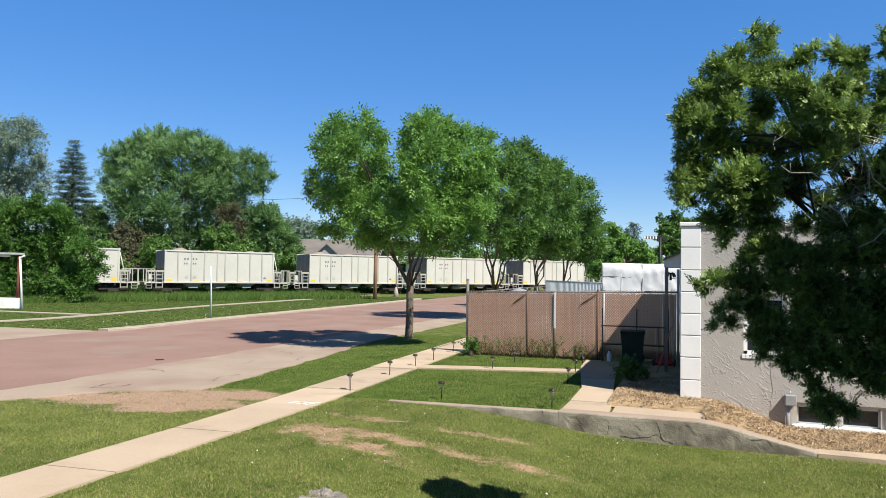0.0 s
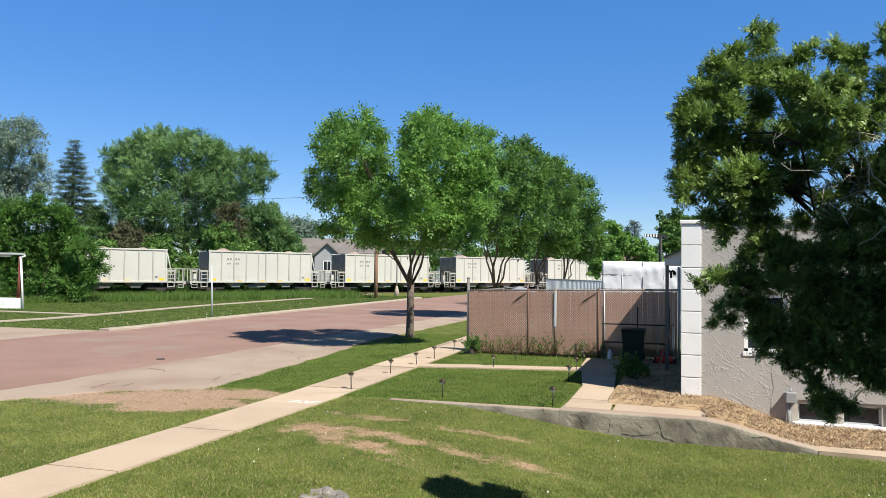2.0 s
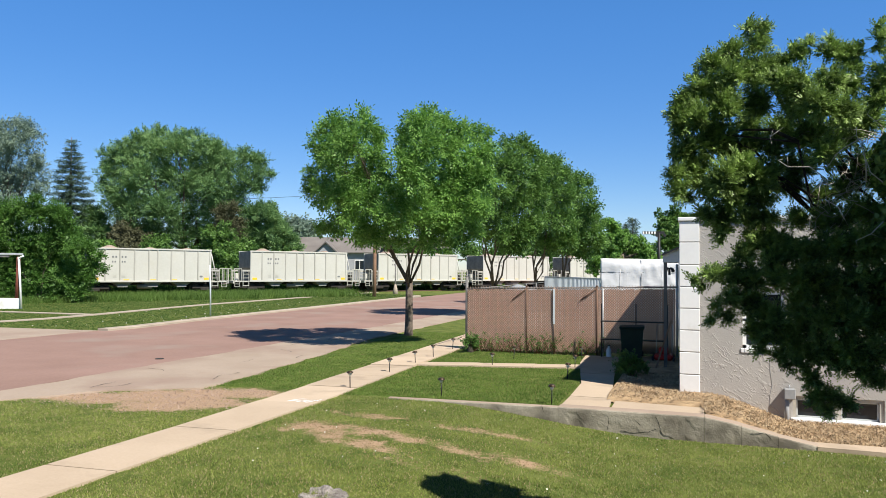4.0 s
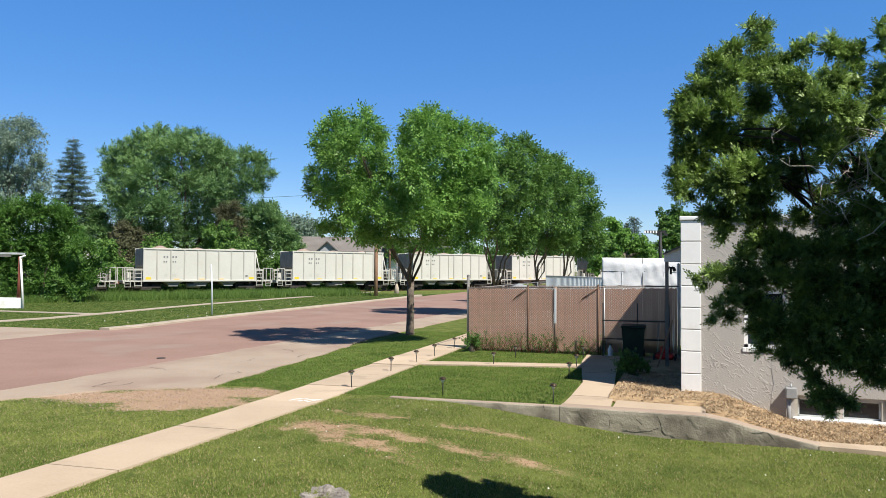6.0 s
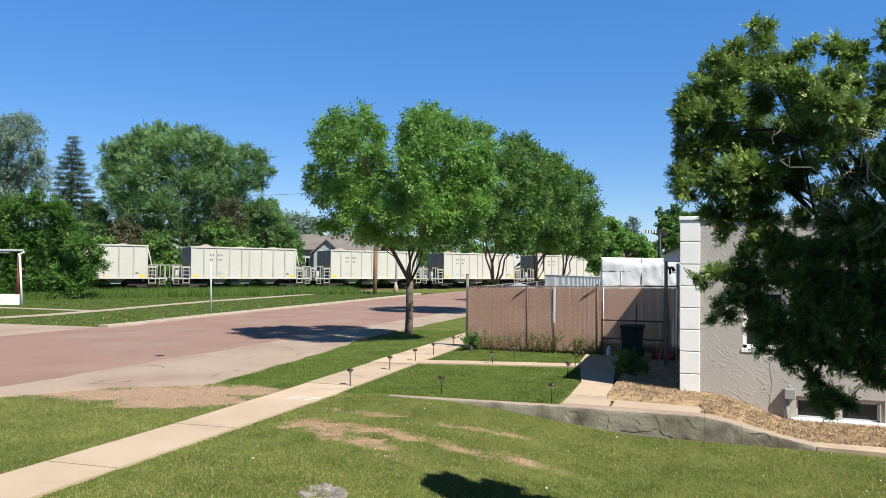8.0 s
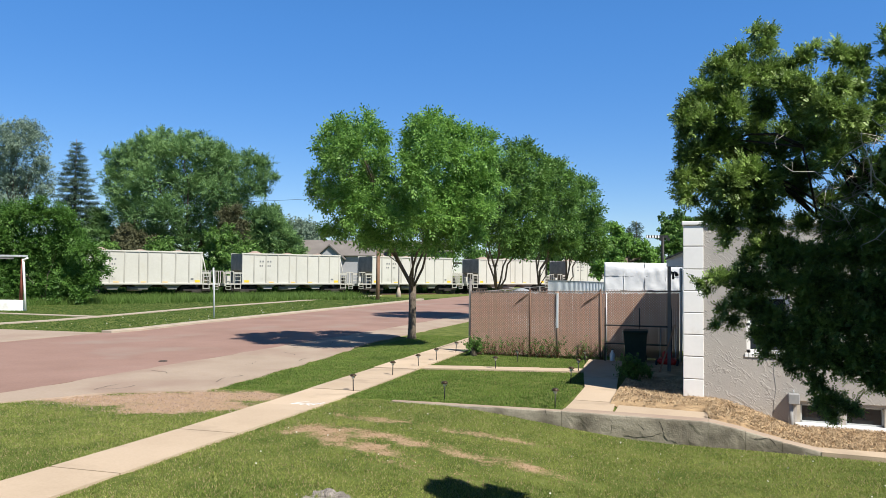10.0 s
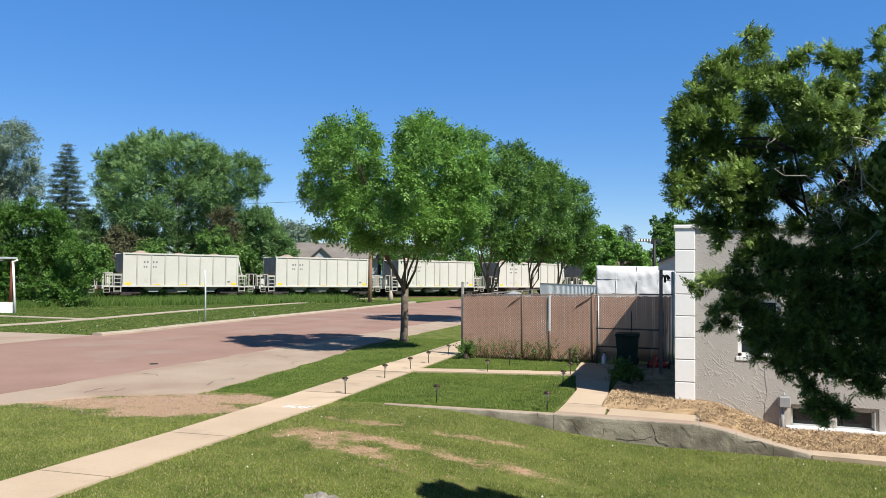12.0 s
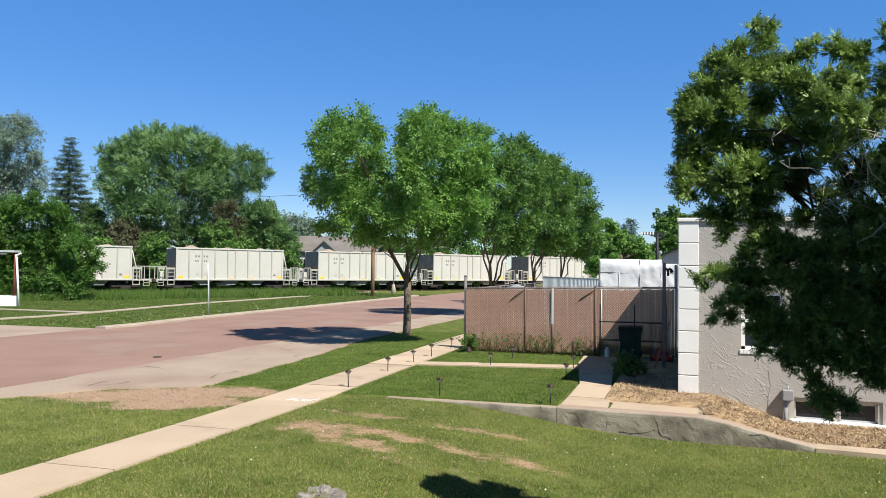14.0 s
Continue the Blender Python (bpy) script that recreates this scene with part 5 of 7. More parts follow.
lobed_tree("tree", "huge spreading green tree behind the railway", (-65.1, 83.3, 0), HUGE + HUGE_LOW, FAR_LEAF, 61, 4.0, 0.4, clump=1.25, packing=0.8, per_clump=20, size=0.3, per=7, aspect=0.42, lift=0.5, outward=1.2, deep=5.0, limbs=8, core=3.5, core_size=0.95)
lobed_tree("tree", "dense green tree behind the railway", (-56.4, 86.3, 0), [(0.55, 10.79, 0.76), (1.86, 10.65, 0.69), (-0.19, 9.48, 1.68), (1.73, 9.27, 1.22), (2.88, 8.9, 0.92), (-0.91, 7.17, 1.99), (1.77, 7.2, 1.83), (3.67, 7.45, 0.99), (4.84, 6.47, 0.92), (0.27, 5.27, 1.99), (3.33, 5.31, 1.68), (5.25, 4.95, 1.07)], FAR_LEAF, 62, 3.0, 0.3, clump=0.8, per_clump=12, size=0.3, per=7, aspect=0.42, lift=0.4, outward=1.0, deep=2.5, limbs=6)
far_tree("reddish-brown shrub behind the railway", -66.5, 74.3, [(-1.4, 5.97, 1.7), (1.05, 5.26, 1.96), (-0.35, 3.16, 2.22), (2.11, 2.46, 1.83), (-2.46, 2.46, 1.7)], PLUM_LEAF, 63, 7000, 0.4, 1.2, 2.0, 0.15)
lobed_tree("tree", "dense green tree behind the railway", (-78.4, 78.7, 0), [(0.51, 9.76, 1.15), (1.9, 9.16, 1.15), (0.55, 8.08, 1.68), (2.48, 7.18, 1.68), (0.23, 5.78, 1.99), (2.92, 5.2, 1.53)], FAR_LEAF, 64, 3.0, 0.3, clump=0.8, per_clump=12, size=0.3, per=7, aspect=0.42, lift=0.4, deep=2.0, limbs=6)
far_tree("tall pale-leaved tree behind the shrubs", -97.3, 81.7, [(1.66, 21.22, 2.47), (4.16, 21.22, 2.01), (0.83, 16.22, 3.1), (3.74, 15.39, 2.63), (-3.33, 19.55, 3.87), (-3.33, 12.9, 4.64), (2.5, 22.88, 1.24), (5.16, 17.89, 1.4), (1.25, 11.23, 3.1)], PALE_LEAF, 65, 10500, 0.42, 1.5, 6.0, 0.4)
far_tree("dark shrub row behind the railway", -54.7, 72.6, [(-1.98, 2.31, 1.84), (0.66, 2.97, 2.08), (3.3, 2.64, 1.96), (-3.96, 1.98, 1.6), (1.32, 5.28, 1.84)], DEEP_LEAF, 66, 8000, 0.42, 1.2, 1.5, 0.15)
lobed_tree("bush", "dull brown-leaved shrub among the trees", (-54.5, 78.0, 0), [(-1.34, 9.32, 0.98), (0.05, 9.76, 0.98), (-0.62, 8.14, 1.4), (0.78, 8.15, 0.98), (-1.64, 7.08, 1.26), (0.12, 6.54, 1.54)], PLUM_LEAF, 169, 2.0, 0.15, clump=0.8, per_clump=12, size=0.25, per=5, deep=1.0, limbs=4, category="bush")
far_tree("dense understory shrubs behind the railway", -61.6, 70.2, [(-4.62, 2.11, 1.84), (-1.98, 1.78, 1.84), (1.32, 1.78, 1.84), (4.62, 1.45, 1.84), (2.64, 4.09, 1.84), (-3.3, 4.09, 1.6)], DEEP_LEAF, 166, 8000, 0.42, 1.2, 1.5, 0.15)
far_tree("dense understory shrubs behind the railway", -51.6, 79.5, [(-2.81, 2.25, 1.96), (0, 1.9, 1.96), (2.81, 2.25, 1.7), (4.21, 3.3, 1.04), (-1.4, 4.35, 1.96)], DEEP_LEAF, 167, 8000, 0.42, 1.2, 1.5, 0.15)
far_tree("distant pale green tree", -83.1, 144.8, [(0, 10.27, 2.56), (1.88, 8.76, 2.33), (-2.5, 8.14, 2.09), (-1.88, 11.27, 1.4)], PALE_LEAF, 67, 4000, 0.9, 2.2)
far_tree("bright green tree beyond the yard", -7.0, 72.4, [(-0.81, 4.86, 1.4), (1.08, 4.32, 1.51), (-1.62, 3.24, 1.3), (2.43, 3.51, 1.11), (0, 5.67, 0.71), (-0.81, 6.37, 0.5)], GREEN_LEAF, 68, 8000, 0.35, 1.0)
lobed_tree("tree", "belt of dense dark trees beyond the crossing", (-24.0, 96.0, 0.2), [(-15.08, 4.33, 1.35), (-12.07, 4.52, 1.5), (-8.31, 4.41, 1.66), (-4.54, 4.45, 1.66), (-1.16, 4.64, 1.66), (2.23, 4.98, 1.96), (5.24, 4.86, 1.81), (8.63, 4.9, 1.81), (12.01, 5.09, 1.66), (14.27, 5.57, 1.5), (2.97, 6.57, 1.05), (-10.55, 3.03, 1.81), (-3.02, 2.96, 1.81), (4.5, 3.05, 1.96), (10.52, 3.27, 1.96), (15.03, 3.92, 1.66)], DEEP_LEAF, 168, 2.0, 0.25, clump=0.8, packing=0.9, per_clump=14, size=0.34, per=5, aspect=0.5, lift=0.3, limbs=5, core=1.6, core_size=1.3)
far_tree("dark rounded tree beyond the yard", -1.4, 75.7, [(-1.1, 7.15, 1.13), (0.28, 7.42, 1.02), (-1.65, 5.22, 1.23), (0.55, 5.22, 1.43), (2.2, 6.6, 1.53), (3.85, 6.6, 1.53)], DEEP_LEAF, 69, 9000, 0.35, 1.0)


def conifer(label, x, y, height, radius, seed, count, size):
    rng = np.random.default_rng(seed)
    t = thing("conifer", pose(x, y, 0), label, "tree")
    part("trunk", tube([(0, 0, -0.2), (0, 0, height * 0.5), (0, 0, height)], [0.35, 0.2, 0.03], 8), BARK, t)
    spots, ways = [], []
    z = height * 0.05
    while z < height * 0.985:
        r = radius * (1 - z / height)
        n = max(4, int(11 * r / radius) + 4)
        for k in range(n):
            a = k * math.tau / n + rng.normal() * 0.25
            long = r * rng.uniform(0.72, 1.12)
            m = max(3, int(long / size * 2.6))
            for i in range(m):
                u = (i + 0.6) / m
                # boughs droop, their tips turn up; side sprays hang
                droop = -0.32 * long * u + 0.22 * long * u ** 3
                for j in range(max(1, int(count))):
                    spread_out = rng.normal() * 0.12 * long * (1 - 0.5 * u)
                    spots.append((math.cos(a) * long * u - math.sin(a) * spread_out, math.sin(a) * long * u + math.cos(a) * spread_out, z + droop + rng.normal() * 0.08))
                    ways.append((math.cos(a) - math.sin(a) * rng.normal() * 0.7, math.sin(a) + math.cos(a) * rng.normal() * 0.7, -0.35 + 0.5 * u + rng.normal() * 0.25))
        z += height * 0.062 * (0.35 + 0.75 * (1 - z / height))
    sprigs("needles", np.array(spots), np.array(ways), size, SPRUCE_LEAF, t, rng, 7, 0.28, 0.6, 1.6)


conifer("tall dark blue-green spruce behind the railway", -80.2, 78.0, 20.1, 7.4, 71, 2, 0.3)
conifer("small distant dark spruce", -9.3, 115.3, 10.6, 2.2, 72, 1, 0.36)
conifer("small distant dark spruce", -10.6, 117.0, 9.8, 1.8, 73, 1, 0.36)


def shrub(label, x, y, rows, count, size, material, seed, clump=0.5, name="bush", per=14):
    return broadleaf(label, (x, y, g(x, y)), rows, 0.35, 0.08, count, size, material, seed, clump=clump, per_blob=per, name=name, category="bush", limbs=6)


lobed_tree("bush", "large dense lilac bush beside the white porch", (-42.2, 38.7, 0), [(-0.37, 7, 0.42), (-1.32, 6.44, 0.62), (-2.27, 6.05, 1.15), (-0.73, 5.99, 1.15), (0.62, 6.16, 0.96), (1.52, 5.63, 0.77), (-1.83, 4.05, 1.54), (0.09, 4.26, 1.54), (1.71, 4.28, 1.15), (2.68, 3.71, 0.77), (3.38, 3.64, 0.46), (3.4, 2.64, 0.69), (4.08, 3.27, 0.31), (4.26, 2.27, 0.27), (-2.15, 1.74, 1.54), (-0.03, 1.76, 1.54), (1.7, 1.78, 1.31), (2.74, 1.71, 0.77), (2.49, 0.75, 0.58), (0.96, 0.62, 0.85), (-0.96, 0.6, 0.85), (-2.5, 0.58, 0.85), (3.24, 1.6, 0.38), (-4.16, 4.6, 1.92), (-4.07, 1.71, 1.77), (-3.68, 3.28, 1.42, 1.19), (-4.01, 5.24, 1.57, 0.99), (-3.12, 2.31, 1.34, 1.29), (-1.42, 3.12, 1.58, 1.4), (0.16, 2.94, 1.42, 1.4)],
           BRIGHT_LEAF, 75, 0.35, 0.08, clump=0.52, packing=1.1, per_clump=20, size=0.15, per=5, aspect=0.6, lift=0.1, outward=0.9, limbs=2, limb_r=0.3, category="bush", core=4.0, core_size=1.3)
shrub("dense green bush among the trackside grass", -44.5, 44.5, [(-0.9, 0.9, 1.0), (-1.9, 1.2, 1.4), (-1.2, 2.2, 1.1), (-1.9, 3.0, 1.4)], 18000, 0.18, BRIGHT_LEAF, 76, 0.6)
shrub("small leafy weed bush at the fence post", -6.35, 21.0, [(0, 0.2, 0.18), (0.15, 0.28, 0.16), (-0.1, 0.3, 0.15)], 1300, 0.05, DEEP_LEAF, 77, 0.14)
shrub("rounded shrub in the shade of the building", -1.42, 16.9, [(0, 0.25, 0.24), (0.16, 0.34, 0.2), (-0.16, 0.28, 0.2), (0.04, 0.44, 0.16)], 3400, 0.045, DEEP_LEAF, 78, 0.15)


def juniper():
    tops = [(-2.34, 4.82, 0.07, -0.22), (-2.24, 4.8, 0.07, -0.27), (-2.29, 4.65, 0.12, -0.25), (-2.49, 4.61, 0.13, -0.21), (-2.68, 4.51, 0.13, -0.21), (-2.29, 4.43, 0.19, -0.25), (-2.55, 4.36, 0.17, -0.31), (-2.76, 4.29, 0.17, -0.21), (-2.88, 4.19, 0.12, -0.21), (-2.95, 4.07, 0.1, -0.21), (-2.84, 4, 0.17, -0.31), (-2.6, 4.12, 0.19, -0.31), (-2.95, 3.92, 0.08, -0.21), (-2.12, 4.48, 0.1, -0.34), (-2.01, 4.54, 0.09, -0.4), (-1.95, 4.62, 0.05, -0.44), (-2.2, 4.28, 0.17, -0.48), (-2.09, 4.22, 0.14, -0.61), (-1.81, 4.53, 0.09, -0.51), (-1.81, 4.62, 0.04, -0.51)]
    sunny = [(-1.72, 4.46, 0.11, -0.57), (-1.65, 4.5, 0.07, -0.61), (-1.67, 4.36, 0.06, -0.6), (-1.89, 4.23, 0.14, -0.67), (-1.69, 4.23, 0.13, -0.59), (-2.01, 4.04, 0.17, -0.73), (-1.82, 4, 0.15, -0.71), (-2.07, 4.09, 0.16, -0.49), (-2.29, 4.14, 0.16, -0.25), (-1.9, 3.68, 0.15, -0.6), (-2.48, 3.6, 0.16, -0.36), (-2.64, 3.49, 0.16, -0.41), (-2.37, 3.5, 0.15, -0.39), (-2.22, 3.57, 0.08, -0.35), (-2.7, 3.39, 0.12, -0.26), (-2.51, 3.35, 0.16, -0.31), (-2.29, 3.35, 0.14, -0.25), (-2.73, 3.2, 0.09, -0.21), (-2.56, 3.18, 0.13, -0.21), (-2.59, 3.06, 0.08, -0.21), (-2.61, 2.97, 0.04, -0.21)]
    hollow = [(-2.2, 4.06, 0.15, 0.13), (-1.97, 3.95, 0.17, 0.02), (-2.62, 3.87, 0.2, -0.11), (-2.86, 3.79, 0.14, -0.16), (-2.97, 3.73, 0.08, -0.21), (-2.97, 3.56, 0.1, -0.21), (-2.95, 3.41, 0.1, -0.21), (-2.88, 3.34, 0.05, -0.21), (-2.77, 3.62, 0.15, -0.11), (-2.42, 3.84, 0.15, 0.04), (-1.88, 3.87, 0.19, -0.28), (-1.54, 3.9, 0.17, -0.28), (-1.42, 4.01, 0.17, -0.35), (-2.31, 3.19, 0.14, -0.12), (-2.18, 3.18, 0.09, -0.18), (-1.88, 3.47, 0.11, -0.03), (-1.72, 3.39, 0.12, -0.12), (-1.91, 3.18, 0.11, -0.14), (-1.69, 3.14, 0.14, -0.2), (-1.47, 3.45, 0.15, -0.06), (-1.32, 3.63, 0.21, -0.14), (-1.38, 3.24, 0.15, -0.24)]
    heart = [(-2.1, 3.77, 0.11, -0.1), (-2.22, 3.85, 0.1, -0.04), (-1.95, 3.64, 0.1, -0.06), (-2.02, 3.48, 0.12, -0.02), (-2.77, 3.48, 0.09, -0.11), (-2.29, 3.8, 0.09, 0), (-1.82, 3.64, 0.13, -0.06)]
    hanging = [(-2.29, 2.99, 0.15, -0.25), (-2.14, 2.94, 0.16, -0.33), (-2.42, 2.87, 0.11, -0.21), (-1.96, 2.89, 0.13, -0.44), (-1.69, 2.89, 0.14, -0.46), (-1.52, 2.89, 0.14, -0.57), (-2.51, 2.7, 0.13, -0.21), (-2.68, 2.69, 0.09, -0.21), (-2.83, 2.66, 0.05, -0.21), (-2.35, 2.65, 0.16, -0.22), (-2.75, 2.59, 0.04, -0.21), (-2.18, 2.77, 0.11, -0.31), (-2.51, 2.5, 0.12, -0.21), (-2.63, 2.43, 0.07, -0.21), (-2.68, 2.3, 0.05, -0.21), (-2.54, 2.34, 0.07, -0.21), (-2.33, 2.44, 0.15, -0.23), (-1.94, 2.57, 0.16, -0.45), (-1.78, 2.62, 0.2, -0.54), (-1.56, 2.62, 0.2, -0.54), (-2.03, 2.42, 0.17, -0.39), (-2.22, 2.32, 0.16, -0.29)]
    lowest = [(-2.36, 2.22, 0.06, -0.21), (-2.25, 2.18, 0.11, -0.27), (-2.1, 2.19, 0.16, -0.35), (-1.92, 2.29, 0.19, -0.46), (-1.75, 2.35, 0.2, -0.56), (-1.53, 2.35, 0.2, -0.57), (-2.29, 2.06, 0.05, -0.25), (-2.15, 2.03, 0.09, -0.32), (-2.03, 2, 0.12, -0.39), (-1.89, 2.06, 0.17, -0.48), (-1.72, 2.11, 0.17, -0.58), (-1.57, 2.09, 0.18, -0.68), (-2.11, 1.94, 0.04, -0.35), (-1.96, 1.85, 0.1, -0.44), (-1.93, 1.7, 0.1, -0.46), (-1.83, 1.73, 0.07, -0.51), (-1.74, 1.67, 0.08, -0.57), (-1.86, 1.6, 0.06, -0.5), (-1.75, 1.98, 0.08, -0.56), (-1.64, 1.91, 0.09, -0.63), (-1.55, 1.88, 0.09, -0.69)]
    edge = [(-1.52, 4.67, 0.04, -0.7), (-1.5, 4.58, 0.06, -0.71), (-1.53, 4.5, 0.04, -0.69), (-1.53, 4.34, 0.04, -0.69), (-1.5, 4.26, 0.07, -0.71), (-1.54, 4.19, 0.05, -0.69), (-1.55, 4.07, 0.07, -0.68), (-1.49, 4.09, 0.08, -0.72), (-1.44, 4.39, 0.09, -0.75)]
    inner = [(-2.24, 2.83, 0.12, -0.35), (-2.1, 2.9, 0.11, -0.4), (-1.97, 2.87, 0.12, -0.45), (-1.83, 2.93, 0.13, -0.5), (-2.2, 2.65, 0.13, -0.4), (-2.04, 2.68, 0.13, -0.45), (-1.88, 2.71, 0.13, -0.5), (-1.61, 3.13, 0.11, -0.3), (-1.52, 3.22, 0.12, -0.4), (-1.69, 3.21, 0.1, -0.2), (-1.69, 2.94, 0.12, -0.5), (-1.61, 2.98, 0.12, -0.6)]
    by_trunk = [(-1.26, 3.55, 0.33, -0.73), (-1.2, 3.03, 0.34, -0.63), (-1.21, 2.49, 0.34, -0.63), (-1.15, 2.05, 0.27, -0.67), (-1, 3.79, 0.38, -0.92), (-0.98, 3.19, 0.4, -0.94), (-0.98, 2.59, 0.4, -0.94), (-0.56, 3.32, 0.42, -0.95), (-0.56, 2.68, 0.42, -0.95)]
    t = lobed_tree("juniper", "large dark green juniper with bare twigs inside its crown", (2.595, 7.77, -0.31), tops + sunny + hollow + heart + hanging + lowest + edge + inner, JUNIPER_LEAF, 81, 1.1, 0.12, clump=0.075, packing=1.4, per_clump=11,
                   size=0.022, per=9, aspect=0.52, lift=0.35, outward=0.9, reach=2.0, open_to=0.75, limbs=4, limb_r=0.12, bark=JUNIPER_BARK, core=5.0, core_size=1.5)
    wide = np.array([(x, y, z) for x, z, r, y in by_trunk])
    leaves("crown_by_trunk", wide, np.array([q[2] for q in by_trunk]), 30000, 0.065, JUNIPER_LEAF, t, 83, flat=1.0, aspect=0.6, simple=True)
    rng = np.random.default_rng(82)
    bare = bmesh.new()
    # grey bare twigs in the shaded heart of the crown, coloured paler in place of sun
    for k in range(130):
        q = Vector((rng.uniform(-1.85, -1.15), rng.uniform(-0.6, -0.2), rng.uniform(2.75, 3.95)))
        way = Vector((rng.normal() - 0.4, rng.normal() * 0.3, rng.normal() * 0.7)).normalized()
        pts = [q]
        for i in range(5):
            way = (way + Vector(rng.normal(size=3)) * 0.35).normalized()
            pts.append(pts[-1] + way * rng.uniform(0.04, 0.1))
        add_tube(bare, pts, [0.0032, 0.003, 0.0026, 0.0022, 0.0016, 0.001], 4)
    tagged(part("bare_twig_work", bare, TWIG, t, "pale bare twigs"), kind="stuff")
    # sun-bleached dead branches that stand out before the foliage
    dead = [[(-2.02, -0.84, 3.38), (-2.07, -0.81, 3.47), (-2.13, -0.77, 3.53), (-2.26, -0.69, 3.54), (-2.32, -0.65, 3.6)], [(-2.12, -0.78, 3.33), (-2.07, -0.81, 3.39), (-2.03, -0.83, 3.4)], [(-1.81, -0.98, 3.39), (-1.81, -0.98, 3.53), (-1.83, -0.96, 3.66), (-1.86, -0.94, 3.75), (-1.86, -0.95, 3.81)], [(-1.84, -0.96, 3.72), (-1.93, -0.9, 3.66), (-1.98, -0.87, 3.61), (-2.02, -0.84, 3.53)], [(-2.36, -0.63, 3.73), (-2.37, -0.62, 3.79), (-2.31, -0.66, 3.84)], [(-1.72, -1.04, 3.38), (-1.79, -1, 3.46), (-1.81, -0.98, 3.56)], [(-1.72, -1.04, 3.86), (-1.76, -1.02, 3.84), (-1.8, -0.98, 3.9)], [(-1.93, -0.9, 3.11), (-1.97, -0.88, 3.21), (-2.03, -0.84, 3.26)], [(-1.72, -1.04, 3.09), (-1.79, -1, 3), (-1.87, -0.94, 2.95)]]
    for pts in dead:
        n = len(pts)
        bm = bmesh.new()
        add_tube(bm, pts, [0.0052 * (1 - 0.6 * i / (n - 1)) for i in range(n)], 5)
        for q in pts[1:]:
            add_tube(bm, [q, Vector(q) + Vector((rng.normal() * 0.05, -0.02, rng.normal() * 0.05))], [0.0022, 0.001], 4)
        part("dead_branch", bm, BLEACHED, t, "sun-bleached dead branch")
    return t


JUNIPER_BARK = surface("dark_twig_bark", (0.05, 0.04, 0.032), (0.11, 0.09, 0.07), 5, 40, 0.95, 0.6, 0.01)
# twig colour raised to stand in for sunlight that is blocked here
TWIG = surface("lightened_twig_bark", (0.42, 0.37, 0.32), (0.66, 0.60, 0.54), 5, 40, 0.95, 0.6, 0.01)
BLEACHED = surface("bleached_dead_wood", (0.50, 0.46, 0.41), (0.72, 0.68, 0.62), 5, 40, 0.9, 0.4, 0.005)
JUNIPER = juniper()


# ---- unseen plain walls added for an assumed house behind and beside the viewpoint ----
# unseen blocker, its corner and height set to shade the lower juniper
tagged(part("wall_east", box(3.3, 10, -1.79, 6.0, -0.6, 5.6), BLUE_SIDING), "unseen plain grey wall of an assumed house", "wall", kind="structure")
# second unseen blocker, turned to level the shadow line across the crown
shade_block = tagged(part("wall_wing", box(-4.2, 0, -3.5, 0, -0.6, 5.98), BLUE_SIDING), "unseen plain block added to shade the juniper", "wall", kind="structure")
shade_block.matrix_basis = pose(3.3, 6.0, 0, 0, 0, 60)
tagged(part("wall_south", box(-8, 10, -2.1, -1.8, -0.6, 7.5), BLUE_SIDING), "unseen plain grey wall of an assumed house", "wall", kind="structure")


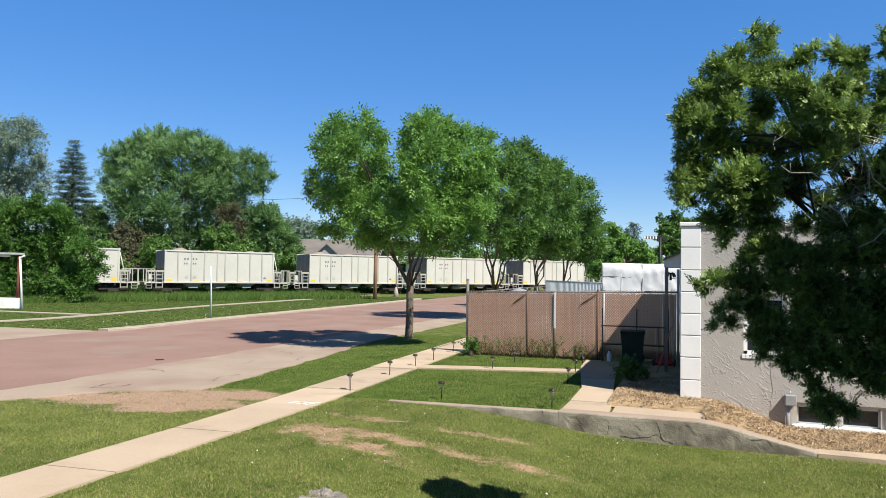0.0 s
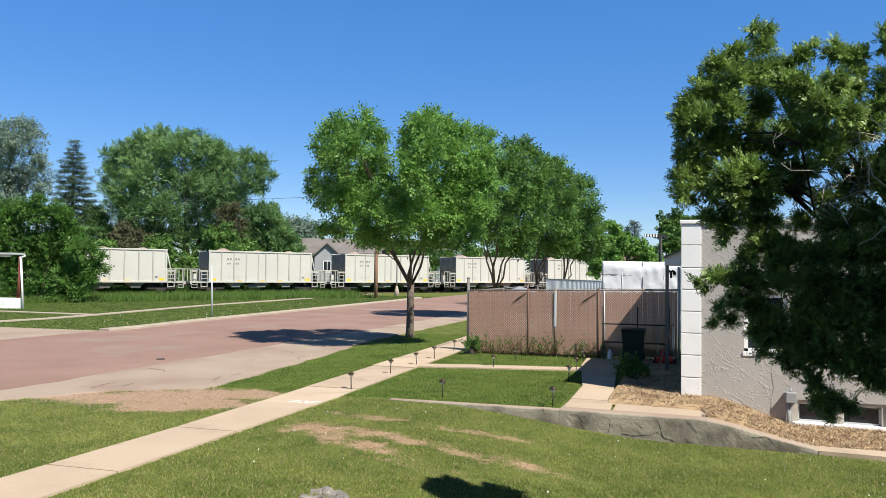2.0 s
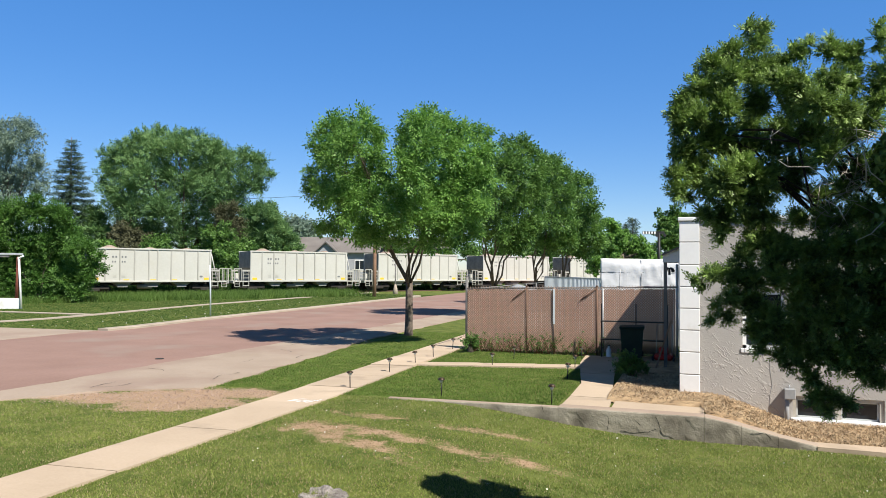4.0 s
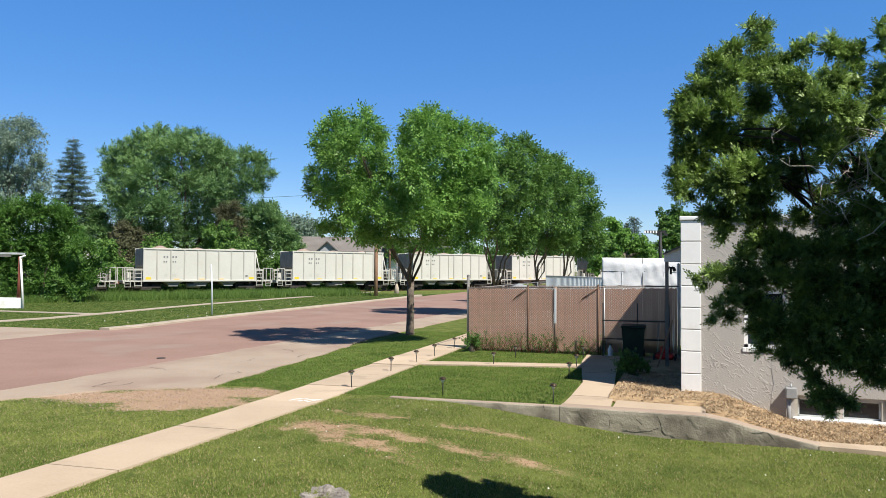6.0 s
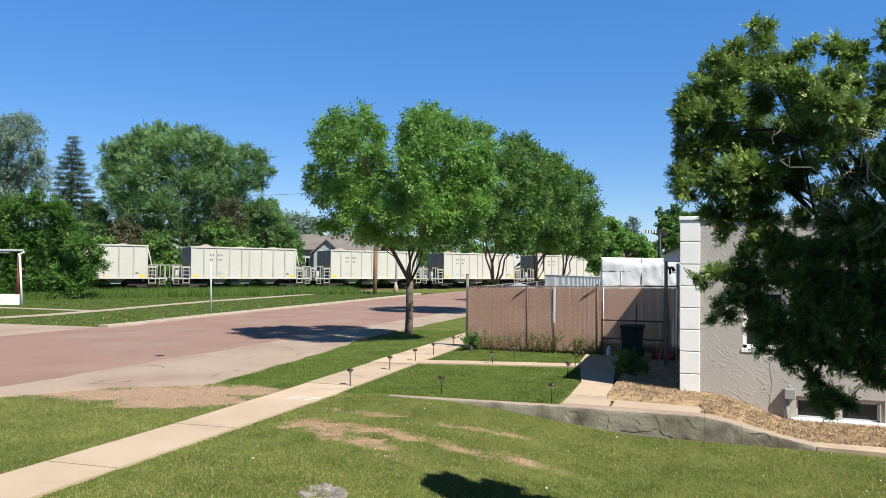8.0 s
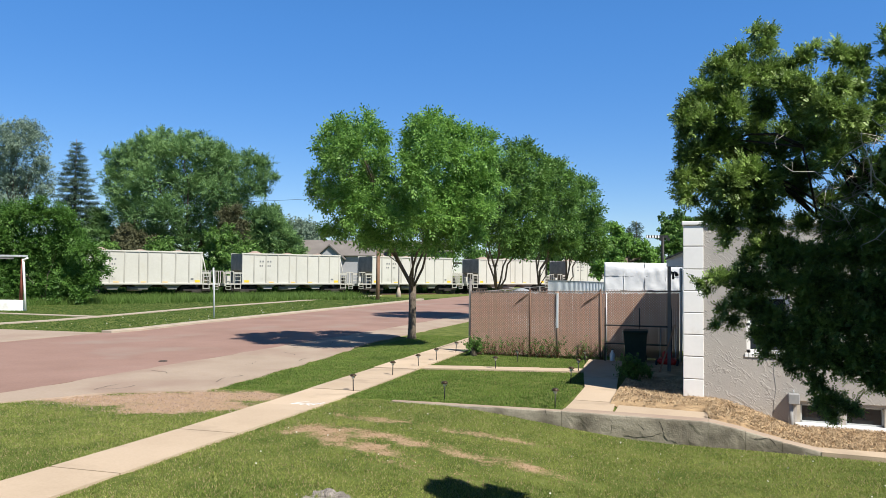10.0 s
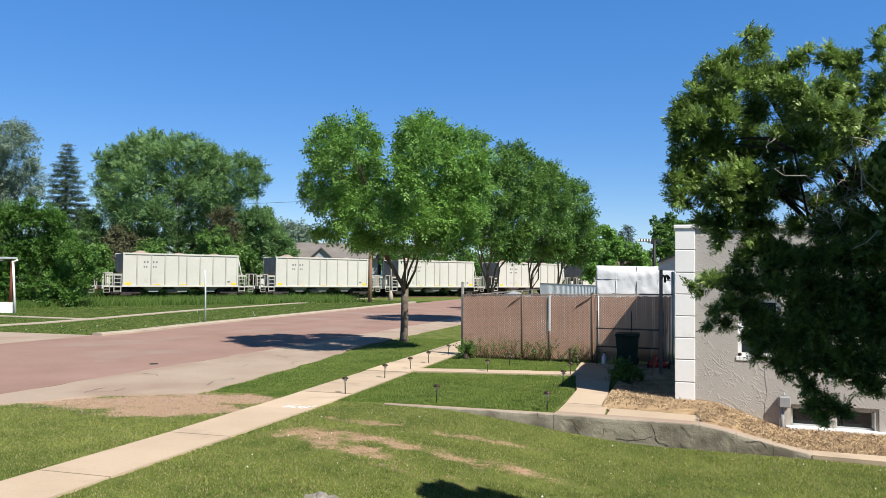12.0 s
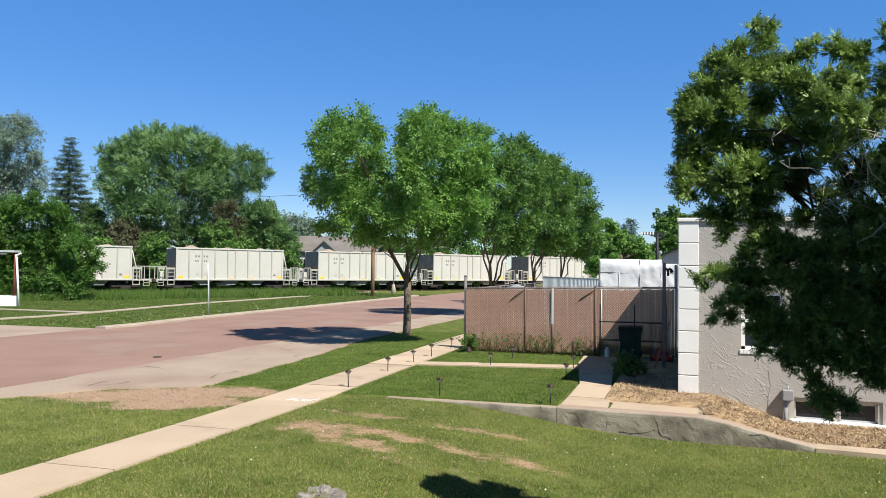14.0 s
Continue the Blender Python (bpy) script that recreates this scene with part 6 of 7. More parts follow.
# ---- house behind the railway ----
def house():
    t = thing("gabled_house", pose(-45.5, 90, 0.2, 0, 0, 19), "blue-grey house with grey shingle roofs behind the train", "house")
    part("wall", box(-6, 5.5, 0, 8, 0, 4.6), BLUE_SIDING, t)
    r = prism([(-0.5, 4.55), (4, 6.7), (8.5, 4.55), (8.5, 4.4), (4, 6.5), (-0.5, 4.4)], -6.5, 6)
    part("roof", r, ROOF, t)
    # front gable, its ridge towards the street
    bm = bmesh.new()
    q = [(-3.6, 0), (-0.2, 0), (-0.2, 4.2), (-1.9, 5.7), (-3.6, 4.2)]
    a = [bm.verts.new((x, -1.2, z)) for x, z in q]
    b = [bm.verts.new((x, 2.5, z)) for x, z in q]
    bm.faces.new(a), bm.faces.new(list(reversed(b)))
    for i in range(5):
        j = (i + 1) % 5
        bm.faces.new((a[j], a[i], b[i], b[j]))
    bmesh.ops.recalc_face_normals(bm, faces=bm.faces)
    gab = part("gable", bm, BLUE_SIDING, t)
    for s in (-1, 1):
        bm = bmesh.new()
        q = [(-1.9, 5.95), (-1.9 + s * 2.1, 4.05), (-1.9 + s * 2.1, 3.9), (-1.9, 5.75)]
        a = [bm.verts.new((x, -1.6, z)) for x, z in q]
        b = [bm.verts.new((x, 3.5, z)) for x, z in q]
        bm.faces.new(a), bm.faces.new(list(reversed(b)))
        for i in range(4):
            j = (i + 1) % 4
            bm.faces.new((a[j], a[i], b[i], b[j]))
        bmesh.ops.recalc_face_normals(bm, faces=bm.faces)
        part("gable_roof", bm, ROOF, t)
    for x, y, w in ((-1.9, -1.24, 0.9), (-4.9, -0.04, 0.9), (2.5, -0.04, 1.2)):
        wd = part("window", box(x - w / 2, x + w / 2, y, y + 0.1, 2.2, 3.4), GLASS, t)
        f = bmesh.new()
        for p in ((x - w / 2 - 0.1, x - w / 2, 2.1, 3.5), (x + w / 2, x + w / 2 + 0.1, 2.1, 3.5), (x - w / 2, x + w / 2, 3.4, 3.5), (x - w / 2, x + w / 2, 2.1, 2.2), (x - 0.03, x + 0.03, 2.2, 3.4)):
            add_box(f, p[0], p[1], y - 0.03, y + 0.05, p[2], p[3])
        part("window_frame", f, WHITE, wd)
    part("chimney_vent", tube([(1.5, 2.5, 5.8), (1.5, 2.5, 6.8)], [0.1, 0.1], 8), GALV, t)
    t2 = thing("white_house", pose(-37.5, 92, 0.2, 0, 0, 19), "white-walled building beside the gabled house", "house")
    part("wall", box(-2.2, 6, 0, 7, 0, 5.2), WHITE, t2)
    part("roof", prism([(-0.4, 5.15), (3.5, 6.6), (7.4, 5.15), (7.4, 5.0), (3.5, 6.4), (-0.4, 5.0)], -2.6, 6.4), ROOF, t2)
    part("window", box(-0.6, 0.4, -0.05, 0.05, 2.2, 3.4), GLASS, t2)


house()


# ---- porch across the street ----
def porch():
    t = thing("porch", pose(-41.9, 35.75, 0, 0, 0, 19), "white porch corner with a flat roof and slanting post", "porch")
    part("base_wall", box(-6, 3.4, -4.5, -4.15, -0.1, 0.6, 0.01), WHITE, t)
    part("roof", box(-6, 3.3, -4.8, -3.9, 3.1, 3.22, 0.02), GALV, t)
    # the shade under the roof edge is given by this strip's dark colour
    part("fascia", box(-6, 2.95, -4.76, -4.7, 2.98, 3.1), DULL_STEEL, t, "fascia with its shade put in as dark grey")
    part("post", tube([(3.4, -4.56, 3.0), (3.62, -4.56, -0.05)], [0.06, 0.06], 6), WHITE, t)
    part("gutter_end", tube([(3.4, -4.56, 2.85), (3.55, -4.6, 3.0), (3.7, -4.62, 3.06)], [0.05, 0.05, 0.05], 6), WHITE, t)
    part("post", tube([(3.3, -4.4, 3.0), (3.24, -4.4, 0.6)], [0.1, 0.1], 6), RED_BROWN, t, "red-brown painted post")


porch()


# ---- posts and poles ----
def sign_post():
    t = thing("sign_post", pose(-23.6, 32.05, 0), "thin bare galvanised sign post on the verge", "post")
    part("channel", tube([(0, 0, -0.1), (-0.04, 0, 1.5), (-0.1, 0, 2.57)], [0.04, 0.04, 0.04], 6), PALE_SLAT, t)
    t = thing("sign_post", pose(-26.3, 63.0, 0.15), "crossing sign post on a pale footing", "post")
    part("channel", tube([(0, 0, -0.1), (0, 0, 3.2)], [0.06, 0.06], 6), DULL_STEEL, t)
    part("footing", tube([(0, 0, -0.1), (0, 0, 0.5), (0, 0, 0.9)], [0.28, 0.2, 0.08], 8), KERB, t)
    t = thing("utility_pole", pose(-25.7, 57.0, 0.1), "brown wooden utility pole beside the crossing", "utility pole")
    part("shaft", tube([(0, 0, -0.3), (0, 0, 3), (0.05, 0, 9.1)], [0.17, 0.16, 0.13], 10), WOOD_POLE, t)
    part("crossarm", box(-0.9, 0.9, -0.06, 0.06, 8.75, 8.86, 0.01), WOOD_POLE, t)
    w = thing("power_line", None, "thin power line running from the pole along the railway", "cable")
    far = thing("utility_pole", pose(-33.6, 78.3, 0.2), "wooden utility pole behind the railway", "utility pole")
    part("shaft", tube([(0, 0, -0.3), (0, 0, 11.4)], [0.16, 0.12], 8), WOOD_POLE, far)
    a, b = Vector((-33.6, 78.3, 11.4)), Vector((-100, 78, 12.0))
    part("wire", tube([a.lerp(b, k / 24) - Vector((0, 0, 0.7 * math.sin(math.pi * k / 24))) for k in range(25)], [0.02] * 25, 5), BLACK, w)


sign_post()


def crossing_arm():
    """Overhead arm of a level-crossing signal, its end striped."""
    t = thing("crossing_signal", pose(-3.37, 70.79, 0.2, 0, 0, 19), "black crossing signal mast with a striped arm", "crossing signal")
    part("mast", tube([(0, 0, -0.1), (0, 0, 5.76)], [0.16, 0.13], 10), BLACK, t)
    part("arm", box(-1.5, 0.5, -0.07, 0.07, 5.61, 5.88, 0.01), BLACK, t)
    for k in range(5):
        part("stripe", box(-1.5 + 0.26 * k, -1.37 + 0.26 * k, -0.085, -0.072, 5.64, 5.86), WHITE, t, "white reflective stripe")
    for x in (-0.25, 0.45):
        part("lamp_hood", tube([(x, -0.1, 5.51), (x, -0.3, 5.51)], [0.13, 0.15], 10), BLACK, t)


crossing_arm()


def bin_():
    t = thing("wheelie_bin", pose(-1.68, 20.6, 0, 0, 0, 4), "dark green wheeled rubbish bin beside the fence", "rubbish bin")
    bm = bmesh.new()
    lo = [bm.verts.new((u * 0.25, v * 0.28, 0.06)) for u, v in ((-1, -1), (1, -1), (1, 1), (-1, 1))]
    hi = [bm.verts.new((u * 0.30, v * 0.34, 0.86)) for u, v in ((-1, -1), (1, -1), (1, 1), (-1, 1))]
    bm.faces.new(list(reversed(lo))), bm.faces.new(hi)
    for i in range(4):
        j = (i + 1) % 4
        bm.faces.new((lo[i], lo[j], hi[j], hi[i]))
    part("body", bm, BIN_GREEN, t)
    part("lid", box(-0.33, 0.33, -0.40, 0.36, 0.86, 0.93, 0.025), BIN_GREEN, t)
    for x in (-0.27, 0.27):
        part("wheel", tube([(x - 0.03, 0.32, 0.12), (x + 0.03, 0.32, 0.12)], [0.12, 0.12], 12), BLACK, t)
    part("handle", tube([(-0.25, 0.40, 0.85), (0.25, 0.40, 0.85)], [0.018, 0.018], 6), BLACK, t)


bin_()


def stump():
    """A weathered stump: splintered rim, top split by radial cracks."""
    bm = bmesh.new()
    rings = []
    for r, zz in ((0.36, -0.2), (0.33, -0.02), (0.30, 0.07), (0.27, 0.12), (0.20, 0.115), (0.12, 0.105), (0.04, 0.10)):
        ring = []
        for k in range(40):
            an = k * math.tau / 40
            n1 = noise.noise(Vector((math.cos(an) * 2, math.sin(an) * 2, 5)))
            split = (1 if k % 5 else -1) * 0.012 * (r / 0.3)
            rr = r * (1 + 0.16 * n1 + 0.03 * math.sin(k * 2.7))
            ring.append(bm.verts.new((math.cos(an) * rr, math.sin(an) * rr, zz + (0.05 * n1 + split + 0.02 * noise.noise(Vector((k * 0.9, r * 9, 1))) if zz > 0.05 else 0))))
        rings.append(ring)
    for p, q in zip(rings, rings[1:]):
        for k in range(40):
            bm.faces.new((p[k], p[(k + 1) % 40], q[(k + 1) % 40], q[k]))
    bm.faces.new(rings[-1])
    tagged(part("tree_stump", bm, ROCK), "weathered grey tree stump in the lawn", "stump").matrix_basis = pose(-3.83, 7.22, g(-3.83, 7.22) - 0.12) @ Matrix.Diagonal((0.9, 0.9, 1.0, 1.0))


stump()


# ---- clutter by the gate ----
def gate_clutter():
    t = thing("wire_rack", pose(-1.6, 20.95, 0), "black metal wire rack against the fence", "rack")
    for z in (0.5, 1.0):
        part("shelf", box(-0.95, 0.85, -0.12, 0.12, z, z + 0.025), BLACK, t)
    for x in (-0.93, 0.0, 0.83):
        part("upright", box(x - 0.015, x + 0.015, -0.015, 0.015, 0, 1.5), BLACK, t)
    t = thing("leaning_plank", pose(-0.62, 18.6, 0), "weathered plank leaning on the wall", "plank")
    bm = bmesh.new()
    add_box(bm, -0.02, 0.02, -0.05, 0.05, 0, 1.25, 0.005, pose(-0.35, 0, 0.02, 0, 17, 0))
    part("board", bm, WOOD_POLE, t)
    t = thing("lawn_mower", pose(-0.85, 20.3, 0), "small red lawn mower in the shade", "mower")
    part("deck", box(-0.24, 0.24, -0.3, 0.3, 0.1, 0.24, 0.05), RED_PLASTIC, t)
    part("engine", box(-0.12, 0.12, -0.12, 0.14, 0.24, 0.42, 0.04), RED_PLASTIC, t)
    for x in (-0.26, 0.26):
        for y in (-0.24, 0.24):
            part("wheel", tube([(x - 0.025, y, 0.1), (x + 0.025, y, 0.1)], [0.1, 0.1], 12), BLACK, t)
    part("push_handle", tube([(-0.2, 0.25, 0.2), (-0.2, 0.75, 0.95), (0.2, 0.75, 0.95), (0.2, 0.25, 0.2)], [0.012] * 4, 6), GALV, t)
    t = thing("plastic_jug", pose(-2.35, 21.1, 0), "white plastic jug on the ground", "jug")
    part("body", tube([(0, 0, 0), (0, 0, 0.02), (0, 0, 0.2), (0, 0, 0.27), (0, 0, 0.31)], [0.06, 0.07, 0.07, 0.03, 0.025], 12), WHITE, t)
    part("cap", tube([(0, 0, 0.31), (0, 0, 0.335)], [0.034, 0.034], 10), BIN_GREEN, t)
    t = thing("wall_lamp", pose(-0.72, 20.9, 2.3), "twin black floodlight on the fence post", "lamp")
    part("bracket", box(-0.03, 0.03, -0.03, 0.03, 0, 0.2), BLACK, t)
    for s in (-1, 1):
        part("lamp_head", tube([(s * 0.03, 0, 0.2), (s * 0.07, -0.03, 0.17), (s * 0.1, -0.06, 0.1)], [0.02, 0.04, 0.05], 10), BLACK, t)


RED_PLASTIC = surface("red_plastic", (0.35, 0.02, 0.015), (0.48, 0.04, 0.03), 3, 20, 0.4, 0.05, 0.002)
gate_clutter()


def fence_weeds():
    """Dry stems and leafy weeds along the foot of the fence."""
    t = thing("fence_weeds", None, "dry brown weed stems and leaves along the fence", "weeds", kind="stuff")
    rng = np.random.default_rng(52)
    stems = bmesh.new()
    tips = []
    for k in range(150):
        x = -6.5 + 3.9 * rng.random() ** 1.3
        q = Vector((x, 21.25 + rng.normal() * 0.06, 0.0))
        pts = [q]
        way = Vector((rng.normal() * 0.35, rng.normal() * 0.1, 1)).normalized()
        for i in range(4):
            way = (way + Vector((rng.normal() * 0.3, rng.normal() * 0.08, 0))).normalized()
            pts.append(pts[-1] + way * rng.uniform(0.06, 0.2))
            tips.append(pts[-1])
        add_tube(stems, pts, [0.007, 0.006, 0.005, 0.004, 0.002], 4)
    tagged(part("stems", stems, RUST, t), kind="stuff")
    tagged(leaves("weed_leaves", np.array(tips), np.full(len(tips), 0.06), 1800, 0.055, DEEP_LEAF, t, 53), kind="stuff")


fence_weeds()

GREY_COVER = surface("grey_boat_cover", (0.30, 0.32, 0.35), (0.42, 0.44, 0.47), 1.5, 12, 0.7, 0.3, 0.02)


def far_yard():
    t = thing("slat_fence", None, "pale grey slatted side fence of the yard", "fence")
    a, b = Vector((-6.5, 33.0, 0)), Vector((-3.2, 26.9, 0))
    n = 46
    first = None
    for k in range(n):
        q = a.lerp(b, k / (n - 1))
        if first is None:
            first = part("slat", box(-0.05, 0.05, -0.012, 0.012, 0, 2.12), PALE_SLAT, t)
            o = first
        else:
            o = new("slat", first.data)
            o.parent = t
        o.matrix_basis = pose(q.x, q.y, 0, 0, 0, math.degrees(math.atan2((b - a).y, (b - a).x)))
    part("rail", tube([a + Vector((0, 0, 2.13)), b + Vector((0, 0, 2.13))], [0.025, 0.025], 6), GALV, t)
    t = thing("covered_boat", pose(-5.9, 26.5, -0.1, 0, 0, 25), "low hull under a pale grey cover in the yard", "boat")
    bm = bmesh.new()
    for s in range(9):
        u = s / 8
        w = 0.75 * math.sin(min(1, 0.25 + u) * 1.55)
        for x, zz in ((-w, 1.1), (-w * 0.6, 1.72 + 0.1 * u), (0, 1.86 + 0.12 * u), (w * 0.6, 1.72 + 0.1 * u), (w, 1.1)):
            bm.verts.new((x, -1.6 + 3.2 * u, zz))
    bm.verts.ensure_lookup_table()
    for s in range(8):
        for k in range(4):
            f = bm.faces.new([bm.verts[i] for i in (s * 5 + k, s * 5 + k + 1, s * 5 + k + 6, s * 5 + k + 5)])
            f.smooth = True
    bm.faces.new([bm.verts[i] for i in range(5)])
    bm.faces.new([bm.verts[40 + i] for i in range(5)])
    part("cover", bm, GREY_COVER, t)
    part("hull", box(-0.7, 0.7, -1.5, 1.5, 0.35, 1.1, 0.2), WHITE, t)
    part("trailer", box(-0.5, 0.5, -1.5, 1.6, 0.0, 0.35, 0.05), BLACK_STEEL, t)


far_yard()


def straw():
    """Loose straw and grit on the worn places of the lawn and on the gravel by the street."""
    rng = np.random.default_rng(97)
    pts = []
    while len(pts) < 9000:
        x, y = rng.uniform(-11.6, 0.5), rng.uniform(7, 13)
        k = bare_at(x, y)
        if rng.random() < k * 1.3 - 0.15 and not (-7.5 < x < -6.4) and x > road_edge(y) and y < 12.8:
            pts.append((x, y, g(x, y) - 0.005))
    p = np.array(pts)
    west = p[:, 0] < -7.5
    o = leaves("straw_litter", p[~west], np.full((~west).sum(), 0.012), int((~west).sum() * 1.6), 0.026, STRAW, None, 98, flat=0.4, aspect=0.3)
    tagged(o, "dry straw and dead grass on worn lawn", "straw", kind="stuff")
    o = leaves("gravel", p[west], np.full(west.sum(), 0.012), int(west.sum() * 1.3), 0.017, GRAVEL, None, 99, flat=0.6, aspect=0.8)
    tagged(o, "loose pinkish gravel beside the street", "gravel", kind="stuff")


STRAW = leaf_material("straw_bits", (0.18, 0.12, 0.065), (0.50, 0.37, 0.22), 0.0, 0.9, 3.0)
GRAVEL = leaf_material("gravel_bits", (0.35, 0.255, 0.205), (0.51, 0.385, 0.315), 0.0, 0.9, 3.0)
straw()


def street_bits():
    o = part("valve_cover", tube([(0, 0, 0.0), (0, 0, 0.03)], [0.12, 0.11], 14), BLACK_STEEL)
    o.matrix_basis = pose(-13.35, 16.0, 0.005)
    tagged(o, "dark iron valve cover in the street", "cover")
    bm = bmesh.new()
    strokes = [[(-7.02, 11.816), (-6.98, 11.992), (-6.9, 12.102), (-6.8, 12.124)], [(-6.98, 11.882), (-6.8, 11.926), (-6.68, 11.882)], [(-6.84, 11.816), (-6.74, 11.992), (-6.62, 12.08), (-6.52, 12.014)], [(-6.66, 11.816), (-6.6, 11.948), (-6.52, 12.168)]]
    for line in strokes:
        for p, q in zip(line, line[1:]):
            p, q = Vector((*p, 0)), Vector((*q, 0))
            s = Vector((p.y - q.y, q.x - p.x, 0)).normalized() * 0.02
            bm.faces.new([bm.verts.new(v) for v in (p - s, q - s, q + s, p + s)])
    o = part("paint_mark", bm, WHITE)
    o.matrix_basis = pose(0, 0, 0.0115)
    tagged(o, "faded white paint mark on the footpath", "paint mark")


street_bits()


def margin_cracks():
    rng = np.random.default_rng(33)
    t = thing("crack_filler", None, "dark wandering cracks in the concrete margin", "cracks", kind="stuff")
    bm = bmesh.new()
    for k in range(9):
        y = rng.uniform(11.5, 22)
        q = Vector((rng.uniform(-12.3, road_edge(y) - 0.3), y, 0))
        an = rng.uniform(0.7, 2.2)
        for i in range(int(rng.integers(4, 10))):
            an += rng.normal() * 0.45
            d = Vector((math.cos(an), math.sin(an), 0)) * 0.16
            s = Vector((-d.y, d.x, 0)).normalized() * rng.uniform(0.003, 0.009)
            p = q + d
            if p.x < -12.5 or p.x > road_edge(p.y) - 0.1:
                break
            bm.faces.new([bm.verts.new((v.x, v.y, g(v.x, v.y) + 0.0275)) for v in (q - s, q + s, p + s, p - s)])
            q = p
    tagged(part("crack_lines", bm, CRACK, t), kind="stuff")


margin_cracks()


# ---- grass ----
def blades(name, count, region, high, wide, material, seed, label, keep=None):
    """Grass blades over a region in plan (a function that draws places)."""
    rng = np.random.default_rng(seed)
    x, y = region(rng, count)
    ok = np.array([keep(a, b) for a, b in zip(x, y)]) if keep else np.ones(len(x), bool)
    x, y = x[ok], y[ok]
    n = len(x)
    z = np.array([g(a, b) for a, b in zip(x, y)]) - 0.02
    a = rng.random(n) * math.tau
    h = high * (0.5 + rng.random(n)) * (1.0 + 0.15 * np.sin(x * 1.7 + y * 0.9) * np.sin(y * 1.3 - x * 0.4))
    w = wide * (0.6 + 0.8 * rng.random(n))
    lean = rng.normal(size=(n, 2)) * (h * 0.45)[:, None]
    v = np.empty((n, 3, 3))
    v[:, 0] = np.stack([x - np.cos(a) * w, y - np.sin(a) * w, z], 1)
    v[:, 1] = np.stack([x + np.cos(a) * w, y + np.sin(a) * w, z], 1)
    v[:, 2] = np.stack([x + lean[:, 0], y + lean[:, 1], z + h], 1)
    return tagged(from_arrays(name, v.reshape(-1, 3), np.arange(n * 3).reshape(-1, 3), material), label, "grass", kind="stuff")


def off_hard(x, y):
    """True where turf grows: not on paths, road, bare patches or beds."""
    xl, xr = -7.47 - 0.045 * max(0, y - 10), -6.46 - 0.042 * max(0, y - 12)
    rag = 0.06 * noise.noise(Vector((x * 5, y * 5, 7)))
    if xl + 0.02 + rag < x < xr - 0.02 - rag or bare_at(x, y) > 0.24 + 0.3 * noise.noise(Vector((x * 3, y * 3, 0))) + 0.2 * noise.noise(Vector((x * 11, y * 11, 0))) + 0.45 * noise.noise(Vector((x * 47, y * 47, 4))):
        return False
    if 12.84 < y < (13.0 if x < -2.3 else 13.17) and x > -4.4 - 0.5 * noise.noise(Vector((x * 4, y * 9, 3))):
        return False
    if x > -2.4 and y > 13:
        return False
    edge = 17.5 + (x + 6.7) * 0.23
    if x > -6.7 and edge < y < edge + 0.58:
        return False
    return x > road_edge(y)


def spread(x0, x1, y0, y1, power=1.0):
    return lambda rng, n: (rng.uniform(x0, x1, n), y0 + (y1 - y0) * rng.random(n) ** power)


blades("lawn_grass", 440000, spread(-12.5, 4.0, 5.6, 12.9, 1.2), 0.023, 0.0055, BLADE, 91, "short mown grass of the front lawn", off_hard)
blades("yard_grass", 190000, spread(-10.2, -2.3, 13.0, 27.0, 1.3), 0.026, 0.006, YARD, 92, "short mown grass of the yard and verge", off_hard)
blades("verge_grass", 120000, spread(-48, -21.9, 22.5, 62), 0.012, 0.05, VERGE, 93, "mown grass across the street")


def flowers():
    rng = np.random.default_rng(96)
    n = 110
    x, y = rng.uniform(-29, -22.2, n), rng.uniform(23, 46, n)
    p = np.stack([x, y, np.array([g(a, b) for a, b in zip(x, y)]) + 0.03], 1)
    tagged(leaves("clover_flowers", p, np.full(n, 0.02), n, 0.05, FLOWER, None, 97, flat=0.4, aspect=0.9), "scattered white clover flowers in the verge", "flowers", kind="stuff")
    n = 160
    x, y = rng.uniform(-6, 3, n), rng.uniform(7, 12.7, n)
    p = np.stack([x, y, np.array([g(a, b) for a, b in zip(x, y)]) + 0.015], 1)
    tagged(leaves("clover_flowers", p, np.full(n, 0.01), n, 0.022, FLOWER, None, 98, flat=0.4, aspect=0.9), "scattered white clover flowers in the lawn", "flowers", kind="stuff")


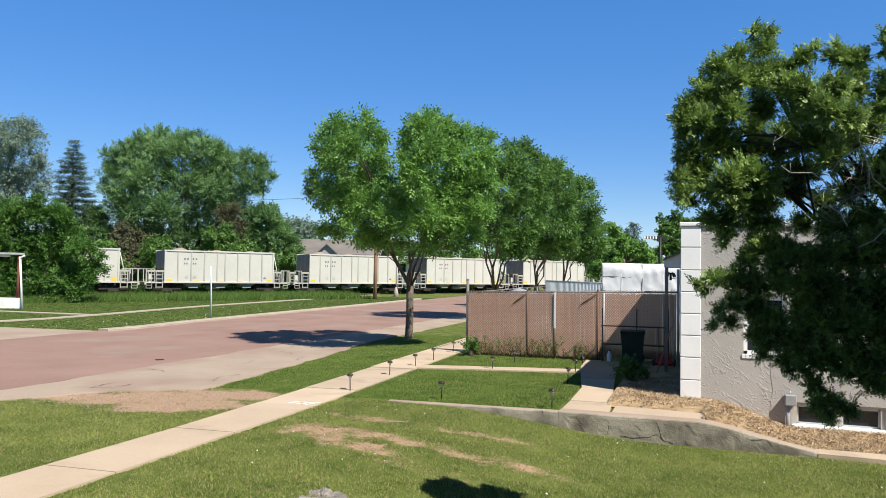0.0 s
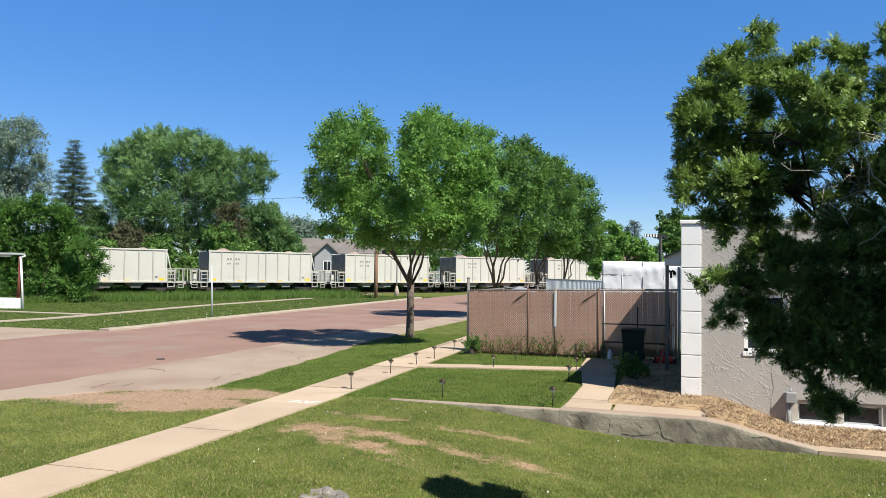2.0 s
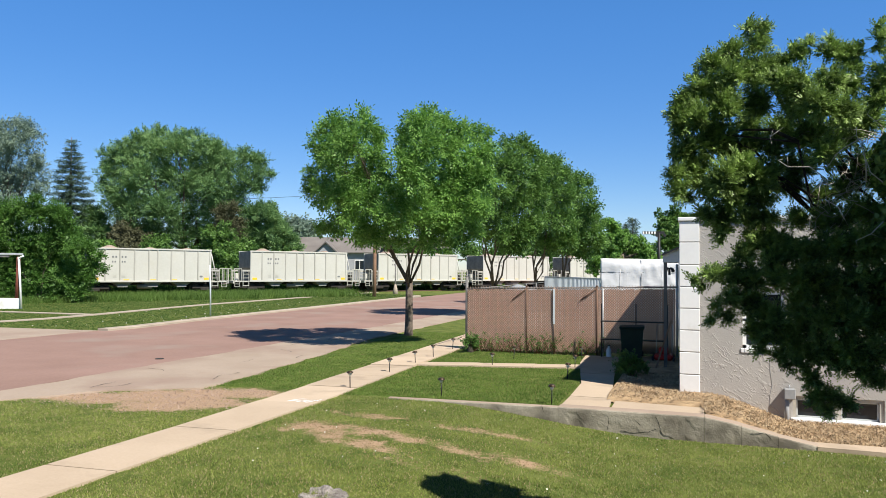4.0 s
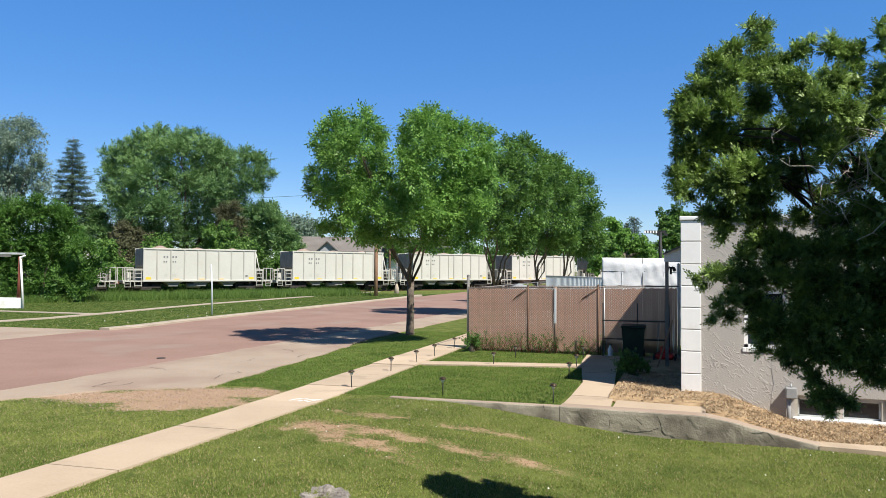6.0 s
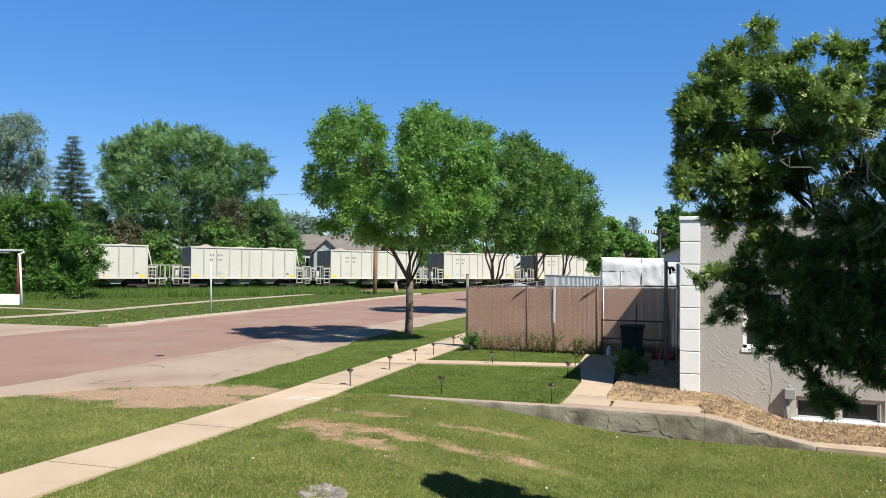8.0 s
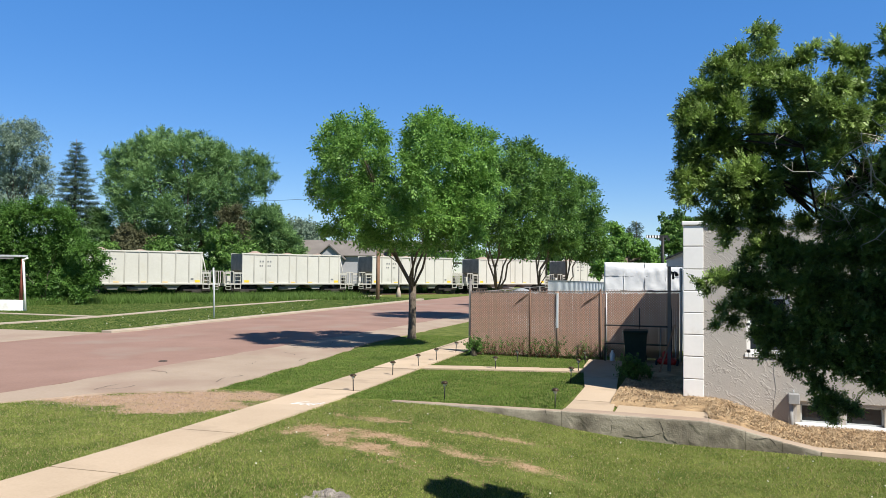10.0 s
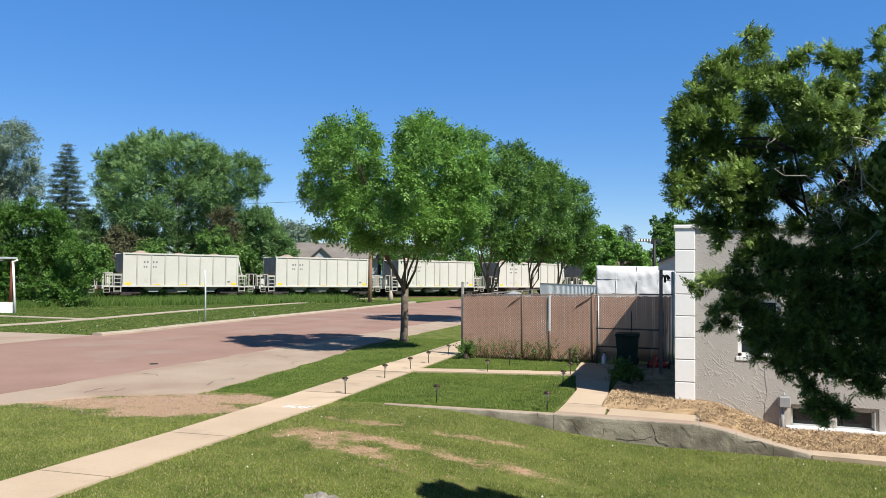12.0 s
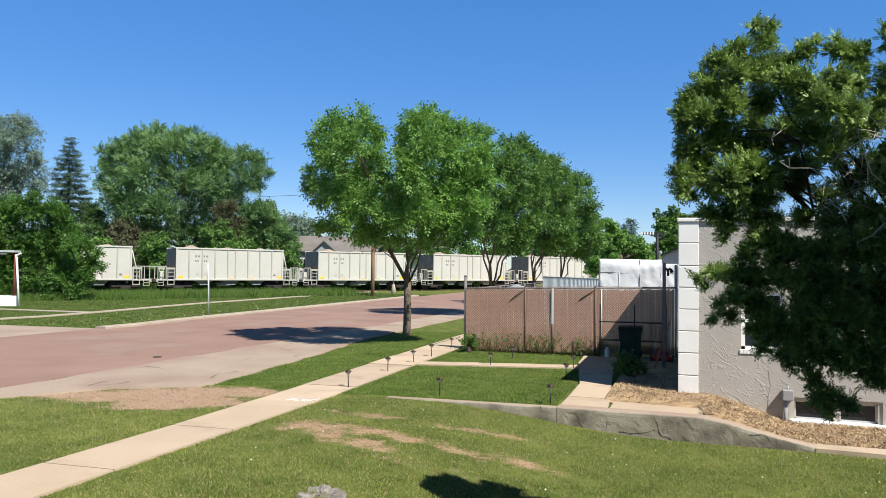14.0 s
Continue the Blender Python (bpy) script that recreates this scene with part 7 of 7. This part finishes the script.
FLOWER = leaf_material("clover_flower", (0.55, 0.55, 0.45), (0.8, 0.8, 0.72), 0.2, 0.8, 2.0)
flowers()


def track_strip(rng, n):
    s, off = rng.uniform(-40, 62, n), rng.uniform(0.6, 9.0, n) ** 1.0
    return FOOT.x + U.x * s + N.x * off, FOOT.y + U.y * s + N.y * off


blades("trackside_grass", 110000, track_strip, 0.42, 0.018, WEED, 94, "tall uncut grass beside the railway", lambda x, y: x < -22.3 and not (-31 < x < -22 and y > 58))


def behind_track(rng, n):
    s, off = rng.uniform(-45, 75, n), rng.uniform(-8.5, -4.4, n)
    return FOOT.x + U.x * s + N.x * off, FOOT.y + U.y * s + N.y * off


blades("far_track_weeds", 36000, behind_track, 0.85, 0.05, VERGE, 95, "rank weeds behind the railway", lambda x, y: not (-23 < x < -9))


# ---- what moves ----
def motions():
    for k, car in enumerate(CARS):
        walk(car, [(t, car_pose(k - 2, t)) for t in DRIFT_T])
        for wheel in [o for o in car.children_recursive if o.name.startswith("wheelset")]:
            at = wheel.matrix_basis.translation.copy()
            walk(wheel, [(14.0 * i / 130, pose(*at, 0, math.degrees(SPEED * 14.0 * i / 130 / 0.42), 0)) for i in range(131)])
    # the wind: crowns lean by fractions of a degree
    sway = [(0.0, 0.0), (1.0, -3.0), (2.0, -1.0), (3.0, -6.0), (4.2, -3.0), (5.5, 0.0), (6.0, -3.0), (7.0, 0.0), (8.0, 1.0), (9.2, 0.0), (10.5, -1.0), (11.5, 1.0), (12.5, 2.0), (13.5, 5.0), (14.0, 4.0)]
    for name in ("crown", "bare_twig_work"):
        for o in JUNIPER.children:
            if o.name.startswith(name):
                walk(o, [(t, pose(0, 0, 0, 0.02 * k, 0.052 * k, 0)) for t, k in sway])
    for tree in STREET_TREES:
        for o in tree.children:
            if o.name.startswith("crown"):
                walk(o, [(t, pose(0, 0, 0, 0.012 * math.sin(t * 2.1 + tree.location.y), 0.10 * math.sin(t * 1.3 + tree.location.y) + 0.05 * math.sin(t * 3.1), 0)) for t in [0.5 * i for i in range(29)]])


motions()
